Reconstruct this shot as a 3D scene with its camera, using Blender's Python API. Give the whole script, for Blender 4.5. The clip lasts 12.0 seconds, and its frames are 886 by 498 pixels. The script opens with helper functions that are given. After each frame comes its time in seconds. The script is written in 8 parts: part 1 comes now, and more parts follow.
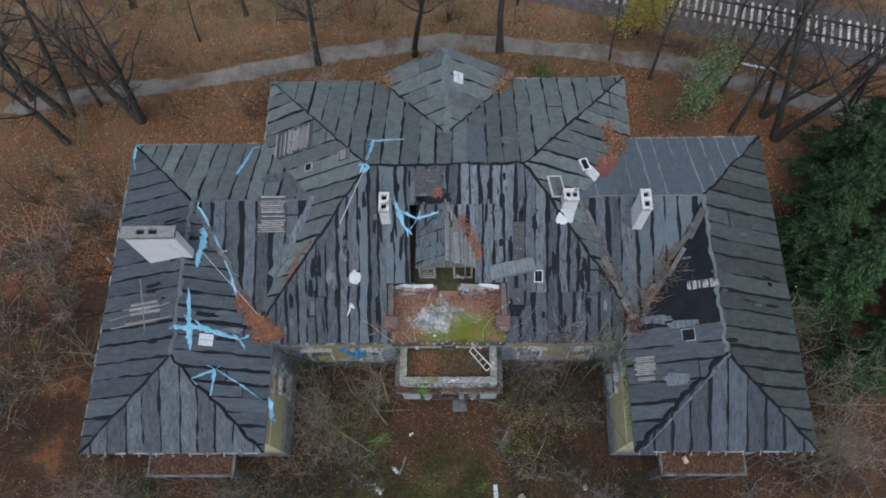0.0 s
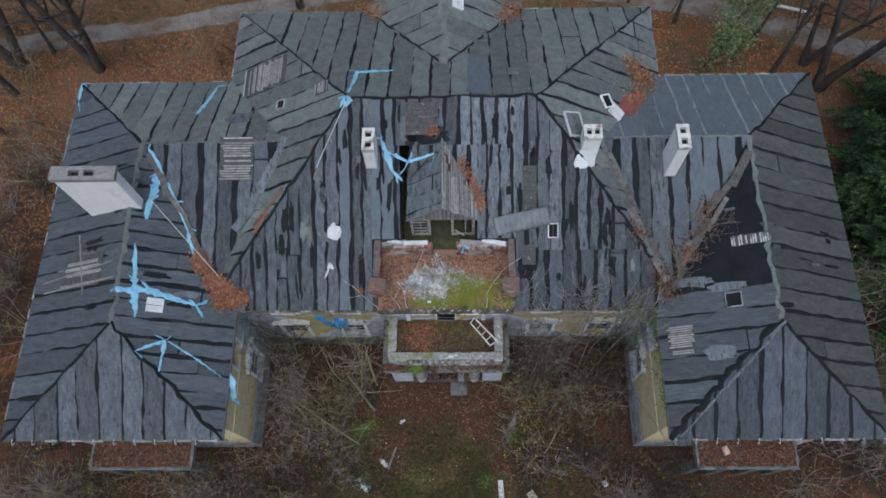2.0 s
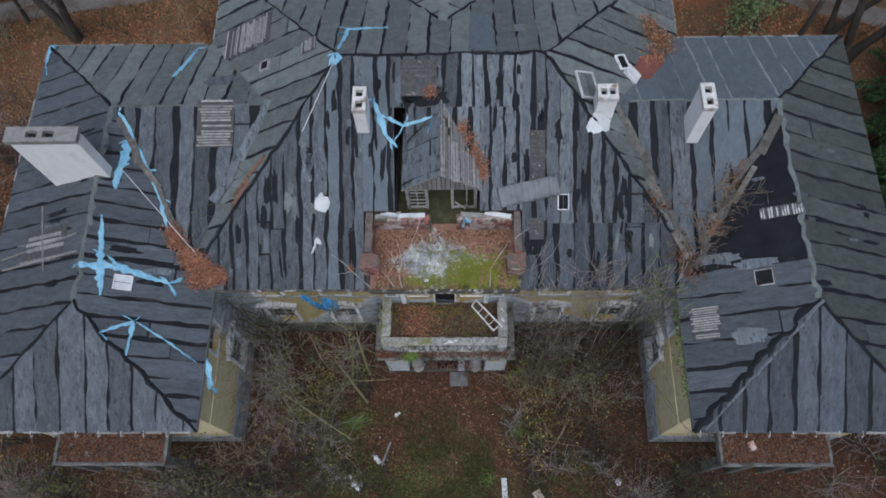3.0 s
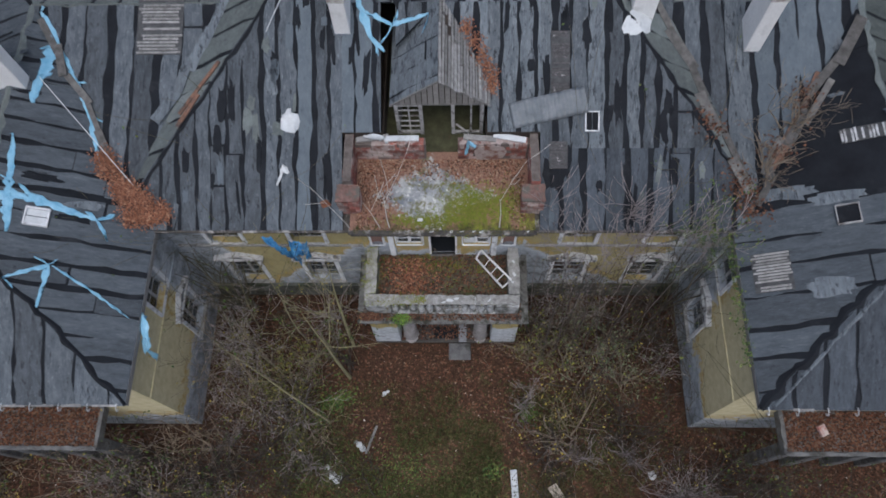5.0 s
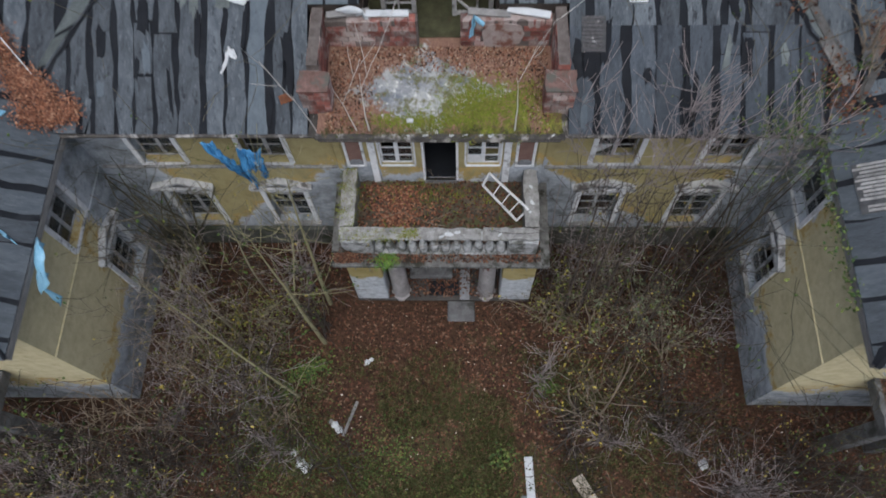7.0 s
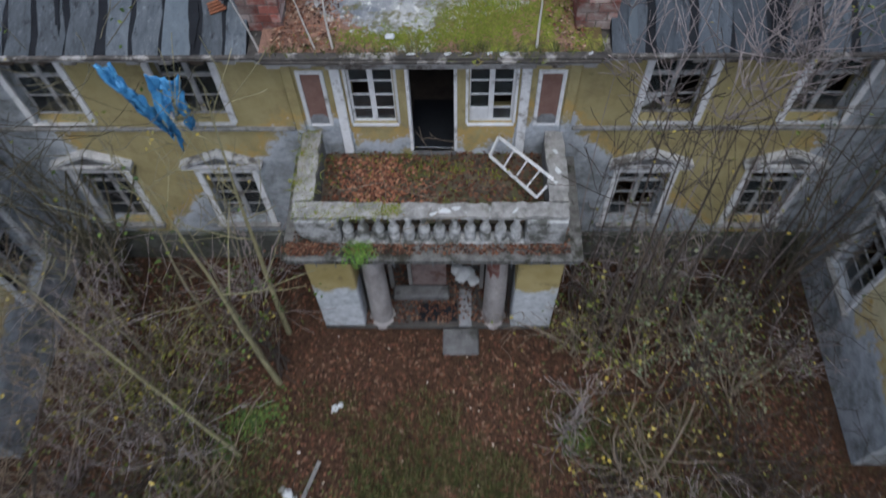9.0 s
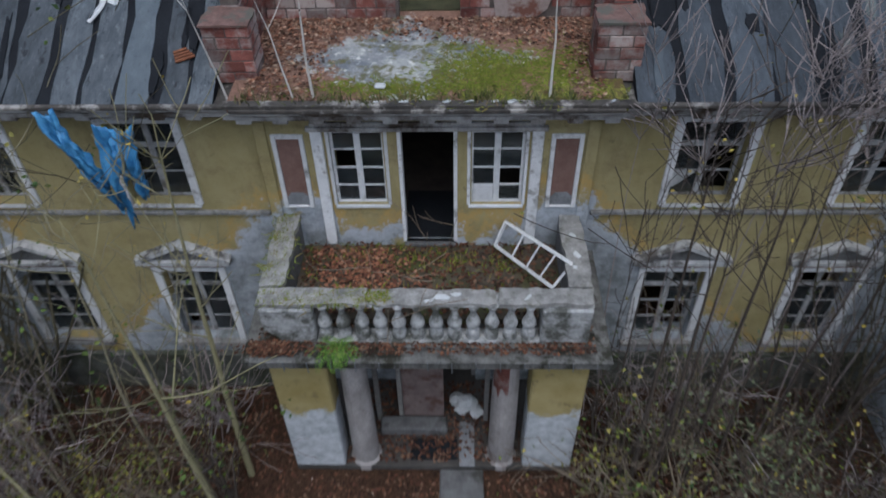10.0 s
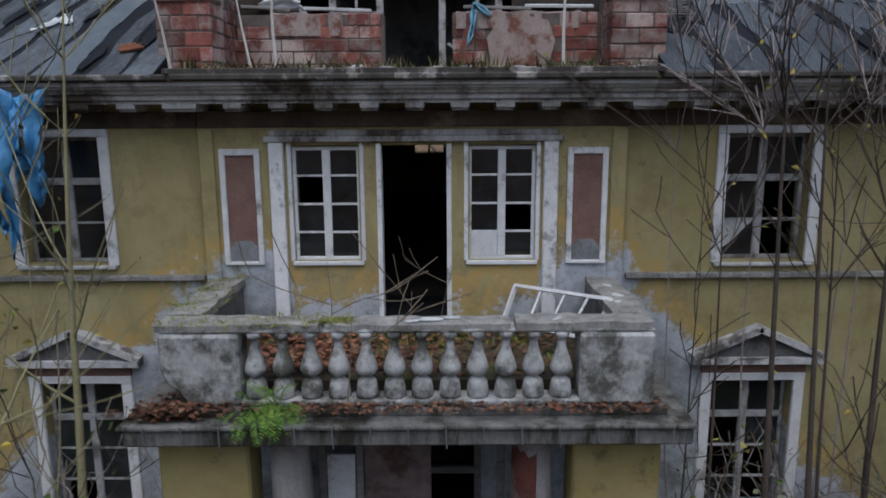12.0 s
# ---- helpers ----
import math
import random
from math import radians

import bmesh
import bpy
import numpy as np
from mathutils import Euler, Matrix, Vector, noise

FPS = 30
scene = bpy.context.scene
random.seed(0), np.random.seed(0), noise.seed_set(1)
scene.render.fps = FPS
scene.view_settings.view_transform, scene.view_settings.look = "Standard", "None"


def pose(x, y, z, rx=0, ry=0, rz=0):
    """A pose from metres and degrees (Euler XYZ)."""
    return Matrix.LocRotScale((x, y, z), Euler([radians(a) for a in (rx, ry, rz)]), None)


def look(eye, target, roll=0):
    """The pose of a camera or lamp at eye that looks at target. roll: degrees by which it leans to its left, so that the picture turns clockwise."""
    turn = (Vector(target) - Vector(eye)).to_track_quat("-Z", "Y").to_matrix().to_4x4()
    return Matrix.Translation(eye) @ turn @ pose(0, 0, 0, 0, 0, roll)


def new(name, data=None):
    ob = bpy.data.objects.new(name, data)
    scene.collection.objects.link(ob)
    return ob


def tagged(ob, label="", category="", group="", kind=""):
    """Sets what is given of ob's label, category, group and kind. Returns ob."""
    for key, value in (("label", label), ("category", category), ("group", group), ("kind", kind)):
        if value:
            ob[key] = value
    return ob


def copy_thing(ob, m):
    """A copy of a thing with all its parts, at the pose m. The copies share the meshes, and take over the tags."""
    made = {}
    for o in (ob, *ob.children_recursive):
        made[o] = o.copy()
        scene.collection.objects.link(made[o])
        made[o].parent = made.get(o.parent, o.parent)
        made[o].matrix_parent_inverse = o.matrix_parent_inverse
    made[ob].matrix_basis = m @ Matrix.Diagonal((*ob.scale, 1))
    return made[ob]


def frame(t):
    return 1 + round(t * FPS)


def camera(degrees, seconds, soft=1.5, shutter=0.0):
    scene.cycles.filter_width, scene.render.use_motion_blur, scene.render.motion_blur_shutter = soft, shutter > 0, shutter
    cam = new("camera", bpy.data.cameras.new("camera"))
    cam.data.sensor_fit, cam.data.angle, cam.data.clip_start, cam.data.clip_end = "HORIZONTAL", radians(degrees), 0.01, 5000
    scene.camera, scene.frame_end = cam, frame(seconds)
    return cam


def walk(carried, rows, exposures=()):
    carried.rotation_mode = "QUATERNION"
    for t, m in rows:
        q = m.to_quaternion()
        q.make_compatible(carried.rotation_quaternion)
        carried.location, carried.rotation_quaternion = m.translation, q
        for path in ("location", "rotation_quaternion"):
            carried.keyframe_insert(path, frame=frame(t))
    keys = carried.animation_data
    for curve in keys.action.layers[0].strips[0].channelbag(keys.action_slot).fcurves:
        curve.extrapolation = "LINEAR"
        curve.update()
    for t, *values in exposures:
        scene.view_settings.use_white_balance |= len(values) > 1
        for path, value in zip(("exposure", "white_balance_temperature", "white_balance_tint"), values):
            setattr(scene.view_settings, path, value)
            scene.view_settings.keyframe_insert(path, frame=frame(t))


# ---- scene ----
cam = camera(62.6, 12.0, soft=1.7, shutter=0.6)
PATH = [
    (0, (0.806, -11.033, 47.308), (0.756, -10.279, 45.457), -4.09),
    (0.5, (0.802, -10.960, 45.577), (0.751, -10.203, 43.726), -4.04),
    (1, (0.796, -10.894, 43.858), (0.746, -10.140, 42.006), -4.03),
    (1.5, (0.790, -10.835, 42.152), (0.740, -10.080, 40.301), -3.98),
    (2, (0.782, -10.781, 40.460), (0.733, -10.026, 38.609), -3.93),
    (2.5, (0.774, -10.733, 38.780), (0.724, -9.973, 36.931), -3.86),
    (3, (0.764, -10.691, 37.113), (0.714, -9.932, 35.263), -3.83),
    (3.2, (0.760, -10.675, 36.449), (0.710, -9.916, 34.600), -3.81),
    (4.8, (0.722, -10.569, 31.207), (0.669, -9.808, 29.358), -3.68),
    (5, (0.716, -10.559, 30.558), (0.663, -9.795, 28.711), -3.65),
    (5.5, (0.701, -10.533, 28.944), (0.648, -9.764, 27.099), -3.58),
    (6, (0.685, -10.509, 27.337), (0.631, -9.744, 25.490), -3.56),
    (6.5, (0.669, -10.487, 25.735), (0.615, -9.713, 23.892), -3.46),
    (7, (0.651, -10.465, 24.139), (0.597, -9.691, 22.295), -3.41),
    (7.2, (0.643, -10.457, 23.501), (0.590, -9.680, 21.658), -3.37),
    (8.8, (0.578, -10.388, 18.397), (0.532, -9.448, 16.632), -2.38),
    (9, (0.569, -10.378, 17.757), (0.524, -9.356, 16.038), -2.08),
    (9.5, (0.546, -10.354, 16.152), (0.506, -9.129, 14.572), -1.51),
    (10, (0.522, -10.327, 14.539), (0.482, -8.894, 13.145), -1.10),
    (10.5, (0.497, -10.297, 12.915), (0.469, -8.685, 11.732), -0.83),
    (11, (0.471, -10.265, 11.277), (0.457, -8.507, 10.323), -0.65),
    (11.5, (0.444, -10.228, 9.622), (0.431, -8.349, 8.938), -0.49),
    (12, (0.416, -10.188, 7.947), (0.412, -8.227, 7.551), -0.35),
]
walk(cam, [(t, look(eye, target, roll)) for t, eye, target, roll in PATH], exposures=[(0, 0.12, 5800, 6), (3, 0.08, 5900, 9), (5, 0.1, 6000, 11), (6.5, 0.16, 6100, 10), (7.2, 0.2, 6100, 9), (9, 0.2, 5800, 9), (9.5, 0.12, 5700, 8), (10.5, -0.04, 5700, 8), (12, 0.0, 5900, 10)])

# ---------- world and light ----------
world = bpy.data.worlds.new("overcast_sky")
scene.world = world
world.use_nodes = True
wn = world.node_tree
sky = wn.nodes.new("ShaderNodeTexSky")
sky.sky_type, sky.sun_disc = "NISHITA", False
sky.sun_elevation, sky.sun_rotation = radians(68), radians(180)
sky.air_density, sky.dust_density, sky.ozone_density = 1.0, 6.0, 0.6
wn.links.new(sky.outputs[0], wn.nodes["Background"].inputs[0])
wn.nodes["Background"].inputs[1].default_value = 0.108
sun = new("sun", bpy.data.lights.new("sun", "SUN"))
sun.data.energy, sun.data.angle, sun.data.color = 1.3, radians(75), (0.93, 0.97, 1.0)
sun.matrix_world = look((0, -17, 42), (0, 0, 0))

# ---------- material helpers ----------
def nmat(name, rough=0.85, metal=0.0, spec=0.3):
    m = bpy.data.materials.new(name)
    m.use_nodes = True
    b = m.node_tree.nodes["Principled BSDF"]
    b.inputs["Roughness"].default_value = rough
    b.inputs["Metallic"].default_value = metal
    b.inputs["Specular IOR Level"].default_value = spec
    return m, m.node_tree, b


def link(nt, value, socket):
    if isinstance(value, (int, float)):
        socket.default_value = value
    elif isinstance(value, tuple):
        socket.default_value = (*value, 1.0) if len(value) == 3 else value
    else:
        nt.links.new(value, socket)


def position(nt):
    return nt.nodes.new("ShaderNodeNewGeometry").outputs["Position"]


def noise_tex(nt, scale, detail=4.0, rough=0.6, vec=None, stretch=None):
    n = nt.nodes.new("ShaderNodeTexNoise")
    n.inputs["Scale"].default_value, n.inputs["Detail"].default_value, n.inputs["Roughness"].default_value = scale, detail, rough
    v = position(nt) if vec is None else vec
    if stretch:
        mp = nt.nodes.new("ShaderNodeMapping")
        mp.inputs["Scale"].default_value = stretch
        nt.links.new(v, mp.inputs["Vector"])
        v = mp.outputs[0]
    nt.links.new(v, n.inputs["Vector"])
    return n.outputs["Fac"]


def ramp(nt, fac, lo, hi, a=0.0, b=1.0):
    n = nt.nodes.new("ShaderNodeMapRange")
    n.inputs["From Min"].default_value, n.inputs["From Max"].default_value = lo, hi
    n.inputs["To Min"].default_value, n.inputs["To Max"].default_value = a, b
    link(nt, fac, n.inputs["Value"])
    return n.outputs[0]


def mix(nt, fac, a, b):
    n = nt.nodes.new("ShaderNodeMix")
    n.data_type = "RGBA"
    link(nt, fac, n.inputs[0]), link(nt, a, n.inputs[6]), link(nt, b, n.inputs[7])
    return n.outputs[2]


def calc(nt, op, a, b=0.0):
    n = nt.nodes.new("ShaderNodeMath")
    n.operation = op
    link(nt, a, n.inputs[0]), link(nt, b, n.inputs[1])
    return n.outputs[0]


def axes(nt):
    n = nt.nodes.new("ShaderNodeSeparateXYZ")
    nt.links.new(position(nt), n.inputs[0])
    return n.outputs


def bump(nt, b, height, strength=0.4, dist=0.02):
    n = nt.nodes.new("ShaderNodeBump")
    n.inputs["Strength"].default_value, n.inputs["Distance"].default_value = strength, dist
    link(nt, height, n.inputs["Height"])
    nt.links.new(n.outputs[0], b.inputs["Normal"])


def surface(name, c1, c2, c3=None, scale=3.0, fine=40.0, rough=0.85, metal=0.0, spec=0.3, bumpy=0.4, dist=0.01, vary=0.0, stretch=None, t3=(0.58, 0.72)):
    """Two tones mixed by a broad noise, a fine grain, and stains of a third tone."""
    m, nt, b = nmat(name, rough, metal, spec)
    broad = ramp(nt, noise_tex(nt, scale, 6, 0.65, stretch=stretch), 0.32, 0.68)
    col = mix(nt, broad, c1, c2)
    grain = noise_tex(nt, fine, 5, 0.7, stretch=stretch)
    col = mix(nt, ramp(nt, grain, 0.3, 0.75, 0.0, 0.45), col, tuple(0.45 * v for v in c1))
    if c3:
        col = mix(nt, ramp(nt, noise_tex(nt, scale * 0.45, 8, 0.7, stretch=stretch), *t3), col, c3)
    if vary:
        info = nt.nodes.new("ShaderNodeObjectInfo")
        hsv = nt.nodes.new("ShaderNodeHueSaturation")
        link(nt, ramp(nt, info.outputs["Random"], 0, 1, 1 - vary, 1 + vary), hsv.inputs["Value"])
        link(nt, col, hsv.inputs["Color"])
        col = hsv.outputs[0]
    link(nt, col, b.inputs["Base Color"])
    bump(nt, b, calc(nt, "ADD", grain, calc(nt, "MULTIPLY", broad, 0.6)), bumpy, dist)
    return m


def felt_mat(name, dark, light, scuff, stretch, vary=0.25, blotch=0.56):
    """Weathered felt: broad tones, pale scuffs, tar blotches and mineral grain, with a value of its own for each strip."""
    m, nt, b = nmat(name, 0.78, spec=0.28)
    n1, n2, n3 = noise_tex(nt, 2.2, 7, 0.7, stretch=stretch), noise_tex(nt, 7, 6, 0.75, stretch=stretch), noise_tex(nt, 70, 3, 0.8)
    col = mix(nt, ramp(nt, n1, 0.34, 0.66), dark, light)
    col = mix(nt, ramp(nt, n2, 0.56, 0.68, 0, 0.7), col, scuff)
    col = mix(nt, ramp(nt, noise_tex(nt, 3.6, 8, 0.78, stretch=stretch), blotch, blotch + 0.07, 0, 0.85), col, (0.014, 0.017, 0.022))
    col = mix(nt, ramp(nt, n2, 0.3, 0.42, 0.7, 0), col, (0.02, 0.024, 0.03))
    col = mix(nt, ramp(nt, n3, 0.35, 0.7, 0.0, 0.35), col, tuple(0.4 * v for v in dark))
    info, hsv = nt.nodes.new("ShaderNodeObjectInfo"), nt.nodes.new("ShaderNodeHueSaturation")
    link(nt, ramp(nt, info.outputs["Random"], 0, 1, 1 - vary, 1 + vary), hsv.inputs["Value"])
    link(nt, col, hsv.inputs["Color"])
    link(nt, hsv.outputs[0], b.inputs["Base Color"])
    bump(nt, b, calc(nt, "ADD", n3, calc(nt, "MULTIPLY", n2, 1.2)), 0.6, 0.012)
    return m


tar = surface("tar", (0.009, 0.01, 0.013), (0.018, 0.021, 0.026), (0.03, 0.033, 0.038), 1.2, 25, 0.74, spec=0.14, bumpy=0.5)
felt = felt_mat("roofing_felt", (0.05, 0.06, 0.07), (0.104, 0.12, 0.136), (0.2, 0.225, 0.245), (2.2, 0.6, 1), 0.32)
felt_side = felt_mat("wing_roofing_felt", (0.051, 0.062, 0.073), (0.09, 0.106, 0.121), (0.14, 0.16, 0.176), (0.6, 2.2, 1), 0.22, 0.6)
felt_old = felt_mat("old_greenish_felt", (0.096, 0.112, 0.111), (0.158, 0.18, 0.176), (0.22, 0.243, 0.237), (1, 1, 1), 0.22, 0.63)
felt_moss = felt_mat("mossy_dark_felt", (0.043, 0.052, 0.05), (0.08, 0.092, 0.087), (0.122, 0.135, 0.129), (0.7, 1.6, 1), 0.22, 0.6)
felt_dark = felt_mat("dark_blue_felt", (0.042, 0.052, 0.064), (0.085, 0.1, 0.118), (0.14, 0.16, 0.18), (2.2, 0.6, 1), 0.25, 0.56)
felt_pale = felt_mat("weathered_pale_felt", (0.092, 0.11, 0.126), (0.165, 0.188, 0.208), (0.29, 0.315, 0.335), (2.2, 0.5, 1), 0.22, 0.53)
seam_pale = surface("pale_seam_strip", (0.17, 0.19, 0.205), (0.27, 0.29, 0.305), None, 3, 30, 0.85)
felt_blue = felt_mat("blue_grey_felt", (0.088, 0.109, 0.129), (0.12, 0.145, 0.166), (0.155, 0.182, 0.203), (1.5, 0.7, 1), 0.08, 0.66)
battens = surface("weathered_batten", (0.17, 0.17, 0.165), (0.36, 0.36, 0.355), (0.06, 0.058, 0.055), 6, 50, 0.9, vary=0.3)
old_wood = surface("grey_weathered_wood", (0.17, 0.165, 0.16), (0.3, 0.295, 0.285), (0.09, 0.085, 0.08), 3, 60, 0.9, vary=0.2, stretch=(1, 1, 5))
dark_wood = surface("dark_brown_wood", (0.03, 0.025, 0.022), (0.07, 0.055, 0.045), None, 3, 40, 0.9)
white_paint = surface("flaking_white_paint", (0.66, 0.68, 0.7), (0.84, 0.86, 0.88), (0.2, 0.195, 0.19), 5, 45, 0.75, vary=0.1, t3=(0.55, 0.68))


def stone_mat():
    """Grey stone with lichen, moss in the hollows and dark rain streaks."""
    m, nt, b = nmat("weathered_stone", 0.92, spec=0.2)
    n1, n2, n3 = noise_tex(nt, 2.2, 7, 0.7), noise_tex(nt, 9, 6, 0.75), noise_tex(nt, 40, 4, 0.8)
    col = mix(nt, ramp(nt, n1, 0.35, 0.65), (0.21, 0.21, 0.205), (0.37, 0.37, 0.362))
    col = mix(nt, ramp(nt, n2, 0.58, 0.68, 0, 0.7), col, (0.5, 0.515, 0.51))
    streak = noise_tex(nt, 4, 6, 0.75, stretch=(1.2, 1.2, 0.35))
    col = mix(nt, ramp(nt, streak, 0.46, 0.68, 0, 0.6), col, (0.07, 0.068, 0.062))
    col = mix(nt, ramp(nt, noise_tex(nt, 3.1, 7, 0.75), 0.56, 0.66, 0, 0.6), col, (0.075, 0.08, 0.04))
    col = mix(nt, ramp(nt, n3, 0.3, 0.45, 0.6, 0), col, (0.1, 0.1, 0.095))
    link(nt, col, b.inputs["Base Color"])
    bump(nt, b, calc(nt, "ADD", n2, calc(nt, "MULTIPLY", n3, 0.5)), 0.8, 0.02)
    return m


stone = stone_mat()
render_grey = surface("bare_grey_render", (0.17, 0.18, 0.195), (0.31, 0.33, 0.35), (0.08, 0.083, 0.08), 2.2, 30, 0.9, t3=(0.5, 0.62))
cornice_stone = surface("stained_cornice", (0.34, 0.34, 0.335), (0.58, 0.58, 0.57), (0.075, 0.058, 0.045), 2.2, 30, 0.9, t3=(0.47, 0.6), stretch=(1, 1, 0.5))
dark_frieze = surface("dark_brown_frieze", (0.06, 0.044, 0.037), (0.15, 0.112, 0.086), (0.2, 0.17, 0.12), 2.5, 30, 0.92, t3=(0.58, 0.7))
dirty_white = surface("dirty_white_paint", (0.4, 0.41, 0.42), (0.68, 0.7, 0.71), (0.12, 0.115, 0.11), 4.5, 40, 0.85, t3=(0.5, 0.6))
baluster_stone = surface("limewashed_stone", (0.3, 0.312, 0.318), (0.52, 0.535, 0.54), (0.085, 0.088, 0.078), 4.6, 28, 0.92, t3=(0.44, 0.58), bumpy=0.7)
pink_render = surface("dusty_pink_render", (0.3, 0.24, 0.22), (0.42, 0.36, 0.34), (0.17, 0.08, 0.06), 4, 40, 0.92, t3=(0.52, 0.6))
pale_plaster = surface("cracked_pale_plaster", (0.23, 0.218, 0.216), (0.43, 0.412, 0.41), (0.12, 0.09, 0.075), 2.6, 30, 0.92, t3=(0.54, 0.66), stretch=(1, 1, 0.5))
damp_render = surface("damp_dark_render", (0.09, 0.09, 0.092), (0.19, 0.195, 0.2), (0.05, 0.05, 0.046), 2.4, 30, 0.9, t3=(0.52, 0.64))
streaked_render = surface("rain_streaked_render", (0.075, 0.074, 0.07), (0.23, 0.232, 0.225), (0.03, 0.03, 0.022), 2.6, 30, 0.92, t3=(0.48, 0.58), stretch=(1.6, 1.6, 0.5))
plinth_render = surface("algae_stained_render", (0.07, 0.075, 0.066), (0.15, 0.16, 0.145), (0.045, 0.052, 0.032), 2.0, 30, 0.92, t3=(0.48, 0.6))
gutter_dark = surface("rotten_gutter", (0.04, 0.038, 0.036), (0.11, 0.1, 0.09), (0.32, 0.31, 0.295), 3.5, 40, 0.9, t3=(0.54, 0.62))
# whitewash
chimney_white = surface("whitewashed_masonry", (0.74, 0.745, 0.74), (0.87, 0.875, 0.87), (0.38, 0.38, 0.37), 1.6, 28, 0.9, t3=(0.58, 0.74), stretch=(1, 1, 0.5))
concrete = surface("concrete_cap", (0.16, 0.16, 0.155), (0.3, 0.3, 0.29), (0.08, 0.08, 0.07), 3, 30, 0.92)
brick_red = surface("red_brick", (0.15, 0.055, 0.045), (0.33, 0.125, 0.1), (0.36, 0.31, 0.29), 3.2, 45, 0.92, vary=0.45, t3=(0.47, 0.6), bumpy=0.8, dist=0.02)
mortar = surface("mortar", (0.09, 0.075, 0.068), (0.19, 0.165, 0.15), (0.06, 0.052, 0.048), 4, 50, 0.95)
niche_pink = surface("faded_brown_panel", (0.19, 0.11, 0.09), (0.26, 0.165, 0.14), (0.13, 0.08, 0.07), 3, 30, 0.9)
tarp_blue = surface("faded_blue_tarpaulin", (0.13, 0.36, 0.54), (0.32, 0.57, 0.73), (0.09, 0.24, 0.38), 3, 30, 0.5, spec=0.4)
tarp_deep = surface("deep_blue_tarpaulin", (0.03, 0.15, 0.36), (0.1, 0.33, 0.58), (0.018, 0.075, 0.2), 7, 30, 0.5, spec=0.4)
sheet_white = surface("dirty_white_sheet", (0.48, 0.51, 0.53), (0.66, 0.69, 0.71), (0.26, 0.27, 0.28), 2, 30, 0.6)
tin = surface("galvanised_sheet", (0.13, 0.15, 0.165), (0.22, 0.24, 0.26), (0.13, 0.12, 0.11), 2, 40, 0.55, metal=0.3)
rust_red = surface("dull_red_sheet", (0.17, 0.06, 0.05), (0.24, 0.1, 0.08), (0.1, 0.06, 0.05), 2, 40, 0.85)
rust = surface("rusty_metal", (0.16, 0.06, 0.03), (0.28, 0.12, 0.06), (0.06, 0.03, 0.02), 4, 50, 0.85)
bark = surface("tree_bark", (0.04, 0.035, 0.031), (0.1, 0.09, 0.08), (0.24, 0.25, 0.22), 2.2, 30, 0.95, t3=(0.6, 0.7), bumpy=0.8, dist=0.03, stretch=(1, 1, 0.3))
twig = surface("grey_brown_twig", (0.15, 0.122, 0.09), (0.31, 0.255, 0.195), None, 2, 20, 0.95)
twig_grey = surface("lilac_grey_twig", (0.24, 0.205, 0.2), (0.4, 0.35, 0.34), None, 2, 20, 0.95)
twig_dark = surface("dark_brown_twig", (0.044, 0.036, 0.03), (0.11, 0.09, 0.075), None, 2, 20, 0.95)
stem_green = surface("olive_green_stem", (0.19, 0.175, 0.11), (0.32, 0.295, 0.2), (0.1, 0.09, 0.07), 2, 20, 0.9)
birch_bark = surface("white_birch_bark", (0.55, 0.54, 0.5), (0.7, 0.68, 0.64), (0.06, 0.055, 0.05), 9, 40, 0.8, t3=(0.6, 0.64))
asphalt = surface("worn_asphalt", (0.125, 0.112, 0.1), (0.23, 0.21, 0.195), (0.1, 0.065, 0.042), 0.7, 30, 0.92, t3=(0.5, 0.64))
plank_pale = surface("pale_plank", (0.5, 0.44, 0.36), (0.62, 0.56, 0.48), (0.3, 0.25, 0.2), 3, 50, 0.85)


def island_mat(name, tones, rough=0.9):
    """Small leaves: each one of several tones."""
    m, nt, b = nmat(name, rough, 0, 0.2)
    g = nt.nodes.new("ShaderNodeNewGeometry")
    r = nt.nodes.new("ShaderNodeValToRGB")
    r.color_ramp.interpolation = "CONSTANT"
    while len(r.color_ramp.elements) < len(tones):
        r.color_ramp.elements.new(0.5)
    for i, (e, c) in enumerate(zip(r.color_ramp.elements, tones)):
        e.position, e.color = i / len(tones), (*c, 1)
    nt.links.new(g.outputs["Random Per Island"], r.inputs[0])
    nt.links.new(r.outputs[0], b.inputs["Base Color"])
    return m


leaf_brown = island_mat("dead_leaves", [(0.088, 0.041, 0.025), (0.13, 0.059, 0.034), (0.053, 0.027, 0.018), (0.165, 0.081, 0.047), (0.071, 0.038, 0.025), (0.112, 0.049, 0.029), (0.041, 0.024, 0.016), (0.065, 0.034, 0.023), (0.177, 0.113, 0.075), (0.033, 0.02, 0.015), (0.1, 0.045, 0.031), (0.153, 0.085, 0.056)])
leaf_orange = island_mat("rust_brown_leaves", [(0.22, 0.095, 0.055), (0.29, 0.13, 0.075), (0.15, 0.065, 0.04), (0.36, 0.2, 0.125), (0.11, 0.05, 0.034), (0.25, 0.12, 0.075)])
leaf_wood = island_mat("tan_leaves", [(0.2, 0.1, 0.052), (0.27, 0.14, 0.075), (0.13, 0.065, 0.036), (0.32, 0.21, 0.125), (0.085, 0.047, 0.029), (0.18, 0.085, 0.045), (0.15, 0.075, 0.04)])
leaf_green = island_mat("green_leaves", [(0.07, 0.11, 0.03), (0.1, 0.15, 0.04), (0.05, 0.085, 0.03), (0.15, 0.18, 0.05)])
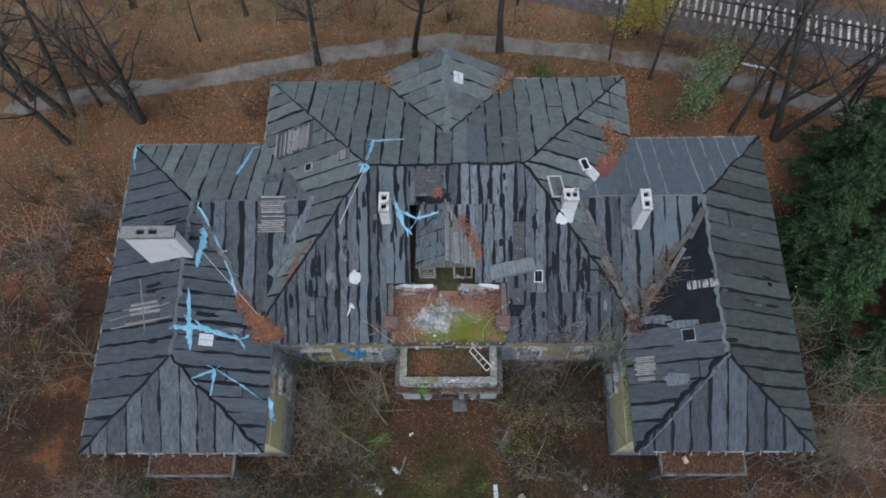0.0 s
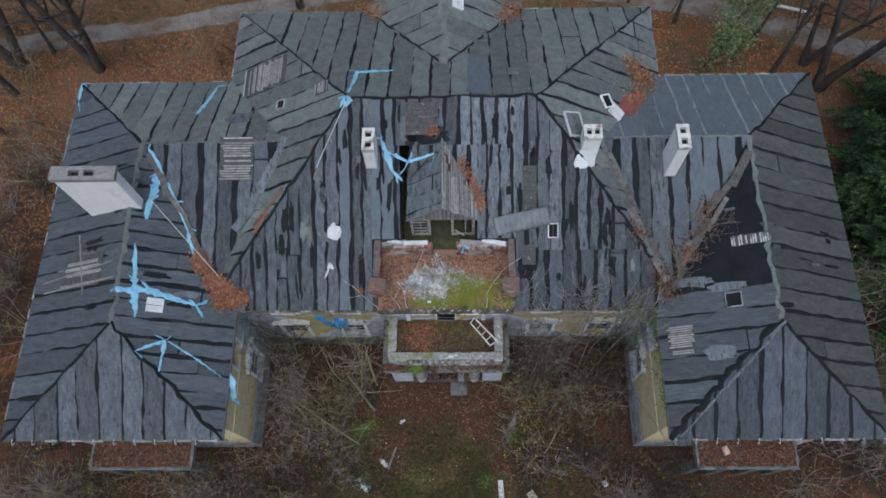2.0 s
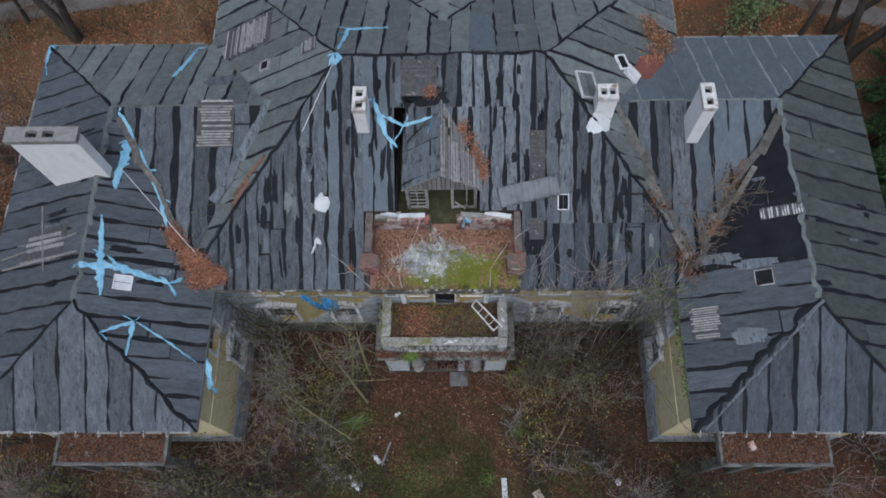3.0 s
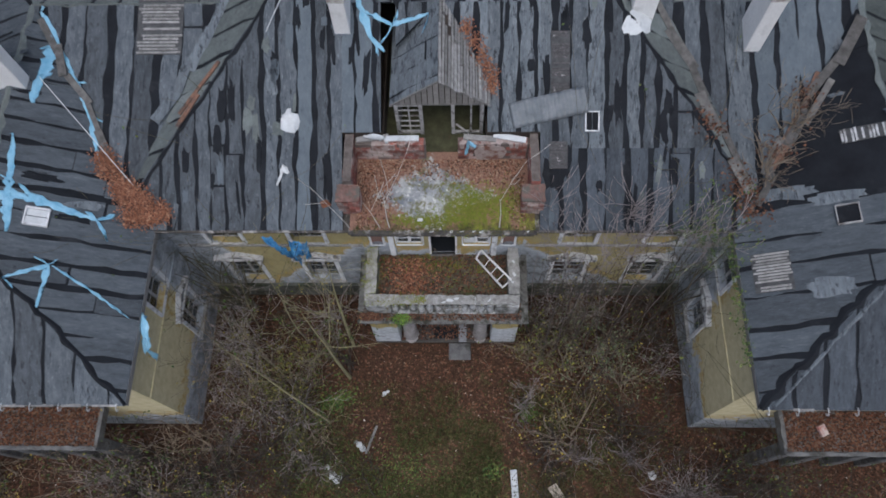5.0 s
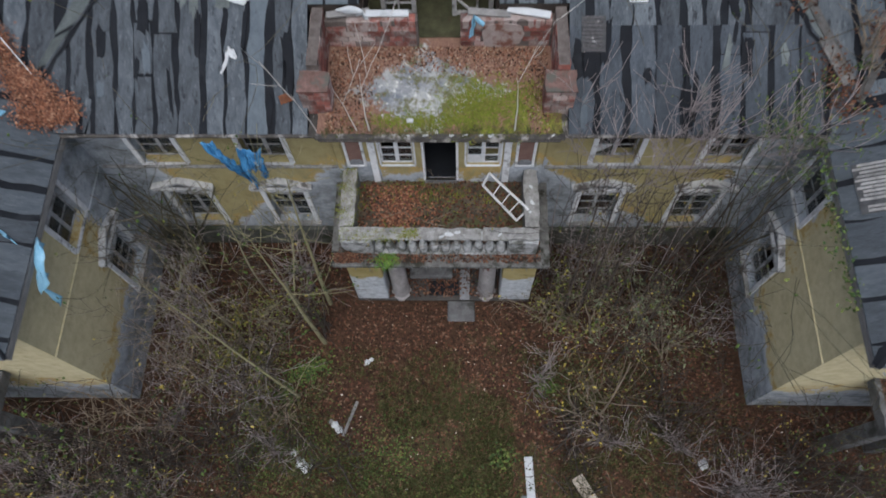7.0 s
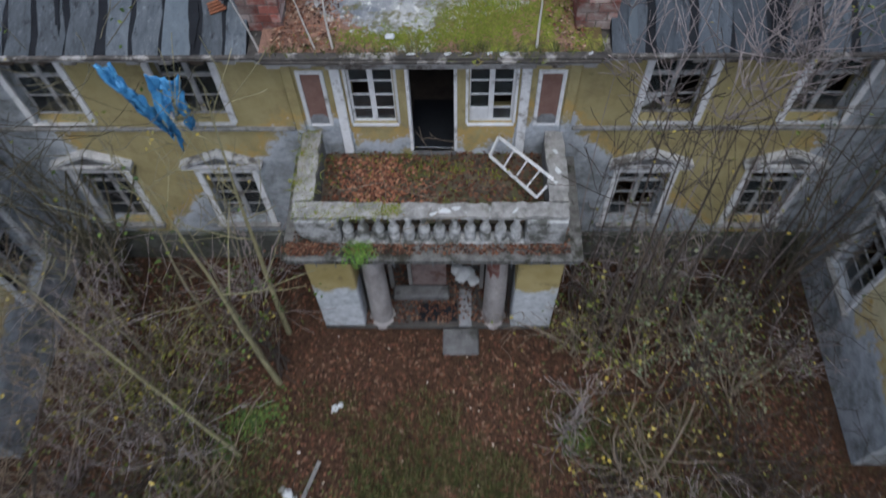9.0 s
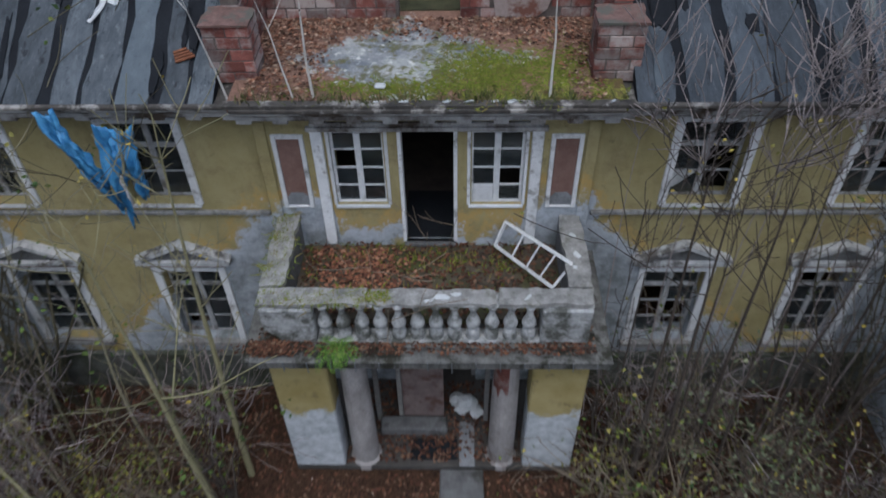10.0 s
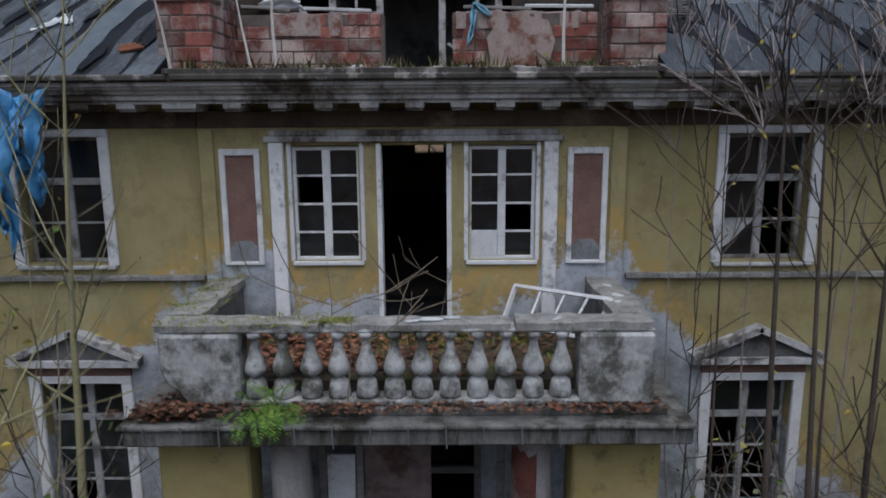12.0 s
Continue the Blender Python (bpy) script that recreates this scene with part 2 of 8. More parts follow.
leaf_olive = island_mat("olive_leaves", [(0.06, 0.07, 0.025), (0.085, 0.09, 0.032), (0.045, 0.05, 0.02), (0.12, 0.115, 0.045)])
leaf_pale = island_mat("pale_green_leaves", [(0.13, 0.19, 0.08), (0.18, 0.25, 0.11), (0.1, 0.14, 0.06), (0.22, 0.27, 0.14)])
leaf_yellow = island_mat("yellow_leaves", [(0.4, 0.31, 0.06), (0.3, 0.25, 0.06), (0.46, 0.37, 0.1), (0.2, 0.19, 0.055)])
grass_mat = island_mat("grass_blades", [(0.065, 0.075, 0.025), (0.1, 0.1, 0.04), (0.16, 0.125, 0.07), (0.055, 0.066, 0.022), (0.08, 0.09, 0.03)])
needle = island_mat("conifer_needles", [(0.026, 0.054, 0.022), (0.046, 0.09, 0.034), (0.018, 0.037, 0.017), (0.075, 0.128, 0.045), (0.032, 0.062, 0.025)])
fern_mat = island_mat("bright_fern", [(0.1, 0.21, 0.03), (0.16, 0.3, 0.05), (0.06, 0.13, 0.022), (0.2, 0.28, 0.06)])
moss_tuft = island_mat("moss_tufts", [(0.13, 0.165, 0.018), (0.19, 0.225, 0.032), (0.09, 0.11, 0.016), (0.17, 0.14, 0.045)])


def plaster_mat():
    """Ochre paint that has come off round the balcony, low down and beside the corners."""
    m, nt, b = nmat("ochre_plaster", 0.9)
    x, y, z = axes(nt)
    n1, n2, n3 = noise_tex(nt, 0.9, 7, 0.65), noise_tex(nt, 3.5, 6, 0.7), noise_tex(nt, 13, 5, 0.7)
    col = mix(nt, ramp(nt, n1, 0.35, 0.65), (0.31, 0.266, 0.122), (0.4, 0.35, 0.182))
    run = noise_tex(nt, 2.0, 6, 0.7, stretch=(1.5, 1.5, 0.4))
    col = mix(nt, ramp(nt, run, 0.5, 0.75, 0, 0.5), col, (0.2, 0.17, 0.085))
    col = mix(nt, ramp(nt, noise_tex(nt, 1.7, 8, 0.75), 0.56, 0.7, 0, 0.6), col, (0.4, 0.36, 0.22))
    col = mix(nt, ramp(nt, noise_tex(nt, 2.6, 8, 0.75), 0.6, 0.68, 0, 0.65), col, (0.12, 0.105, 0.06))
    col = mix(nt, ramp(nt, noise_tex(nt, 1.1, 9, 0.8), 0.5, 0.62, 0, 0.55), col, (0.21, 0.165, 0.085))
    col = mix(nt, ramp(nt, n3, 0.58, 0.68, 0, 0.35), col, (0.16, 0.14, 0.08))
    ax = calc(nt, "ABSOLUTE", x)
    col = mix(nt, calc(nt, "MULTIPLY", ramp(nt, ax, 9.84, 9.9), ramp(nt, n2, 0.3, 0.6, 0.45, 0.95)), col, (0.62, 0.56, 0.36))
    slant = calc(nt, "SUBTRACT", 5.85, calc(nt, "MULTIPLY", calc(nt, "MAXIMUM", calc(nt, "SUBTRACT", ax, 2.9), 0.0), 1.05))
    bay = ramp(nt, ax, 1.72, 1.8, 0.75, 0.0)
    below = calc(nt, "SUBTRACT", calc(nt, "SUBTRACT", slant, bay), z)
    corner = ramp(nt, calc(nt, "ADD", calc(nt, "ABSOLUTE", calc(nt, "SUBTRACT", ax, 9.9)), calc(nt, "ABSOLUTE", y)), 0.4, 3.6, 1.6, -2.5)
    wing = ramp(nt, ax, 9.84, 9.9)
    low = calc(nt, "MAXIMUM", ramp(nt, z, 0.4, 1.5, 0.6, -1.5), calc(nt, "SUBTRACT", calc(nt, "MULTIPLY", wing, ramp(nt, z, 1.0, 4.2, 3.2, 0.2)), 2.0))
    inner = calc(nt, "SUBTRACT", calc(nt, "MULTIPLY", wing, ramp(nt, y, -4.6, -0.6, 0.4, 3.4)), 2.4)
    low = calc(nt, "MAXIMUM", low, calc(nt, "MULTIPLY", inner, 1.0))
    f = calc(nt, "MAXIMUM", calc(nt, "MAXIMUM", below, corner), low)
    wob = calc(nt, "ADD", calc(nt, "MULTIPLY", calc(nt, "SUBTRACT", n1, 0.5), 2.6), calc(nt, "MULTIPLY", calc(nt, "SUBTRACT", n2, 0.5), 1.6))
    wob = calc(nt, "ADD", wob, calc(nt, "MULTIPLY", calc(nt, "SUBTRACT", n3, 0.5), 0.5))
    g = calc(nt, "ADD", f, wob)
    col = mix(nt, calc(nt, "MULTIPLY", ramp(nt, g, -0.55, -0.3), ramp(nt, n2, 0.42, 0.58)), col, (0.42, 0.3, 0.11))
    bare = ramp(nt, g, -0.06, 0.16)
    grey = mix(nt, ramp(nt, n2, 0.35, 0.65), (0.27, 0.298, 0.33), (0.42, 0.455, 0.5))
    grey = mix(nt, ramp(nt, noise_tex(nt, 1.5, 8, 0.75), 0.45, 0.62, 0, 0.8), grey, (0.12, 0.137, 0.13))
    grey = mix(nt, ramp(nt, n3, 0.6, 0.7, 0, 0.6), grey, (0.12, 0.12, 0.115))
    pale = calc(nt, "MULTIPLY", ramp(nt, g, 0.75, 0.25), ramp(nt, n2, 0.36, 0.52))
    grey = mix(nt, calc(nt, "MULTIPLY", pale, 0.55), grey, (0.56, 0.61, 0.68))
    col = mix(nt, bare, col, grey)
    grain = noise_tex(nt, 45, 4, 0.7)
    link(nt, col, b.inputs["Base Color"])
    bump(nt, b, calc(nt, "ADD", calc(nt, "MULTIPLY", grain, 0.5), calc(nt, "MULTIPLY", bare, -1.0)), 0.6, 0.015)
    return m


def pillar_mat():
    m, nt, b = nmat("pillar_plaster", 0.9)
    x, y, z = axes(nt)
    n1, n2 = noise_tex(nt, 1.6, 7, 0.65), noise_tex(nt, 5, 6, 0.7)
    col = mix(nt, ramp(nt, n1, 0.35, 0.65), (0.29, 0.235, 0.09), (0.38, 0.32, 0.15))
    col = mix(nt, ramp(nt, noise_tex(nt, 2.5, 8, 0.75), 0.56, 0.68, 0, 0.7), col, (0.13, 0.11, 0.06))
    bare = ramp(nt, calc(nt, "ADD", calc(nt, "MULTIPLY", z, 0.6), n1), 1.75, 1.85, 1, 0)
    col = mix(nt, bare, col, mix(nt, ramp(nt, n2, 0.35, 0.65), (0.33, 0.36, 0.385), (0.55, 0.585, 0.62)))
    link(nt, col, b.inputs["Base Color"])
    bump(nt, b, noise_tex(nt, 40, 4), 0.4, 0.01)
    return m


def ground_mat():
    """Leaf litter with bare soil, moss and thin grass."""
    m, nt, b = nmat("leaf_litter_ground", 0.95, spec=0.15)
    x, y, z = axes(nt)
    n0, n1, n2, n3 = noise_tex(nt, 0.16, 5, 0.6), noise_tex(nt, 0.7, 6, 0.65), noise_tex(nt, 7, 6, 0.75), noise_tex(nt, 28, 4, 0.8)
    col = mix(nt, ramp(nt, n2, 0.35, 0.65), (0.03, 0.019, 0.013), (0.085, 0.046, 0.028))
    col = mix(nt, ramp(nt, n3, 0.52, 0.72), col, (0.15, 0.09, 0.055))
    col = mix(nt, ramp(nt, n3, 0.3, 0.44, 0.85, 0), col, (0.017, 0.012, 0.009))
    yard = ramp(nt, calc(nt, "ADD", calc(nt, "ABSOLUTE", calc(nt, "SUBTRACT", x, 0.8)), calc(nt, "MULTIPLY", calc(nt, "ABSOLUTE", calc(nt, "ADD", y, 8.5)), 1.1)), 2.0, 8.5, 0.25, -0.12)
    moss = ramp(nt, calc(nt, "ADD", n1, yard), 0.56, 0.74, 0, 0.62)
    col = mix(nt, moss, col, mix(nt, ramp(nt, n2, 0.35, 0.65), (0.042, 0.047, 0.018), (0.108, 0.11, 0.045)))
    north = ramp(nt, y, 8, 17)
    col = mix(nt, calc(nt, "MULTIPLY", north, 0.75), col, mix(nt, ramp(nt, n2, 0.32, 0.66), (0.1, 0.06, 0.036), (0.25, 0.152, 0.088)))
    far = calc(nt, "MULTIPLY", ramp(nt, y, 24, 30), ramp(nt, n0, 0.3, 0.7, 0.25, 0.9))
    col = mix(nt, far, col, mix(nt, ramp(nt, n2, 0.32, 0.66), (0.15, 0.105, 0.06), (0.33, 0.24, 0.14)))
    sward = calc(nt, "MULTIPLY", ramp(nt, y, 18, 24), ramp(nt, noise_tex(nt, 0.35, 6, 0.7), 0.52, 0.66, 0, 0.7))
    col = mix(nt, sward, col, mix(nt, ramp(nt, n2, 0.35, 0.65), (0.075, 0.075, 0.03), (0.17, 0.16, 0.065)))
    outside = ramp(nt, calc(nt, "MAXIMUM", calc(nt, "ABSOLUTE", x), calc(nt, "MULTIPLY", y, 1.6)), 18, 22)
    broad = noise_tex(nt, 0.22, 7, 0.72)
    col = mix(nt, calc(nt, "MULTIPLY", outside, ramp(nt, broad, 0.5, 0.64, 0, 0.8)), col, mix(nt, ramp(nt, n3, 0.35, 0.65), (0.035, 0.028, 0.018), (0.1, 0.082, 0.05)))
    col = mix(nt, calc(nt, "MULTIPLY", outside, ramp(nt, noise_tex(nt, 0.45, 7, 0.72), 0.53, 0.64, 0, 0.7)), col, mix(nt, ramp(nt, n3, 0.35, 0.65), (0.12, 0.05, 0.024), (0.3, 0.13, 0.06)))
    link(nt, col, b.inputs["Base Color"])
    bump(nt, b, calc(nt, "ADD", n2, calc(nt, "MULTIPLY", n3, 0.6)), 0.9, 0.06)
    return m


def terrace_mat():
    """Wet screed with moss, leaf mould and a bluish bare patch in the middle."""
    m, nt, b = nmat("mossy_terrace_floor", 0.9)
    x, y, z = axes(nt)
    n1, n2, n3 = noise_tex(nt, 1.3, 7, 0.7), noise_tex(nt, 6, 6, 0.75), noise_tex(nt, 30, 4, 0.8)
    leaf = mix(nt, ramp(nt, n3, 0.35, 0.65), (0.13, 0.075, 0.055), (0.34, 0.2, 0.145))
    mossc = mix(nt, ramp(nt, n2, 0.35, 0.65), (0.115, 0.13, 0.02), (0.31, 0.325, 0.055))
    mossc = mix(nt, ramp(nt, noise_tex(nt, 3.2, 6, 0.7), 0.5, 0.6, 0, 0.8), mossc, (0.11, 0.06, 0.04))
    mossc = mix(nt, ramp(nt, n3, 0.45, 0.6, 0, 0.5), mossc, (0.05, 0.035, 0.022))
    bare = mix(nt, ramp(nt, n1, 0.4, 0.6), (0.17, 0.19, 0.215), (0.42, 0.43, 0.42))
    bare = mix(nt, ramp(nt, n2, 0.56, 0.64), bare, (0.66, 0.67, 0.64))
    bare = mix(nt, ramp(nt, noise_tex(nt, 2.4, 7, 0.75), 0.5, 0.58, 0, 0.9), bare, (0.13, 0.125, 0.05))
    col = mix(nt, ramp(nt, calc(nt, "ADD", n1, ramp(nt, calc(nt, "SUBTRACT", calc(nt, "MULTIPLY", x, 0.5), y), -1.6, 1.6, -0.25, 0.1)), 0.5, 0.56), leaf, mossc)
    d = calc(nt, "ADD", calc(nt, "MULTIPLY", calc(nt, "ABSOLUTE", calc(nt, "ADD", x, 0.3)), 0.62), calc(nt, "MULTIPLY", calc(nt, "ABSOLUTE", calc(nt, "SUBTRACT", y, 0.6)), 0.9))
    col = mix(nt, ramp(nt, calc(nt, "ADD", calc(nt, "ADD", calc(nt, "MULTIPLY", n1, 0.8), calc(nt, "MULTIPLY", n2, 0.45)), ramp(nt, d, 0.3, 2.0, 0.52, -0.35)), 0.64, 0.69), col, bare)
    link(nt, col, b.inputs["Base Color"])
    bump(nt, b, calc(nt, "ADD", n2, n3), 0.8, 0.03)
    return m


def glass_mat():
    m, nt, b = nmat("dusty_sky_tinted_glass", 0.08)
    tr, gl = nt.nodes.new("ShaderNodeBsdfTransparent"), nt.nodes.new("ShaderNodeBsdfGlossy")
    tr.inputs[0].default_value = (0.55, 0.6, 0.6, 1)
    gl.inputs["Roughness"].default_value = 0.14
    fr, mx = nt.nodes.new("ShaderNodeFresnel"), nt.nodes.new("ShaderNodeMixShader")
    fr.inputs[0].default_value = 1.75
    nt.links.new(fr.outputs[0], mx.inputs[0]), nt.links.new(tr.outputs[0], mx.inputs[1]), nt.links.new(gl.outputs[0], mx.inputs[2])
    # Blue-grey diffuse layer: a painted sky reflection, mixed with some dust.
    b.inputs["Base Color"].default_value, b.inputs["Roughness"].default_value = (0.17, 0.205, 0.235, 1), 0.6
    sky_film = nt.nodes.new("ShaderNodeMixShader")
    link(nt, ramp(nt, noise_tex(nt, 2.5, 5, 0.7), 0.35, 0.7, 0.01, 0.08), sky_film.inputs[0])
    nt.links.new(mx.outputs[0], sky_film.inputs[1]), nt.links.new(b.outputs[0], sky_film.inputs[2])
    nt.links.new(sky_film.outputs[0], nt.nodes["Material Output"].inputs[0])
    return m


plaster, pillar_plaster, ground_m, terrace_m, glass = plaster_mat(), pillar_mat(), ground_mat(), terrace_mat(), glass_mat()
# Near-black plaster: indoor shade is put into the base colour.
shaded_plaster = surface("shaded_interior_plaster", (0.05, 0.048, 0.045), (0.09, 0.085, 0.08), None, 1.5, 20, 0.95)

# ---------- mesh helpers ----------
def obj(name, verts, faces, material, parent=None, label="", smooth=False):
    me = bpy.data.meshes.new(name)
    me.from_pydata(verts, [], faces)
    me.materials.append(material)
    if smooth:
        me.polygons.foreach_set("use_smooth", [True] * len(me.polygons))
    ob = new(name, me)
    if parent:
        ob.parent = parent
    if label:
        ob["label"] = label
    return ob


def part(name, bm, material, parent=None, label="", bevel=0.0, smooth=False):
    """Links a bmesh as one mesh object, under a thing or a part."""
    if bevel:
        bmesh.ops.bevel(bm, geom=bm.edges[:], offset=bevel, segments=1, affect="EDGES", clamp_overlap=True)
    bmesh.ops.recalc_face_normals(bm, faces=bm.faces[:])
    me = bpy.data.meshes.new(name)
    bm.to_mesh(me)
    bm.free()
    me.materials.append(material)
    if smooth:
        me.polygons.foreach_set("use_smooth", [True] * len(me.polygons))
    ob = new(name, me)
    if parent:
        ob.parent = parent
    if label:
        ob["label"] = label
    return ob


def boxes(*dims):
    """A bmesh of boxes (x0, x1, y0, y1, z0, z1)."""
    bm = bmesh.new()
    for x0, x1, y0, y1, z0, z1 in dims:
        v = [bm.verts.new((x, y, z)) for z in (z0, z1) for y in (y0, y1) for x in (x0, x1)]
        for f in ((0, 2, 3, 1), (4, 5, 7, 6), (0, 1, 5, 4), (2, 6, 7, 3), (0, 4, 6, 2), (1, 3, 7, 5)):
            bm.faces.new([v[i] for i in f])
    return bm


def bar(bm, a, b, w, h, up=(0, 0, 1)):
    """A square-section bar from a to b."""
    a, b = Vector(a), Vector(b)
    d = (b - a).normalized()
    s = d.cross(Vector(up))
    s = (s if s.length > 1e-4 else d.cross(Vector((0, 1, 0)))).normalized() * w / 2
    u = s.cross(d).normalized() * h / 2
    v = [bm.verts.new(p + i * s + j * u) for p in (a, b) for i, j in ((-1, -1), (1, -1), (1, 1), (-1, 1))]
    for f in ((3, 2, 1, 0), (4, 5, 6, 7), (0, 1, 5, 4), (1, 2, 6, 5), (2, 3, 7, 6), (3, 0, 4, 7)):
        bm.faces.new([v[i] for i in f])


def empty(name, at=(0, 0, 0), label="", category="", group="", kind=""):
    ob = new(name)
    ob.location = at
    return tagged(ob, label, category, group, kind)


def slab_from_poly(pts, thick):
    """A flat polygon in space, thickened downwards along its normal."""
    pts = [Vector(p) for p in pts]
    n = (pts[1] - pts[0]).cross(pts[2] - pts[0]).normalized()
    n = n if n.z > 0 else -n
    bm = bmesh.new()
    top = [bm.verts.new(p) for p in pts]
    bot = [bm.verts.new(p - n * thick) for p in pts]
    bm.faces.new(top), bm.faces.new(bot[::-1])
    for i in range(len(pts)):
        j = (i + 1) % len(pts)
        bm.faces.new((top[j], top[i], bot[i], bot[j]))
    return bm


def clip(poly, a, b, c):
    """The part of a 2D polygon with a*x + b*y <= c."""
    out = []
    for i in range(len(poly)):
        p, q = poly[i], poly[(i + 1) % len(poly)]
        dp, dq = a * p[0] + b * p[1] - c, a * q[0] + b * q[1] - c
        if dp <= 0:
            out.append(p)
        if dp * dq < 0:
            k = dp / (dp - dq)
            out.append((p[0] + k * (q[0] - p[0]), p[1] + k * (q[1] - p[1])))
    return out


def clip_convex(poly, shape):
    area = sum(shape[i][0] * shape[(i + 1) % len(shape)][1] - shape[(i + 1) % len(shape)][0] * shape[i][1] for i in range(len(shape)))
    shape = shape if area > 0 else shape[::-1]
    for i in range(len(shape)):
        (x0, y0), (x1, y1) = shape[i], shape[(i + 1) % len(shape)]
        a, b = y1 - y0, x0 - x1
        poly = clip(poly, a, b, a * x0 + b * y0)
        if len(poly) < 3:
            return []
    return poly

# ---------- plan of the house ----------
EAVE, RIDGE, WING_RIDGE, LINK_RIDGE = 8.27, 12.35, 10.42, 10.42
WL, WR = -10.1, 9.93
BACK = 16.0

house = empty("manor_house", label="derelict two-storey ochre manor house with patched grey felt roofs", category="house")


def wall(name, axis, at, thick, u0, u1, z0, z1, holes, material, label=""):
    """A wall in the plane axis = at, going thick behind it, with rectangular openings (u0, u1, z0, z1)."""
    us = sorted({u0, u1, *[h[0] for h in holes], *[h[1] for h in holes]})
    zs = sorted({z0, z1, *[h[2] for h in holes], *[h[3] for h in holes]})
    def solid(i, j):
        if not (0 <= i < len(us) - 1 and 0 <= j < len(zs) - 1):
            return False
        u, z = (us[i] + us[i + 1]) / 2, (zs[j] + zs[j + 1]) / 2
        return not any(h[0] < u < h[1] and h[2] < z < h[3] for h in holes)
    bm = bmesh.new()
    cache = {}
    def vert(i, j, k):
        if (i, j, k) not in cache:
            d = at + (thick if k else 0)
            cache[i, j, k] = bm.verts.new((us[i], d, zs[j]) if axis == "y" else (d, us[i], zs[j]))
        return cache[i, j, k]
    for i in range(len(us) - 1):
        for j in range(len(zs) - 1):
            if not solid(i, j):
                continue
            for k in (0, 1):
                bm.faces.new([vert(i, j, k), vert(i + 1, j, k), vert(i + 1, j + 1, k), vert(i, j + 1, k)])
            for (di, dj), (a, b) in {(-1, 0): ((i, j), (i, j + 1)), (1, 0): ((i + 1, j), (i + 1, j + 1)), (0, -1): ((i, j), (i + 1, j)), (0, 1): ((i, j + 1), (i + 1, j + 1))}.items():
                if not solid(i + di, j + dj):
                    bm.faces.new([vert(*a, 0), vert(*b, 0), vert(*b, 1), vert(*a, 1)])
    return part(name, bm, material, house, label)


UP = (5.68, 7.5)
DOWN = (1.7, 3.9)
BAYS = (-8.03, -4.97, 4.95, 8.03)
front_holes = [(x - 0.62, x + 0.62, *UP) for x in BAYS] + [(x - 0.62, x + 0.62, *DOWN) for x in BAYS]
front_holes += [(-0.5, 0.5, 4.8, 7.37), (-1.71, -0.77, 5.75, 7.37), (0.77, 1.71, 5.75, 7.37)]
front_holes += [(-0.95, 0.95, 0.15, 3.3)]
BAY = -0.1
wall("central_bay_wall", "y", BAY, 0.098, -2.95, 2.93, 4.5, 7.84, front_holes[8:11], plaster, "ochre projecting bay behind the balcony")
wall("front_wall", "y", 0.0, 0.5, WL, WR, 0, 8.1, front_holes, plaster, "ochre plaster with large bare grey patches")
SIDE_L, SIDE_R = (-2.2, -1.8), (-1.35, -1.85)


def side_holes(up, down):
    return [(up - 0.62, up + 0.62, *UP), (down - 0.62, down + 0.62, *DOWN)]


wall("wing_side_wall", "x", WL, -0.5, -5.8, 0, 0, 8.1, side_holes(*SIDE_L), plaster)
wall("wing_side_wall", "x", WR, 0.5, -5.8, 0, 0, 8.1, side_holes(*SIDE_R), plaster)
wall("wing_front_wall", "y", -5.8, 0.5, -18.9, WL - 0.5, 0, 8.1, [(-15.5, -14.5, 4.3, 6.6)], plaster)
wall("wing_front_wall", "y", -5.8, 0.5, WR + 0.5, 18.5, 0, 8.1, [(14, 15, 4.3, 6.6)], plaster)
wall("outer_wall", "x", -18.9, 0.5, -5.3, 11.4, 0, 8.1, [], plaster)
wall("outer_wall", "x", 18.5, -0.5, -5.3, 11.2, 0, 8.1, [], plaster)
wall("back_wall", "y", BACK, -0.5, -10.9, 10.7, 0, 8.1, [(-0.6, -0.13, 6.22, 6.5), (-0.07, 0.4, 6.22, 6.5)], plaster)
wall("back_wall", "y", 11.4, -0.5, -18.4, -10.4, 0, 8.1, [], plaster)
wall("back_wall", "y", 11.2, -0.5, 10.2, 18.0, 0, 8.1, [], plaster)
wall("back_side_wall", "x", -10.9, 0.5, 11.4, 15.5, 0, 8.1, [], plaster)
wall("back_side_wall", "x", 10.7, -0.5, 11.2, 15.5, 0, 8.1, [], plaster)
# Both floors in very dark brown, so the rooms' shade is partly painted.
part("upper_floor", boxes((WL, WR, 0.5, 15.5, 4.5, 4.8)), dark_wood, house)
part("room_partition", boxes((-3.2, -3.0, 0.5, 15.5, 0, 8.1), (3.0, 3.2, 0.5, 15.5, 0, 8.1), (-9.5, -3.2, 6, 6.2, 0, 8.1), (3.2, 9.5, 6, 6.2, 0, 8.1), (-3, 3, 5, 5.2, 0, 4.5)), shaded_plaster, house)
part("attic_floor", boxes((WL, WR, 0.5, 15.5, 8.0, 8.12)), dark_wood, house)

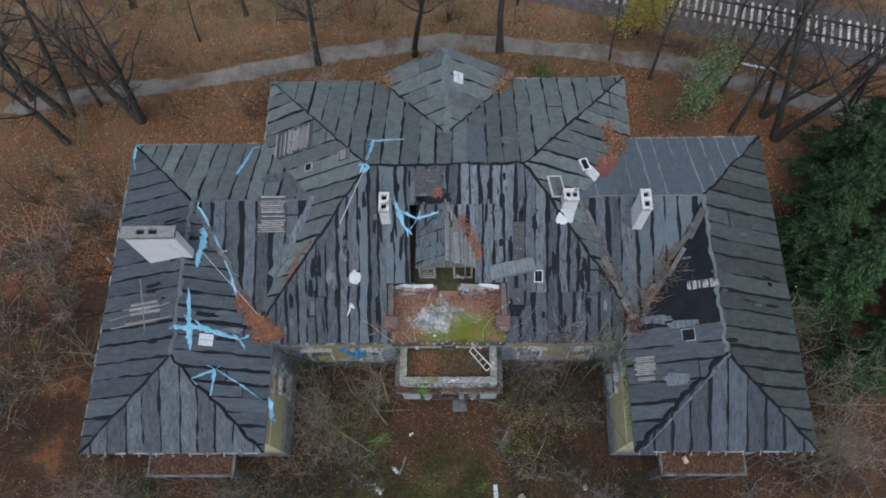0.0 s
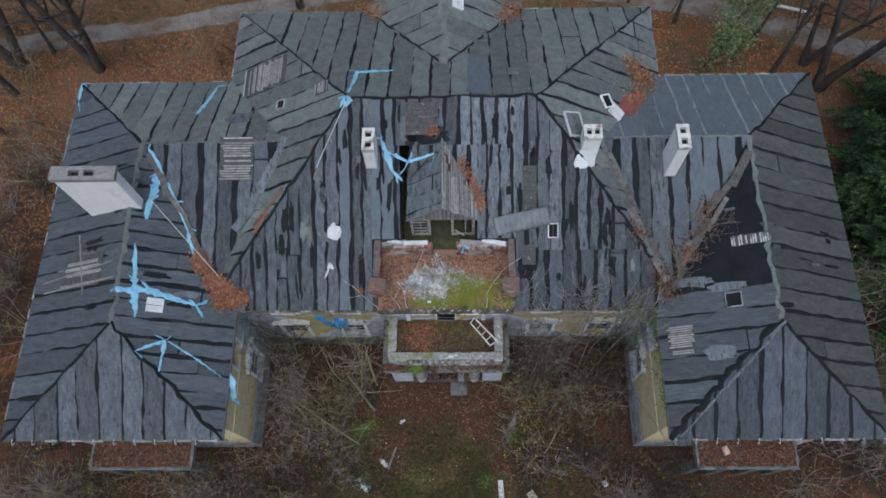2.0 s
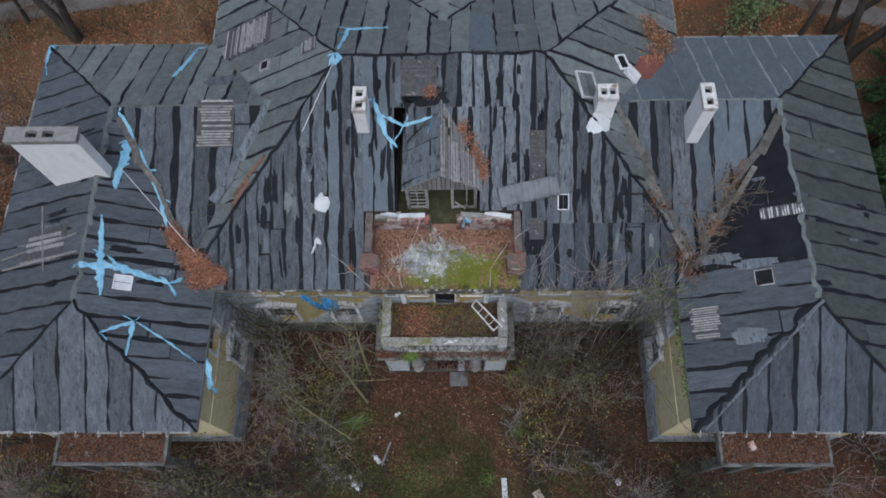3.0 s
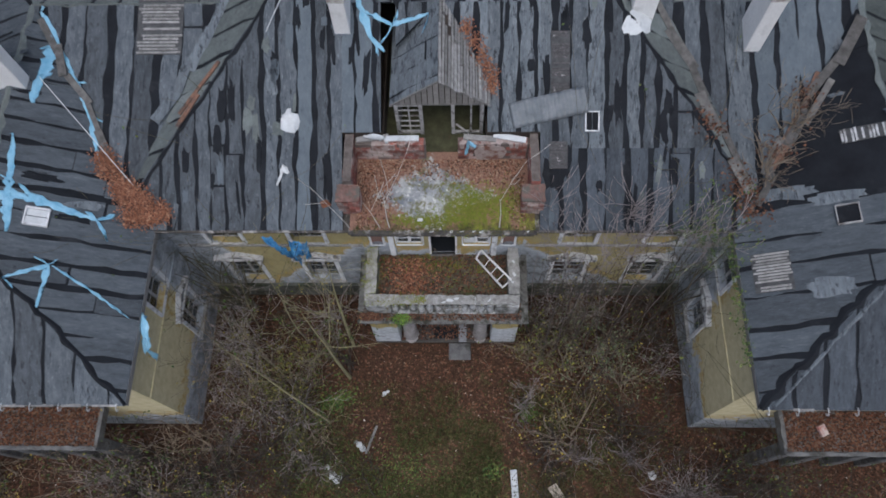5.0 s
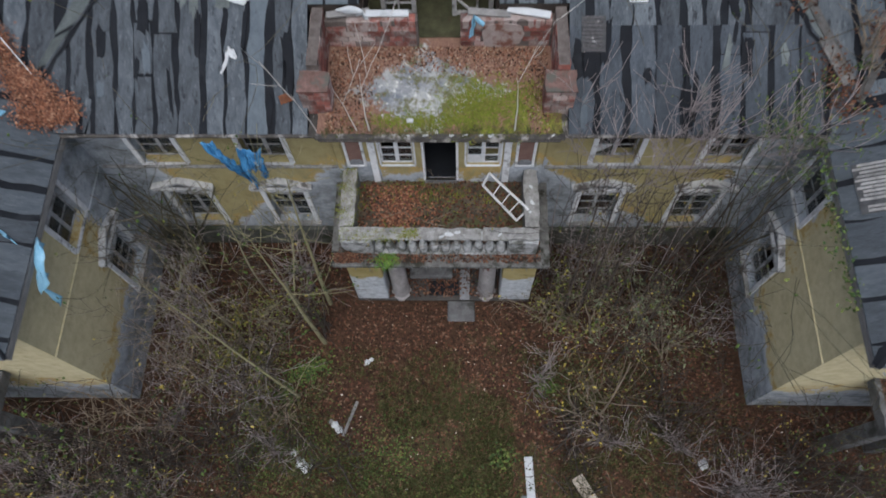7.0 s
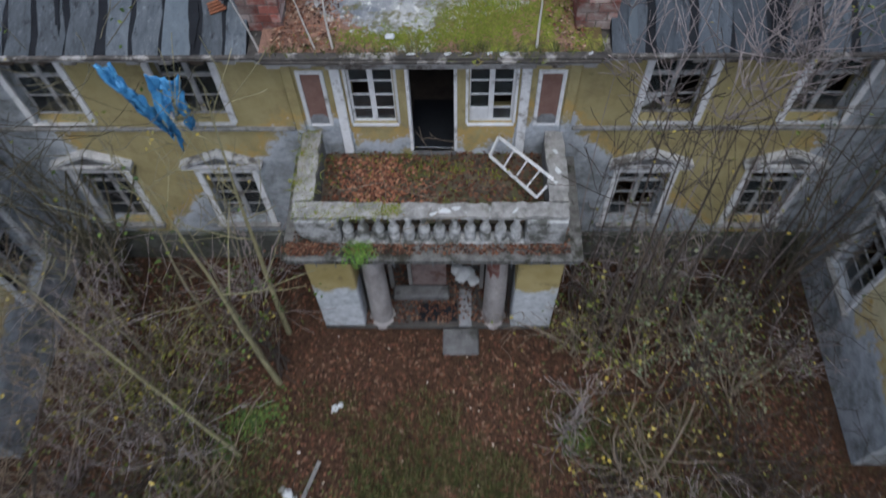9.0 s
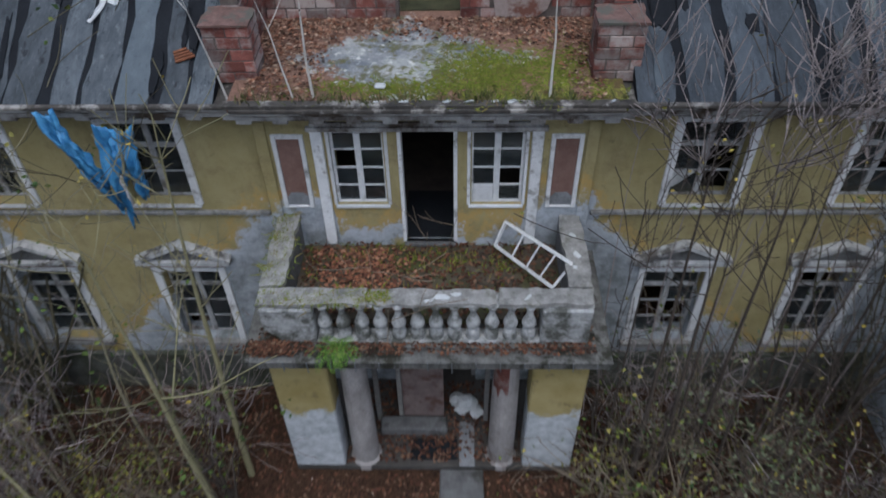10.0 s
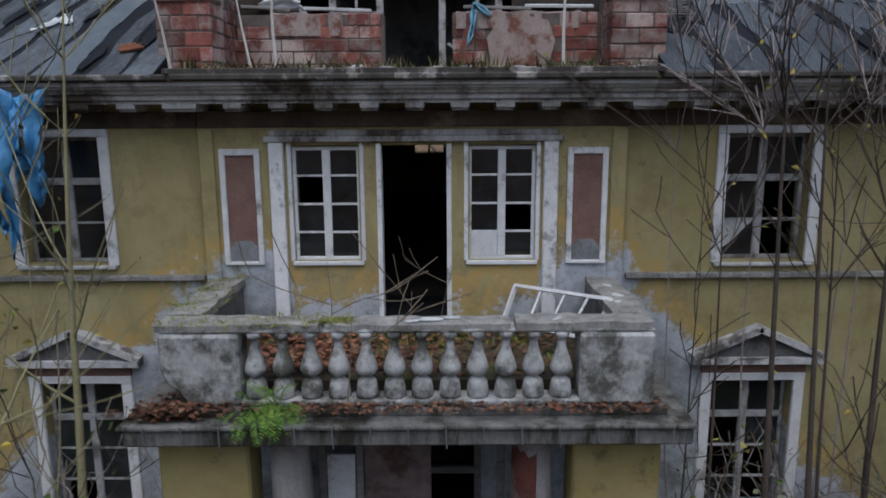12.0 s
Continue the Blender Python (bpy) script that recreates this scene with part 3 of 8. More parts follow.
# ---------- roofs ----------
def roof_plane(pts, seed, material, width=1.0, gap=(0.06, 0.2), skip=None, joints=0.16, pale=0.0, base=tar, thick=0.14, pick=None):
    """A sloping plane with felt strips laid down its fall, tar showing in the seams."""
    rnd = random.Random(seed)
    slab = part("roof_plane", slab_from_poly(pts, thick), base, house)
    P = [Vector(p) for p in pts]
    n = (P[1] - P[0]).cross(P[2] - P[0]).normalized()
    n = n if n.z > 0 else -n
    h = Vector((n.y, -n.x, 0)).normalized()
    v = n.cross(h)
    v = v if v.z > 0 else -v
    o = P[0]
    flat = [((p - o).dot(h), (p - o).dot(v)) for p in P]
    lo, hi = min(f[0] for f in flat), max(f[0] for f in flat)
    v0, v1 = min(f[1] for f in flat), max(f[1] for f in flat)
    u = lo - rnd.random() * 0.5
    while u < hi:
        w = width * rnd.uniform(0.88, 1.06)
        g = rnd.uniform(*gap)
        cuts = [v0 - 0.1]
        while cuts[-1] < v1:
            cuts.append(cuts[-1] + (rnd.uniform(1.2, 4.0) if rnd.random() < joints else 30))
        for c0, c1 in zip(cuts, cuts[1:]):
            c1 = min(c1, v1 + 0.1) - rnd.uniform(0.02, 0.1)
            steps = max(2, int((c1 - c0) / 0.45))
            lean = rnd.uniform(-0.03, 0.03)
            sway = [0.09 * noise.noise(Vector((u * 0.8, k * 0.31, seed))) for k in range(steps + 1)]
            left = [(u + sway[k] + lean * (k / steps) + rnd.uniform(-0.05, 0.05), c0 + (c1 - c0) * k / steps) for k in range(steps + 1)]
            right = [(u + w - g + 0.8 * sway[k] + lean * (k / steps) + rnd.uniform(-0.05, 0.05), c0 + (c1 - c0) * k / steps) for k in range(steps + 1)]
            poly = clip_convex(left + right[::-1], flat)
            if len(poly) < 3:
                continue
            mid = o + h * (sum(p[0] for p in poly) / len(poly)) + v * (sum(p[1] for p in poly) / len(poly))
            if skip and skip(mid):
                continue
            bm = bmesh.new()
            t = rnd.uniform(0.008, 0.02)
            low = [bm.verts.new(o + h * a + v * b + n * 0.001) for a, b in poly]
            top = [bm.verts.new(o + h * a + v * b + n * (t + rnd.uniform(0, 0.008))) for a, b in poly]
            bm.faces.new(top)
            for i in range(len(poly)):
                j = (i + 1) % len(poly)
                bm.faces.new((low[i], low[j], top[j], top[i]))
            m = material
            if pick:
                m = pick(mid, rnd) or material
            elif rnd.random() < pale:
                m = felt_pale
            part("felt_strip", bm, m, slab)
        u += w
    return slab


MX0, MX1, MY0, MY1 = -11.3, 11.2, -0.7, 16.55
RA, RB = (-4.3, 8.2, RIDGE), (4.3, 8.2, RIDGE)
SLOPE = (RIDGE - EAVE) / (8.2 - MY0)


def front_z(y):
    return EAVE + (y - MY0) * SLOPE


def front_pick(mid, rnd):
    if 0.6 < mid.x < 3.6 and mid.y > 3.2:
        return felt_pale
    if -4.9 < mid.x < -4.0 or -3.1 < mid.x < -2.1 and mid.y > 2:
        return felt_blue
    if mid.x > 3.3 and mid.y < 1.9:
        return felt_dark
    return felt_pale if rnd.random() < (0.2 if mid.x > 3 else 0.05) else None


def front_piece(cut, seed, **kw):
    """Part of the front slope, cut to a convex outline in plan."""
    poly = clip_convex([(MX0, MY0), (MX1, MY0), (4.3, 8.2), (-4.3, 8.2)], cut)
    return roof_plane([(x, y, front_z(y)) for x, y in poly], seed, felt, pick=front_pick, gap=(0.05, 0.22), **kw)


TX, TY = 3.3, 2.3
front_piece([(-12, -2), (-TX, -2), (-TX, 9), (-12, 9)], 3, width=0.6)
front_piece([(TX, -2), (12, -2), (12, 1.8), (TX, 1.8)], 15, width=0.75)
front_piece([(TX, 1.8), (12, 1.8), (12, 9), (TX, 9)], 4, width=0.6)
front_piece([(-TX, TY), (-2.0, TY), (-2.0, 6.2), (-TX, 6.2)], 5, width=0.6)
front_piece([(1.55, TY), (TX, TY), (TX, 6.2), (1.55, 6.2)], 6, width=0.6)
front_piece([(1.55, 3.7), (1.55, 6.2), (0.1, 6.2)], 13, width=0.6)
front_piece([(-1.5, 4.9), (-0.1, 6.2), (-1.5, 6.2)], 14, width=0.6)
front_piece([(-TX, 6.2), (TX, 6.2), (TX, 9), (-TX, 9)], 7, width=0.6)
roof_plane([(MX0, MY1, EAVE), RA, RB, (MX1, MY1, EAVE)], 8, felt_old, gap=(0.04, 0.12))
roof_plane([(MX0, MY0, EAVE), RA, (MX0, MY1, EAVE)], 9, felt_old, gap=(0.05, 0.16))
roof_plane([(MX1, MY0, EAVE), RB, (MX1, MY1, EAVE)], 10, felt_old, gap=(0.05, 0.16))
def link_pick(mid, rnd):
    return felt_blue if mid.x > 10.8 else felt_pale if rnd.random() < 0.35 else None


WY0, WY1 = -6.56, 12.05
HF, HB = -1.85, 7.1
for s, xo, xi, xr, seed in ((-1, -19.42, -9.66, -14.45, 20), (1, 19.02, 9.68, 14.35, 40)):
    a, b = (xr, HF, WING_RIDGE), (xr, HB, WING_RIDGE)
    right = s > 0
    roof_plane([(xo, WY0, EAVE), (xi, WY0, EAVE), a], seed, felt_dark if right else felt, gap=(0.12, 0.22) if right else (0.06, 0.12), joints=0.0)
    roof_plane([(xo, WY0, EAVE), a, b, (xo, WY1, EAVE)], seed + 1, felt_moss if right else felt_side, gap=(0.05, 0.16))
    roof_plane([(xi, WY0, EAVE), a, b, (xi, WY1, EAVE)], seed + 2, felt_side, gap=(0.06, 0.22), skip=(lambda m: -0.1 < m.y < 6.5) if right else None, width=1.0 if right else 0.8)
    roof_plane([(xo, WY1, EAVE), b, (s * 6.5, HB, LINK_RIDGE), (s * 8.5, WY1, EAVE)], seed + 3, felt_blue if right else felt_old, gap=(0.04, 0.09) if right else (0.05, 0.12), base=seam_pale if right else tar)
    roof_plane([(s * 7.0, HB, LINK_RIDGE), (xr, HB, LINK_RIDGE), (xr, MY0, EAVE + 0.1), (s * 9.0, MY0, EAVE + 0.1)], seed + 4, felt, gap=(0.1, 0.35), width=0.85, pick=link_pick if right else None)
# rear cross gable
for s in (-1, 1):
    roof_plane([(0, 10.6, 11.05), (0, 16.95, 11.05), (s * 4.25, 17.0, 8.32), (s * 4.25, 12.0, 8.32)], 60 + s, felt_old, gap=(0.04, 0.1), width=1.1)
part("rear_gable_wall", slab_from_poly([(-4.0, 16.6, 8.3), (4.0, 16.6, 8.3), (0, 16.6, 10.9)], 0.3), plaster, house)

# ---------- facade ----------
def moulding(name, spans, material, label=""):
    return part(name, boxes(*spans), material, house, label, bevel=0.012)


for x0, x1 in ((-9.98, -3.0), (3.0, 9.85)):
    moulding("string_course", [(x0, x1, -0.09, 0, 5.46, 5.54)], stone)
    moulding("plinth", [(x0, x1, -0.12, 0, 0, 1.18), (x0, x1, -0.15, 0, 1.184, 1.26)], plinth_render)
for x0, x1 in ((-2.95, -2.74), (2.72, 2.93)):
    moulding("bay_edge", [(x0, x1, BAY - 0.05, BAY, 4.5, 7.6)], plaster)
moulding("lintel_band", [(-2.05, 2.05, BAY - 0.1, BAY, 7.42, 7.5), (-1.98, 1.98, BAY - 0.06, BAY, 7.5, 7.58)], cornice_stone)
for x0, x1, y0 in ((-2.95, 2.95, BAY - 0.04), (-9.98, -2.95, -0.05), (2.95, 9.85, -0.05)):
    moulding("frieze", [(x0, x1, y0, BAY if y0 < BAY else 0, 7.62, 7.84)], dark_frieze, "dark brown frieze")
for x0, x1, d in ((-9.9, -3.02, 0.12), (-3.02, 3.1, 0.0), (3.1, 9.8, 0.12)):
    prof = [(0, 7.94), (-0.62 + d, 7.94), (-0.62 + d, 7.99), (-0.66 + d, 7.99), (-0.66 + d, 8.06), (-0.7 + d, 8.065), (-0.72 + d, 8.1), (-0.77 + d, 8.13), (-0.77 + d, 8.16), (-0.81 + d, 8.165), (-0.81 + d, 8.215), (0, 8.22)]
    bm = bmesh.new()
    ends = [[bm.verts.new((x, y, z)) for y, z in prof] for x in (x0, x1)]
    for i in range(len(prof)):
        j = (i + 1) % len(prof)
        bm.faces.new((ends[0][i], ends[0][j], ends[1][j], ends[1][i]))
    bm.faces.new(ends[0]), bm.faces.new(ends[1][::-1])
    c = part("cornice", bm, cornice_stone, house, "stained projecting stone cornice")
    g = part("gutter", boxes((x0, x1, -0.88 + d, -0.79 + d, 8.225, 8.31), (x0, x1, -0.79 + d, 0.0, 8.225, 8.27)), gutter_dark, house, bevel=0.02)
    n = round((x1 - x0) / 0.62)
    for i in range(n + 1):
        x = x0 + 0.12 + (x1 - x0 - 0.24) * i / n
        part("modillion", boxes((x - 0.12, x + 0.12, -0.62 + d, 0, 7.88, 7.94), (x - 0.1, x + 0.1, -0.57 + d, 0, 7.84, 7.88)), cornice_stone, c)


def casement(parent, w, h, y, rows, fw=0.055, transom=None, missing=(), paint=None):
    """Frame, glazing bars and panes in a w x h opening, set at depth y; the origin is the opening's bottom middle."""
    fr = boxes((-w / 2, -w / 2 + fw, y, y + 0.07, 0, h), (w / 2 - fw, w / 2, y, y + 0.07, 0, h), (-w / 2 + fw, w / 2 - fw, y, y + 0.07, 0, fw), (-w / 2 + fw, w / 2 - fw, y, y + 0.07, h - fw, h))
    paint = paint or white_paint
    part("window_frame", fr, paint, parent, bevel=0.006)
    mull = [(-0.055, 0.055, y - 0.015, y + 0.06, fw, h - fw)]
    if transom:
        mull += [(-w / 2 + fw, -0.055, y - 0.01, y + 0.06, transom - 0.05, transom + 0.05), (0.055, w / 2 - fw, y - 0.01, y + 0.06, transom - 0.05, transom + 0.05)]
    part("mullion", boxes(*mull), paint, parent, bevel=0.006)
    zs = [fw] + list(rows) + [h - fw]
    k = 0
    for s in (-1, 1):
        a, b = sorted((s * 0.055, s * (w / 2 - fw)))
        for r in rows:
            if transom and abs(r - transom) < 0.02:
                continue
            part("glazing_bar", boxes((a, b, y + 0.01, y + 0.045, r - 0.015, r + 0.015)), paint, parent)
        for z0, z1 in zip(zs, zs[1:]):
            k += 1
            if k in missing:
                continue
            p = part("pane", boxes((a, b, y + 0.024, y + 0.03, z0, z1)), glass, parent)
            p.visible_shadow = False


worn_paint = surface("worn_grey_paint", (0.3, 0.31, 0.32), (0.52, 0.53, 0.54), (0.12, 0.11, 0.1), 5, 45, 0.85, t3=(0.5, 0.64))


def upper_window(missing=()):
    """Surround with shouldered jambs, double casement with a transom, sill."""
    h = UP[1] - UP[0]
    bm = boxes((-0.74, -0.59, -0.045, 0.02, 0.0, h), (0.59, 0.74, -0.045, 0.02, 0.0, h), (-0.74, 0.74, -0.05, 0.02, h, h + 0.11))
    win = part("window", bm, white_paint, house, "flaking white window surround with broken panes", bevel=0.012)
    part("sill", boxes((-0.7, 0.7, -0.08, 0.2, -0.05, -0.002)), dirty_white, win, bevel=0.01)
    casement(win, 1.22, h - 0.01, 0.24, (0.58, 1.18), transom=1.18, missing=missing, paint=worn_paint)
    return win


def lower_window(missing=()):
    """Tall casement below a small pediment on a frieze."""
    h = DOWN[1] - DOWN[0]
    bm = boxes((-0.76, -0.6, -0.05, 0.02, 0.0, h), (0.6, 0.76, -0.05, 0.02, 0.0, h), (-0.76, 0.76, -0.06, 0.02, h, h + 0.12))
    win = part("window", bm, white_paint, house, "pedimented ground-floor window with white surround", bevel=0.012)
    part("sill", boxes((-0.82, 0.82, -0.14, 0.2, -0.12, -0.002)), stone, win, bevel=0.01)
    part("window_frieze", boxes((-0.76, 0.76, -0.05, 0.0, h + 0.12, h + 0.3)), niche_pink, win)
    z = h + 0.3
    ped = bmesh.new()
    for b in (boxes((-0.94, 0.94, -0.2, 0, z, z + 0.09)),):
        me = bpy.data.meshes.new("t")
        b.to_mesh(me)
        ped.from_mesh(me)
        b.free()
    bar(ped, (-0.95, -0.1, z + 0.1), (0.02, -0.1, z + 0.53), 0.22, 0.09)
    bar(ped, (0.95, -0.1, z + 0.1), (-0.02, -0.1, z + 0.53), 0.22, 0.09)
    part("pediment", ped, dirty_white, win)
    part("tympanum", slab_from_poly([(-0.86, -0.06, z + 0.09), (0.86, -0.06, z + 0.09), (0, -0.06, z + 0.47)], 0.05), damp_render, win)
    casement(win, 1.22, h - 0.01, 0.22, (0.52, 1.04, 1.56), transom=1.56, missing=missing, paint=worn_paint)
    return win


def place(make, x, y, z, rz, seed):
    rnd = random.Random(seed)
    w = make(missing=[k for k in range(1, 9) if rnd.random() < 0.2])
    w.matrix_basis = pose(x, y, z, 0, 0, rz)
    return w


for i, x in enumerate(BAYS):
    place(upper_window, x, 0, UP[0], 0, 10 + i)
    place(lower_window, x, 0, DOWN[0], 0, 20 + i)
shard = slab_from_poly([(4.39, 0.262, 6.26), (4.89, 0.262, 6.24), (4.75, 0.262, 6.1), (4.62, 0.262, 5.95), (4.42, 0.262, 5.8)], 0.004)
part("torn_blind", shard, sheet_white, house, "torn cream blind in a window")
place(upper_window, WR, SIDE_R[0], UP[0], -90, 30), place(lower_window, WR, SIDE_R[1], DOWN[0], -90, 40)
place(upper_window, WL, SIDE_L[0], UP[0], 90, 50), place(lower_window, WL, SIDE_L[1], DOWN[0], 90, 60)
for s in (-1, 1):
    w = part("window", boxes((-0.5, 0.5, -0.05, 0.05, -0.06, -0.002), (-0.53, -0.47, -0.02, 0.05, -0.002, 1.66), (0.47, 0.53, -0.02, 0.05, -0.002, 1.66)), white_paint, house, "balcony window with white casement", bevel=0.008)
    casement(w, 0.94, 1.6, 0.06, (0.4, 0.8, 1.2), fw=0.05, missing=(3,) if s < 0 else (6,))
    w.matrix_basis = pose(s * 1.22, BAY, 5.75)
    if s > 0:
        part("white_board", boxes((-0.42, -0.06, 0.05, 0.07, 0.05, 0.4)), white_paint, w)
    part("pilaster_strip", boxes((min(s * 1.79, s * 1.99), max(s * 1.79, s * 1.99), BAY - 0.08, BAY, 4.8, 7.42)), white_paint, house, bevel=0.015)
    part("door_jamb", boxes((min(s * 0.45, s * 0.52), max(s * 0.45, s * 0.52), BAY - 0.03, BAY + 0.24, 4.82, 7.4)), white_paint, house, bevel=0.01)
    n = part("niche", boxes(*[(s * 2.4 + a, s * 2.4 + b, BAY - 0.05, BAY, c, d) for a, b, c, d in ((-0.28, -0.2, 5.7, 7.33), (0.2, 0.28, 5.7, 7.33), (-0.2, 0.2, 7.24, 7.33), (-0.2, 0.2, 5.7, 5.75))]), white_paint, house, "white framed brown wall niche", bevel=0.01)
    part("panel", boxes((s * 2.4 - 0.2, s * 2.4 + 0.2, BAY - 0.012, BAY, 5.75, 7.24)), niche_pink, n)
    part("filled_base", slab_from_poly([(s * 2.4 - 0.2, BAY - 0.014, 5.75), (s * 2.4 + 0.2, BAY - 0.014, 5.75), (s * 2.4 + 0.2, BAY - 0.014, 5.95), (s * 2.4 + 0.1, BAY - 0.014, 6.05), (s * 2.4 - 0.12, BAY - 0.014, 6.04), (s * 2.4 - 0.2, BAY - 0.014, 5.92)], 0.006), render_grey, n)
part("door_sill", boxes((-0.5, 0.5, BAY - 0.08, BAY + 0.1, 4.72, 4.8)), damp_render, house, bevel=0.015)
# Added black sheet that paints the doorway's inner shade down to the sill.
part("threshold", boxes((-0.499, 0.499, BAY + 0.101, 1.4, 4.803, 4.83)), tar, house)

# ---------- balcony and portico ----------
balcony_mould = surface("mossy_leaf_mould", (0.055, 0.045, 0.034), (0.15, 0.13, 0.1), (0.08, 0.088, 0.035), 2.2, 30, 0.95, t3=(0.48, 0.6))
balcony = part("balcony", boxes((-3.16, 3.16, -2.72, 0, 4.21, 4.42)), streaked_render, house, "weathered stone balcony covered with leaves", bevel=0.025)
part("ledge_lip", boxes((-3.2, 3.18, -2.77, 0, 4.421, 4.47)), streaked_render, balcony, bevel=0.012)
part("ledge_step", boxes((-2.95, 2.92, -2.5, 0, 4.471, 4.559)), streaked_render, balcony, bevel=0.012)
part("balcony_floor", boxes((-2.449, 2.409, -1.98, BAY, 4.56, 4.7)), balcony_mould, balcony)
for x0, x1 in ((-2.81, -1.91), (1.94, 2.78)):
    ped = bmesh.new()
    front = [(x0 + 0.3, 4.56), (x1, 4.56), (x1, 5.4), (x0, 5.4), (x0, 5.0), (x0 + 0.06, 4.84), (x0 + 0.2, 4.72)] if x0 < 0 else [(x0, 4.56), (x1, 4.56), (x1, 5.4), (x0, 5.4)]
    rings = [[ped.verts.new((x, y, z)) for x, z in front] for y in (-2.41, -1.97)]
    ped.faces.new(rings[0]), ped.faces.new(rings[1][::-1])
    for k in range(len(front)):
        ped.faces.new((rings[0][k], rings[1][k], rings[1][(k + 1) % len(front)], rings[0][(k + 1) % len(front)]))
    bmesh.ops.recalc_face_normals(ped, faces=ped.faces[:])
    part("pedestal", ped, baluster_stone, balcony, bevel=0.03)
part("side_parapet", boxes((-2.81, -2.45, -1.97, BAY, 4.56, 5.4)), damp_render, balcony, bevel=0.03)
part("side_parapet", boxes((2.41, 2.78, -1.97, BAY, 4.56, 5.4)), damp_render, balcony, bevel=0.03)
part("baluster_plinth", boxes((-1.91, 1.94, -2.43, -2.12, 4.56, 4.63)), baluster_stone, balcony, bevel=0.015)
part("coping_bed", boxes((-2.82, 2.79, -2.345, -2.0, 5.401, 5.44)), baluster_stone, balcony, bevel=0.012)


def worn_slab(name, x0, x1, y0, y1, z0, z1, material, parent, seed, cell=0.16, amount=0.022):
    """A coping stone with chipped, uneven edges."""
    nx, ny = max(2, int((x1 - x0) / cell)), max(2, int((y1 - y0) / cell))
    rnd = random.Random(seed)
    bm = bmesh.new()
    g = {}
    for i in range(nx + 1):
        for j in range(ny + 1):
            e = i in (0, nx) or j in (0, ny)
            x, y = x0 + (x1 - x0) * i / nx, y0 + (y1 - y0) * j / ny
            d = rnd.random() ** 3 * amount * 2.5 if e else 0
            cx, cy = (x0 + x1) / 2, (y0 + y1) / 2
            x -= math.copysign(d, x - cx) if i in (0, nx) else 0
            y -= math.copysign(d, y - cy) if j in (0, ny) else 0
            g[i, j, 1] = bm.verts.new((x, y, z1 - (rnd.random() * amount if e else rnd.random() * amount * 0.4)))
            g[i, j, 0] = bm.verts.new((x, y, z0))
    for i in range(nx):
        for j in range(ny):
            bm.faces.new([g[i, j, 1], g[i + 1, j, 1], g[i + 1, j + 1, 1], g[i, j + 1, 1]])
            bm.faces.new([g[i, j, 0], g[i, j + 1, 0], g[i + 1, j + 1, 0], g[i + 1, j, 0]])
    for i in range(nx):
        for j in (0, ny):
            bm.faces.new([g[i, j, 0], g[i + 1, j, 0], g[i + 1, j, 1], g[i, j, 1]])
    for j in range(ny):
        for i in (0, nx):
            bm.faces.new([g[i, j, 0], g[i, j + 1, 0], g[i, j + 1, 1], g[i, j, 1]])
    return part(name, bm, material, parent)


worn_slab("coping", -2.85, -1.0, -2.37, -1.98, 5.43, 5.52, stone, balcony, 1)
worn_slab("coping", -0.99, 1.2, -2.37, -1.98, 5.43, 5.51, stone, balcony, 2)
worn_slab("coping", 1.21, 2.82, -2.37, -1.98, 5.43, 5.53, stone, balcony, 3)
worn_slab("coping", -2.85, -2.42, -1.97, BAY - 0.01, 5.401, 5.52, stone, balcony, 4)
worn_slab("coping", 2.38, 2.82, -1.97, BAY - 0.01, 5.401, 5.52, stone, balcony, 5)


def lathe(profile, n=14):
    bm = bmesh.new()
    rings = [[bm.verts.new((r * math.cos(2 * math.pi * k / n), r * math.sin(2 * math.pi * k / n), z)) for k in range(n)] for r, z in profile]
    for a, b in zip(rings, rings[1:]):
        for k in range(n):
            bm.faces.new((a[k], a[(k + 1) % n], b[(k + 1) % n], b[k]))
    bm.faces.new(rings[0][::-1]), bm.faces.new(rings[-1])
    return bm


prof = [(0.124, 0), (0.128, 0.04), (0.122, 0.12), (0.108, 0.185), (0.098, 0.2), (0.064, 0.222), (0.058, 0.25), (0.095, 0.272), (0.124, 0.315), (0.127, 0.36), (0.108, 0.43), (0.078, 0.51), (0.055, 0.59), (0.047, 0.66), (0.05, 0.69), (0.085, 0.715), (0.088, 0.772)]
b0 = part("baluster", lathe(prof), baluster_stone, balcony, smooth=True)
b0.location = (-1.75, -2.28, 4.63)
for i in range(1, 12):
    copy_thing(b0, pose(-1.75 + 0.3175 * i, -2.28, 4.63, 0, 0, 31 * i))
for x0, x1 in ((-2.97, -1.9), (1.91, 2.95)):
    p = part("pillar", boxes((x0, x1, -2.27, -1.7, 0, 4.21)), pillar_plaster, house, "square ochre pillar, paint gone below", bevel=0.03)
for x in (-1.47, 1.46):
    c = part("column", lathe([(0.34, 0), (0.34, 0.18), (0.28, 0.22), (0.285, 0.6), (0.27, 2.2), (0.24, 3.9), (0.3, 3.98), (0.32, 4.21)], 20), pale_plaster, house, "cracked grey plaster column", smooth=False)
    c.location = (x, -1.98, 0)
bm = bmesh.new()
rb = random.Random(5)
cols = [[bm.verts.new((1.46 + (0.262 + 0.008 * (k % 2)) * math.cos(a), -1.98 + (0.262 + 0.008 * (k % 2)) * math.sin(a), z)) for k, z in enumerate((2.75 + rb.uniform(-0.2, 0.2), 3.1, 3.4, 3.7, 3.9 + rb.uniform(-0.1, 0.05)))] for a in [math.radians(200 + 11 * q) for q in range(8)]]
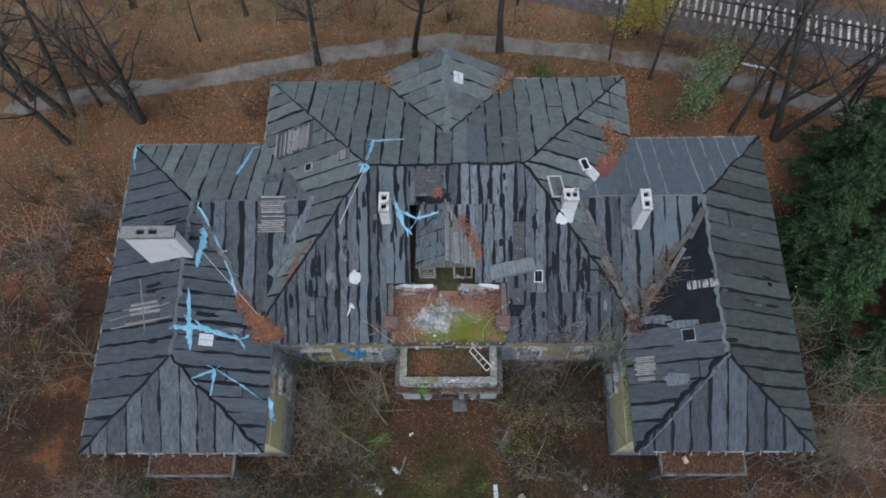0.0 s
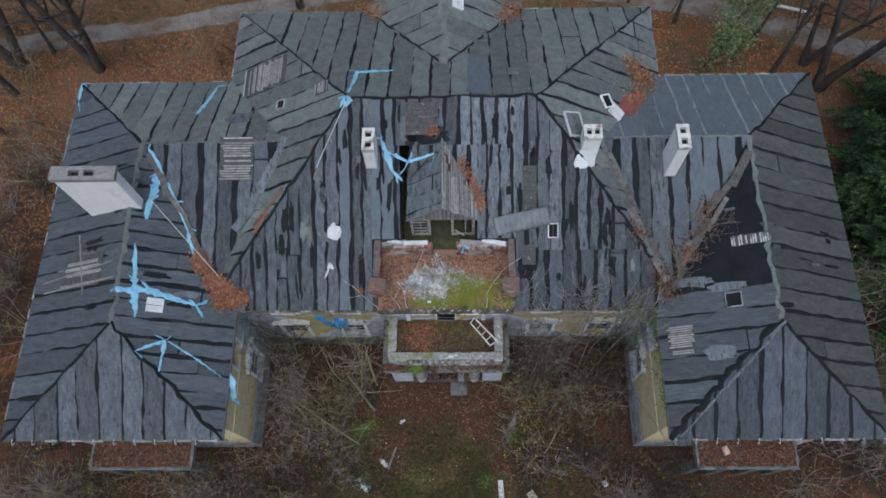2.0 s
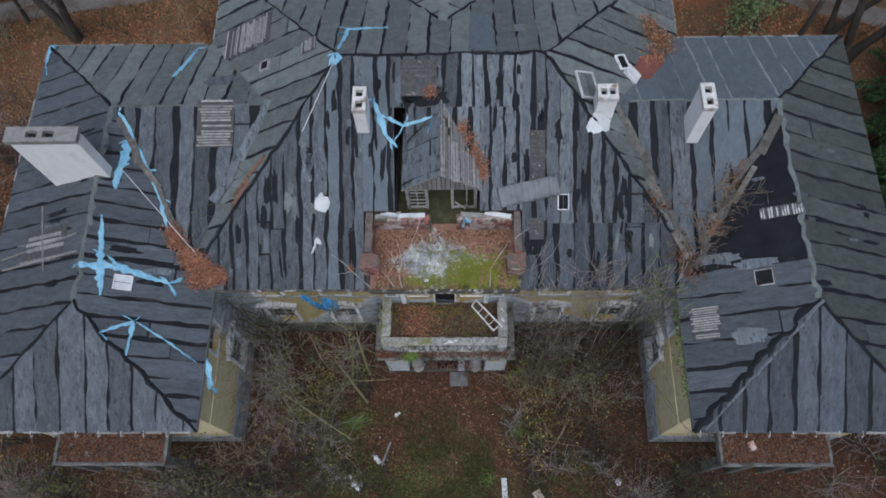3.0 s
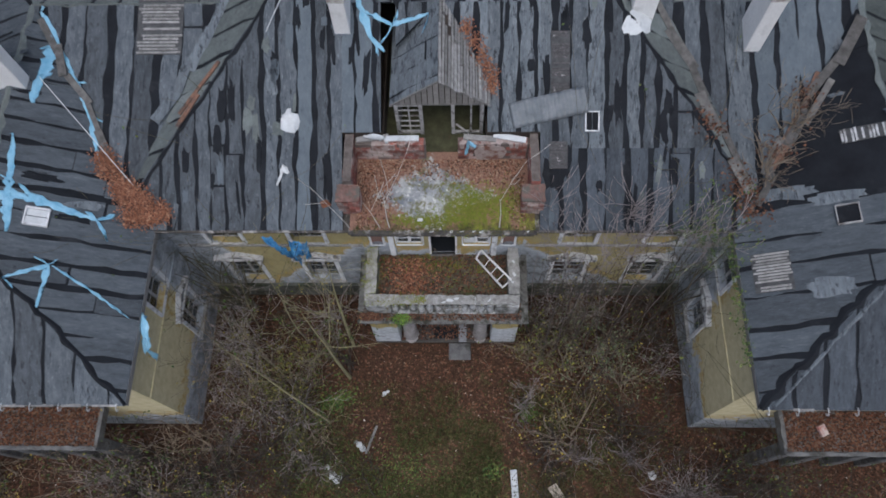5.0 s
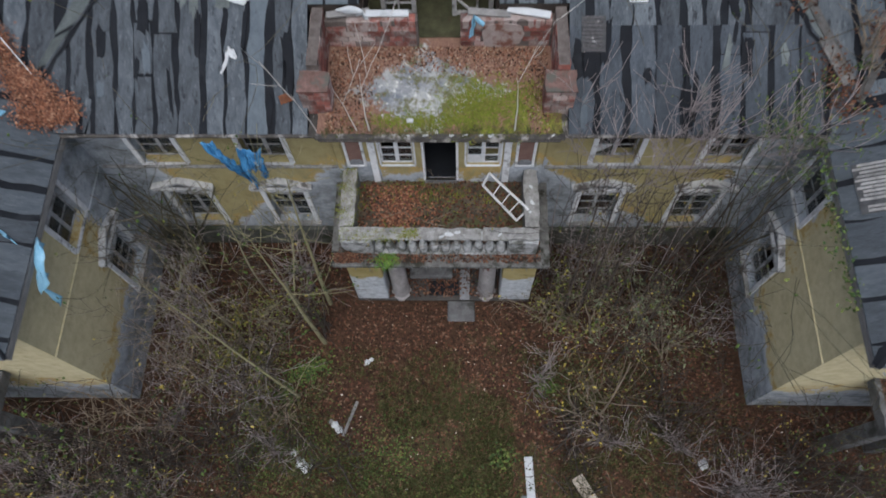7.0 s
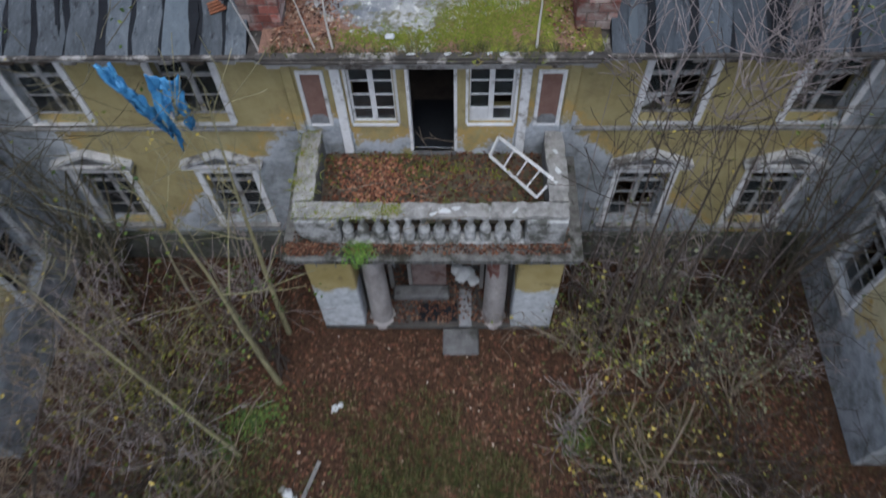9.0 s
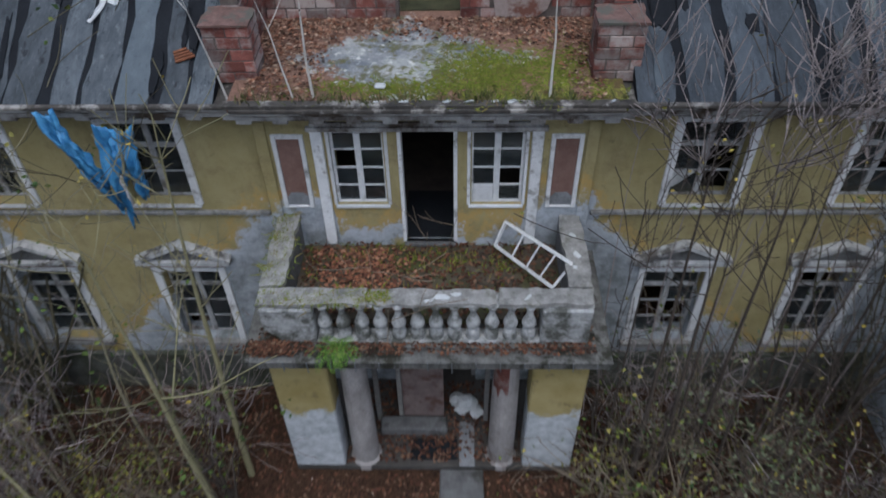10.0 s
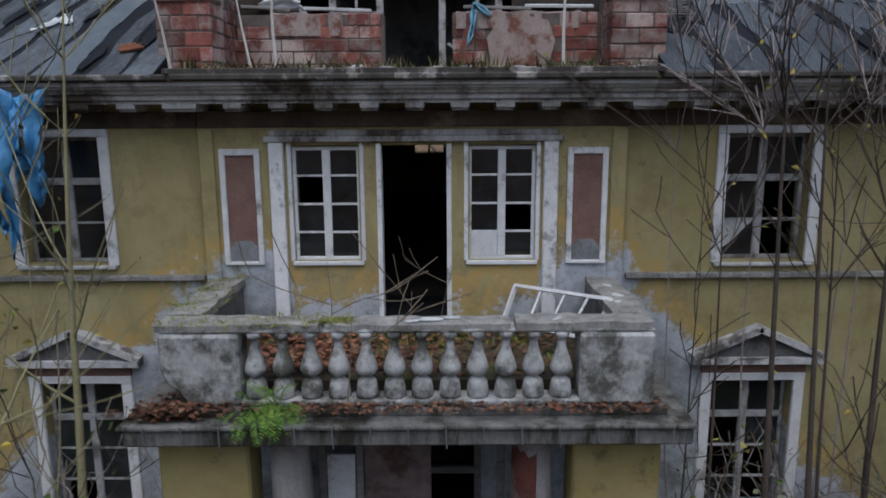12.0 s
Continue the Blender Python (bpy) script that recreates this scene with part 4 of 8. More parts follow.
for p, q in zip(cols, cols[1:]):
    for k in range(4):
        bm.faces.new((p[k], q[k], q[k + 1], p[k + 1]))
part("bared_brick", bm, brick_red, house, "red brick laid bare on a column")
# Portico ceiling and floor use the plaster with the shade painted in.
part("portico_ceiling", boxes((-2.9, 2.9, -2.2, 0, 4.1, 4.2)), shaded_plaster, house)
part("portico_floor", boxes((-2.97, 2.95, -2.3, 0.5, 0.0, 0.16)), shaded_plaster, house, bevel=0.02)
part("door_step", boxes((0.14, 1.08, -3.05, -2.32, 0, 0.1)), damp_render, house, bevel=0.03)
part("porch_path", boxes((0.56, 0.9, -2.31, -1.2, 0.161, 0.2)), render_grey, house, bevel=0.015)
part("cellar_hatch", boxes((-0.5, 0.52, -2.15, -1.62, 0.161, 0.175)), tar, house, "dark open hatch in the portico floor")
VY = -1.1
# Darker copy of the pink render, with the portico's shade in its colour.
shaded_pink = surface("shaded_pink_render", (0.13, 0.1, 0.095), (0.24, 0.19, 0.18), (0.09, 0.05, 0.04), 4, 40, 0.92, t3=(0.5, 0.6))
ves = part("vestibule_wall", boxes((-0.68, 0.22, VY - 0.05, VY + 0.05, 0.16, 4.1)), shaded_pink, house, "boarded pinkish vestibule wall inside the portico", bevel=0.01)
for x in (-1.24, -0.74, 1.16):
    part("vestibule_post", boxes((x - 0.05, x + 0.05, VY - 0.07, VY + 0.07, 0.16, 4.1)), old_wood, ves, bevel=0.01)
part("white_panel", slab_from_poly([(-1.18, VY, 2.05), (-0.82, VY, 2.35), (-0.8, VY, 3.3), (-1.18, VY, 3.3)], 0.03), white_paint, ves)
part("rubble_ledge", boxes((-1.19, 0.3, VY - 0.45, VY - 0.08, 0.16, 0.42)), damp_render, ves, bevel=0.04)
ent = part("entrance_frame", boxes((-0.95, -0.85, 0.1, 0.2, 0.16, 3.3), (0.85, 0.95, 0.1, 0.2, 0.16, 3.3), (-0.05, 0.05, 0.1, 0.2, 0.16, 3.3), (-0.85, 0.85, 0.1, 0.2, 2.35, 2.45)), old_wood, house, bevel=0.008)
part("door_leaf", boxes((-0.85, -0.05, 0.13, 0.18, 0.2, 2.3)), niche_pink, ent)

# ---------- roof terrace ----------
def brick_wall(name, origin, along, length, height, thick, seed, label="", ragged=0.0, bw=0.36, bh=0.2, skip=None):
    """A low wall of separate bricks on a mortar core; along is 'x' or 'y'."""
    rnd = random.Random(seed)
    m = pose(*origin, 0, 0, 0 if along == "x" else 90)
    core = part(name, boxes((0.012, length - 0.012, 0.012, thick - 0.012, 0, height - 0.03)), mortar, house, label)
    core.matrix_basis = m
    j = 0.014
    mesh = {}
    for key, w in (("full", bw - j), ("half", bw / 2 - j)):
        b = boxes((-w / 2, w / 2, -thick / 2, thick / 2, 0, bh - j))
        bmesh.ops.bevel(b, geom=b.edges[:], offset=0.012, segments=1, affect="EDGES")
        mesh[key] = bpy.data.meshes.new("brick")
        b.to_mesh(mesh[key])
        b.free()
        mesh[key].materials.append(brick_red)
    row = 0
    while row * bh < height - 0.02:
        x = 0.0
        if row % 2:
            cells = [("half", bw / 2)]
        else:
            cells = []
        total = sum(c[1] for c in cells)
        while total < length - 0.1:
            c = ("full", bw) if length - total >= bw - 0.03 else ("half", bw / 2)
            cells.append(c)
            total += c[1]
        for key, w in cells:
            top = (row + 1.5) * bh > height
            if not (top and rnd.random() < ragged) and not (skip and skip(x + w / 2, row * bh)):
                ob = new("brick", mesh[key])
                ob.parent = core
                ob.matrix_basis = pose(x + w / 2 + rnd.uniform(-0.004, 0.004), thick / 2 + rnd.uniform(-0.008, 0.008), row * bh, rnd.uniform(-0.6, 0.6), 0, rnd.uniform(-1, 1))
            x += w
        row += 1
    return core


part("terrace_floor", boxes((-3.06, 3.14, -0.8, 2.29, 8.22, 8.36)), terrace_m, house, "mossy roof terrace strewn with leaves")
part("terrace_edge", boxes((-3.1, 3.2, -0.86, -0.7, 8.3, 8.375)), gutter_dark, house, bevel=0.01)
brick_wall("terrace_wall", (-2.92, 2.0, 8.36), "x", 2.4, 1.0, 0.28, 1, "low broken wall of red clay bricks", 0.35)
brick_wall("terrace_wall", (0.56, 2.0, 8.36), "x", 2.4, 1.0, 0.28, 2, "low broken wall of red clay bricks", 0.35, skip=lambda x, z: 0.6 < x < 1.65)
part("wall_plaster", slab_from_poly([(1.2, 1.99, 8.42), (1.5, 1.99, 8.37), (1.95, 1.99, 8.4), (2.12, 1.99, 8.55), (2.22, 1.99, 8.9), (2.1, 1.99, 9.22), (1.7, 1.99, 9.3), (1.3, 1.99, 9.24), (1.12, 1.99, 8.95)], 0.03), pink_render, house)
worn_slab("wall_plaster", -2.35, -0.75, 1.97, 2.3, 9.0, 9.37, pink_render, house, 31, 0.12, 0.05)
worn_slab("wall_plaster", 0.62, 2.7, 1.98, 2.29, 9.1, 9.38, pink_render, house, 32, 0.12, 0.05)
brick_wall("terrace_side_wall", (-2.92, 0.5, 8.36), "y", 1.8, 1.22, 0.3, 3, "red brick side wall of the terrace", 0.3)
brick_wall("terrace_side_wall", (3.25, 0.5, 8.36), "y", 1.8, 1.22, 0.3, 4, "red brick side wall of the terrace", 0.3)
cap_brick = surface("dirty_brick_cap", (0.12, 0.072, 0.06), (0.24, 0.15, 0.13), (0.1, 0.1, 0.085), 6, 40, 0.9, t3=(0.5, 0.6))
for i, x in enumerate((-3.42, 2.66)):
    brick_wall("terrace_pier", (x, -0.08, 8.3), "x", 0.75, 0.99, 0.58, 6 + i, "red brick pier with a flat cap", bw=0.375)
    worn_slab("pier_cap", x - 0.02, x + 0.77, -0.11, 0.53, 9.28, 9.33, cap_brick, house, 8 + i)

# ---------- attic hut ----------
DX0, DX1, DYF, DE, DR = -1.68, 1.6, 2.97, 10.25, 11.58
grey_paint = surface("greyed_white_paint", (0.3, 0.3, 0.3), (0.52, 0.52, 0.52), (0.11, 0.1, 0.095), 6, 50, 0.85, t3=(0.52, 0.62))
mossy_floor = surface("mossy_dark_floor", (0.035, 0.038, 0.02), (0.085, 0.085, 0.045), (0.06, 0.035, 0.022), 2.5, 30, 0.95)
part("hut_floor", boxes((-1.96, 1.5, 2.3, 6.2, 8.3, 8.38)), mossy_floor, house)
roof_plane([(DX0, DYF, DE), (-0.05, DYF, DR), (-0.05, 6.6, DR), (DX0, 6.6, DE)], 70, felt_pale, width=0.75, gap=(0.02, 0.05), joints=0.3, base=tar, thick=0.05)
slope = part("hut_roof", slab_from_poly([(DX1, DYF, DE), (-0.05, DYF, DR), (-0.05, 6.6, DR), (DX1, 6.6, DE)], 0.05), dark_wood, house, "hut roof slope of weathered open boards")
rh = random.Random(71)
for i in range(17):
    t0, t1 = (i + 0.08) / 17, (i + rh.uniform(0.72, 0.95)) / 17
    y = DYF - rh.uniform(0.0, 0.12)
    while y < 6.3:
        e = min(6.6, y + rh.uniform(0.9, 2.8))
        a, b, k = Vector((-0.05, 0, DR + 0.004)), Vector((DX1 + 0.03, 0, DE + 0.004)), rh.uniform(0.012, 0.035)
        d = rh.uniform(-0.008, 0.008)
        p = [a.lerp(b, t) + Vector((0, v, 0)) for t, v in ((t0, y), (t1, y), (t1 + d, e), (t0 + d, e))]
        bm = bmesh.new()
        low, top = [bm.verts.new(q) for q in p], [bm.verts.new(q + Vector((k * 0.6, 0, k))) for q in p]
        bm.faces.new(top)
        for n in range(4):
            bm.faces.new((low[n], low[(n + 1) % 4], top[(n + 1) % 4], top[n]))
        part("roof_board", bm, battens, slope)
        y = e + (rh.uniform(0.25, 0.8) if rh.random() < 0.18 else 0.02)
gable = part("hut_gable", slab_from_poly([(DX0 + 0.15, DYF + 0.1, DE), (DX1 - 0.15, DYF + 0.1, DE), (-0.05, DYF + 0.1, DR - 0.1)], 0.04), dark_wood, house)
for i in range(16):
    x = DX0 + 0.22 + i * (DX1 - DX0 - 0.44) / 15
    top = DR - 0.12 - abs(x + 0.05) * 0.8
    part("gable_board", boxes((x - 0.08, x + 0.08, DYF + 0.005, DYF + 0.045, DE - 0.02 + 0.02 * (i % 3), max(top, DE + 0.06))), old_wood, gable)
fascia = bmesh.new()
bar(fascia, (DX0, DYF, DE - 0.02), (-0.05, DYF, DR - 0.02), 0.06, 0.1, up=(0, 1, 0))
bar(fascia, (DX1, DYF, DE - 0.02), (-0.05, DYF, DR - 0.02), 0.06, 0.1, up=(0, 1, 0))
bar(fascia, (DX0 + 0.1, DYF + 0.08, DE - 0.04), (DX1 - 0.1, DYF + 0.08, DE - 0.04), 0.08, 0.1)
part("bargeboard", fascia, old_wood, house)
HY = 3.0
for x in (-1.5, -0.68, 0.4, 1.38):
    part("hut_post", boxes((x - 0.06, x + 0.06, HY, HY + 0.12, 8.38, DE)), grey_paint, house, bevel=0.01)
w = part("hut_window", boxes((-1.44, -0.74, HY + 0.02, HY + 0.1, 8.4, 8.52)), grey_paint, house, "greyed lattice window frame of the hut")
part("head_rail", boxes((-1.44, -0.74, HY + 0.02, HY + 0.1, 10.08, 10.16)), grey_paint, w)
for z in (8.82, 9.14, 9.46, 9.78):
    part("glazing_bar", boxes((-1.44, -0.74, HY + 0.04, HY + 0.08, z, z + 0.035)), grey_paint, w)
part("mullion", boxes((-1.11, -1.07, HY + 0.03, HY + 0.09, 8.52, 10.08)), grey_paint, w)
w = part("hut_window", boxes((0.46, 1.32, HY + 0.02, HY + 0.1, 8.4, 8.5)), grey_paint, house, "broken open window frame of the hut")
part("mullion", boxes((0.98, 1.04, HY + 0.03, HY + 0.09, 8.5, 10.2)), grey_paint, w)
bm = bmesh.new()
bar(bm, (0.5, HY + 0.05, 8.95), (0.95, HY - 0.12, 8.62), 0.06, 0.04)
part("fallen_bar", bm, grey_paint, w)
part("hut_side", boxes((-1.52, -1.44, HY + 0.12, 5.9, 8.42, DE)), old_wood, house)
part("hut_side", boxes((1.32, 1.4, HY + 0.12, 5.9, 8.42, DE)), old_wood, house)
part("hut_back", boxes((-1.44, 1.32, 5.8, 5.9, 8.42, 11.0)), render_grey, house)
for dims in ((-3.3, -1.96, 2.3, 2.36, 8.3, 9.62), (1.55, 3.3, 2.3, 2.36, 8.3, 9.62), (-2.02, -1.96, 2.36, 6.2, 8.3, 9.2), (1.5, 1.56, 2.36, 6.2, 8.3, 9.2)):
    part("roof_curb", boxes(dims), dark_wood, house)

# ---------- chimneys ----------
chimney_top = surface("stained_whitewash", (0.45, 0.45, 0.43), (0.72, 0.72, 0.7), (0.2, 0.15, 0.12), 4, 40, 0.9, t3=(0.52, 0.62))


def chimney(x0, x1, y0, y1, z0, z1, flues, label="", wide=False):
    w = boxes((x0, x1, y0, y1, z0, z1))
    stack = part("chimney", w, chimney_white, house, label, bevel=0.03)
    e = 0.07 if wide else 0.015
    cap = wall_cap(x0 - e, x1 + e, y0 - e, y1 + e, z1, z1 + 0.22, flues)
    part("chimney_cap", cap, concrete if wide else chimney_top, stack)
    part("flue", boxes(*[(a, b, c0, d, z1 + 0.003, z1 + 0.02) for a, b, c0, d in flues]), tar, stack)
    return stack


def wall_cap(x0, x1, y0, y1, z0, z1, holes):
    """A slab with rectangular flue holes through it."""
    xs = sorted({x0, x1, *[h[0] for h in holes], *[h[1] for h in holes]})
    ys = sorted({y0, y1, *[h[2] for h in holes], *[h[3] for h in holes]})
    cells = []
    for a, b in zip(xs, xs[1:]):
        for c, d in zip(ys, ys[1:]):
            mx, my = (a + b) / 2, (c + d) / 2
            if not any(h[0] < mx < h[1] and h[2] < my < h[3] for h in holes):
                cells.append((a, b, c, d, z0, z1))
    bm = boxes(*cells)
    bmesh.ops.remove_doubles(bm, verts=bm.verts[:], dist=0.0001)
    seen = {}
    for f in bm.faces[:]:
        k = tuple(round(v, 3) for v in f.calc_center_median())
        seen.setdefault(k, []).append(f)
    bmesh.ops.delete(bm, geom=[f for fs in seen.values() if len(fs) > 1 for f in fs], context="FACES")
    return bm


chimney(-16.7, -14.0, 3.68, 4.2, 9.0, 13.1, [(-15.95, -15.5, 3.8, 4.08), (-15.3, -14.85, 3.8, 4.08)], label="wide whitewashed chimney with two flues", wide=True)
chimney(-3.52, -3.0, 5.25, 6.35, 10.2, 12.5, [(-3.4, -3.12, 5.4, 5.7), (-3.4, -3.12, 5.9, 6.2)], label="narrow cream chimney with two flues")
chimney(6.32, 7.12, 6.0, 6.7, 9.5, 12.0, [(6.45, 6.68, 6.2, 6.5), (6.8, 7.03, 6.2, 6.5)], label="white chimney wrapped in loose sheeting")
chimney(10.3, 10.83, 5.25, 6.4, 9.2, 12.4, [(10.43, 10.7, 5.4, 5.72), (10.43, 10.7, 5.95, 6.25)], label="white chimney with two flues")

# ---------- ground ----------
def ground_z(x, y):
    return 0.12 * (noise.noise(Vector((x * 0.3, y * 0.3, 1))) - 0.2)


def ground():
    n = 90
    xs = [math.copysign(abs(i / n) ** 2.2 * 900, i) for i in range(-n, n + 1)]
    verts, faces = [], []
    for i, y in enumerate(xs):
        for x in xs:
            verts.append((x, y, ground_z(x, y)))
    w = len(xs)
    for i in range(w - 1):
        for j in range(w - 1):
            k = i * w + j
            faces.append((k, k + 1, k + w + 1, k + w))
    return tagged(obj("ground", verts, faces, ground_m, smooth=True), "woodland ground covered with brown fallen leaves and moss", "ground", kind="structure")


ground()
# ---------- plants ----------
class Strands:
    """Collects tapered tubes and leaves into plain vertex and face lists."""

    def __init__(self):
        self.v, self.f, self.lv, self.lf = [], [], [], []

    def tube(self, pts, radii, sides):
        base = len(self.v)
        for i, (p, r) in enumerate(zip(pts, radii)):
            d = (pts[min(i + 1, len(pts) - 1)] - pts[max(i - 1, 0)]).normalized()
            a = d.orthogonal().normalized()
            b = d.cross(a)
            for k in range(sides):
                t = 2 * math.pi * k / sides
                self.v.append(p + (a * math.cos(t) + b * math.sin(t)) * r)
        for i in range(len(pts) - 1):
            for k in range(sides):
                q = base + i * sides
                self.f.append((q + k, q + (k + 1) % sides, q + sides + (k + 1) % sides, q + sides + k))

    def leaf(self, p, size, rnd, droop=0.0):
        d = Vector((rnd.uniform(-1, 1), rnd.uniform(-1, 1), rnd.uniform(-1, 1) - droop)).normalized()
        e = d.orthogonal().normalized()
        e = Matrix.Rotation(rnd.uniform(0, 6.3), 3, d) @ e
        n = len(self.lv)
        bend = d.cross(e) * size * 0.15
        self.lv += [p, p + d * size * 0.5 + e * size * 0.32 + bend, p + d * size, p + d * size * 0.5 - e * size * 0.32 + bend]
        self.lf.append((n, n + 1, n + 2, n + 3))


def grow(st, rnd, p, d, length, r, level, wander=0.16, lift=0.1, forks=(3, 5), thin=0.62, sides=6, tips=None, spread=0.75, steps=5):
    """A limb that wanders, and the limbs that leave it."""
    pts, radii = [p.copy()], [r]
    for i in range(steps):
        d = (d + Vector((rnd.gauss(0, wander), rnd.gauss(0, wander), rnd.gauss(0, wander) + lift))).normalized()
        p = p + d * length / steps
        pts.append(p.copy())
        radii.append(max(r * (1 - (i + 1) / steps * (0.62 if level else 0.85)), 0.0075))
    st.tube(pts, radii, sides)
    if level == 0:
        if tips is not None:
            tips.append(pts[-1])
            tips.append(pts[-2])
        return
    for k in range(rnd.randint(*forks)):
        i = rnd.randint(max(1, steps // 3), steps)
        side = Vector((rnd.gauss(0, 1), rnd.gauss(0, 1), rnd.gauss(0.1, 0.5))).normalized()
        nd = (d * (1 - spread) + side * spread).normalized()
        grow(st, rnd, pts[i], nd, length * rnd.uniform(0.45, 0.75), max(radii[i] * thin, 0.004), level - 1, wander * 1.1, lift, forks, thin, max(3, sides - 2), tips, spread, steps)


def plant(name, st, wood, leafy, at, label, category, group="", trunk_name="branches", leaf_name="leaves", kind="", stem=0):
    """Parent the wood and the leaves; stem counts the faces that belong to the trunk."""
    e = empty(name, at, label, category, group, kind)
    if stem:
        k = 1 + max(max(f) for f in st.f[:stem])
        obj(trunk_name, st.v[:k], st.f[:stem], wood, e, smooth=True)
        if len(st.f) > stem:
            tagged(obj("brushwood", st.v[k:], [tuple(i - k for i in f) for f in st.f[stem:]], wood, e, smooth=True), kind="stuff")
    elif st.f:
        tagged(obj(trunk_name, st.v, st.f, wood, e, smooth=True), kind="stuff")
    if st.lf:
        tagged(obj(leaf_name, st.lv, st.lf, leafy, e), kind="stuff")
    return e


def bare_tree(seed, at, height, r, leafy=None, count=0, wood=None, label="bare deciduous woodland tree", group="woodland trees", lean=0.06, fork=False):
    rnd = random.Random(seed)
    st, tips, stems = Strands(), [], []
    d = Vector((rnd.gauss(0, lean), rnd.gauss(0, lean), 1)).normalized()
    for s in ((-1, 1) if fork else (0,)):
        dd = (d + Vector((0.22 * s, rnd.uniform(-0.1, 0.1), 0))).normalized()
        p, pts, radii = Vector((0, 0, -0.2)), [Vector((0, 0, -0.2))], [r * 1.35]
        n = 9
        for i in range(n):
            dd = (dd + Vector((rnd.gauss(0, 0.05), rnd.gauss(0, 0.05), 0.05))).normalized()
            p = p + dd * height / n
            pts.append(p.copy())
            radii.append(r * (1 - 0.85 * (i + 1) / n))
        st.tube(pts, radii, 8)
        stems.append((pts, radii))
    stem = len(st.f)
    for pts, radii in stems:
        for k in range(16):
            i = rnd.randint(3, n)
            a = rnd.uniform(0, 6.3)
            nd = Vector((math.cos(a), math.sin(a), rnd.uniform(0.3, 1.1))).normalized()
            grow(st, rnd, pts[i], nd, height * rnd.uniform(0.16, 0.34) * (1.2 - i / n * 0.5), radii[i] * 0.5, 2, 0.16, 0.07, (3, 4), 0.5, 5, tips)
    for k in range(count):
        t = rnd.choice(tips)
        st.leaf(t + Vector((rnd.gauss(0, 0.25), rnd.gauss(0, 0.25), rnd.gauss(0, 0.25))), rnd.uniform(0.1, 0.22), rnd, 0.5)
    return plant("tree", st, wood or bark, leafy or leaf_brown, at, label, "tree", group, "trunk", "crown", "", stem)


TREES = [(-29.2, 19.5, 15, 0.33, True), (-23.5, 19.1, 15, 0.3, True), (-28.9, 17.2, 14, 0.24, False), (-32.5, 21.2, 13, 0.22, False), (-27.0, 20.5, 11, 0.14, False), (-10.3, 24.1, 16, 0.24, False), (-2.7, 24.8, 16, 0.24, False), (4.0, 25.0, 17, 0.27, False), (15.4, 22.2, 11, 0.14, False),
         (20.9, 17.4, 13, 0.19, False), (23.4, 18.7, 14, 0.2, True), (24.0, 16.8, 16, 0.3, True), (27.4, 15.8, 13, 0.2, False), (20.6, 21.0, 11, 0.13, False), (-16.5, 29.0, 13, 0.16, False), (-6.0, 31.0, 13, 0.16, False), (-36.0, 27.0, 14, 0.2, False), (8.0, 34.5, 13, 0.15, False), (-24.0, 31.0, 14, 0.16, False), (1.5, 33.0, 13, 0.15, False), (29.5, 19.0, 13, 0.18, False), (-30.0, 33.0, 13, 0.14, False), (-12.0, 34.0, 12, 0.13, False), (5.5, 29.5, 11, 0.1, False), (-20.0, 26.5, 10, 0.09, False), (22.0, 25.5, 11, 0.12, False), (12.5, 24.0, 9, 0.08, False), (28.0, 27.5, 13, 0.16, False), (33.5, 17.0, 13, 0.17, False)]
for i, (x, y, h, r, f) in enumerate(TREES):
    bare_tree(100 + i, (x, y, 0), h, r, fork=f, label="bare forked woodland tree by the track" if f else "slender bare woodland tree among fallen leaves")
rw = random.Random(63)
slim = [bare_tree(180 + i, (-14 + 9 * i, 28.5 + i, 0), 8.5 + i, 0.06, wood=twig, label="thin young woodland tree without leaves") for i in range(3)]
for k in range(30):
    x, y = rw.uniform(-38, 16), rw.uniform(27.2, 36)
    if k > 22:
        x, y = rw.uniform(13, 30), rw.uniform(23.2, 25.2)
    t = copy_thing(slim[k % 3], pose(x, y, 0, 0, 0, rw.uniform(0, 360)))
    c = rw.uniform(0.55, 1.05)
    t.scale = (c, c, c)
bare_tree(150, (14.9, 26.5, 0), 5.2, 0.08, leaf_yellow, 9000, label="small tree with yellow autumn leaves", group="")
bare_tree(151, (18.4, 20.2, 0), 7.0, 0.09, leaf_pale, 1700, label="small tree still in pale green leaf", group="")
bare_tree(152, (16.9, 18.6, 0), 4.8, 0.06, leaf_pale, 1800, label="low bush still in pale green leaf", group="")


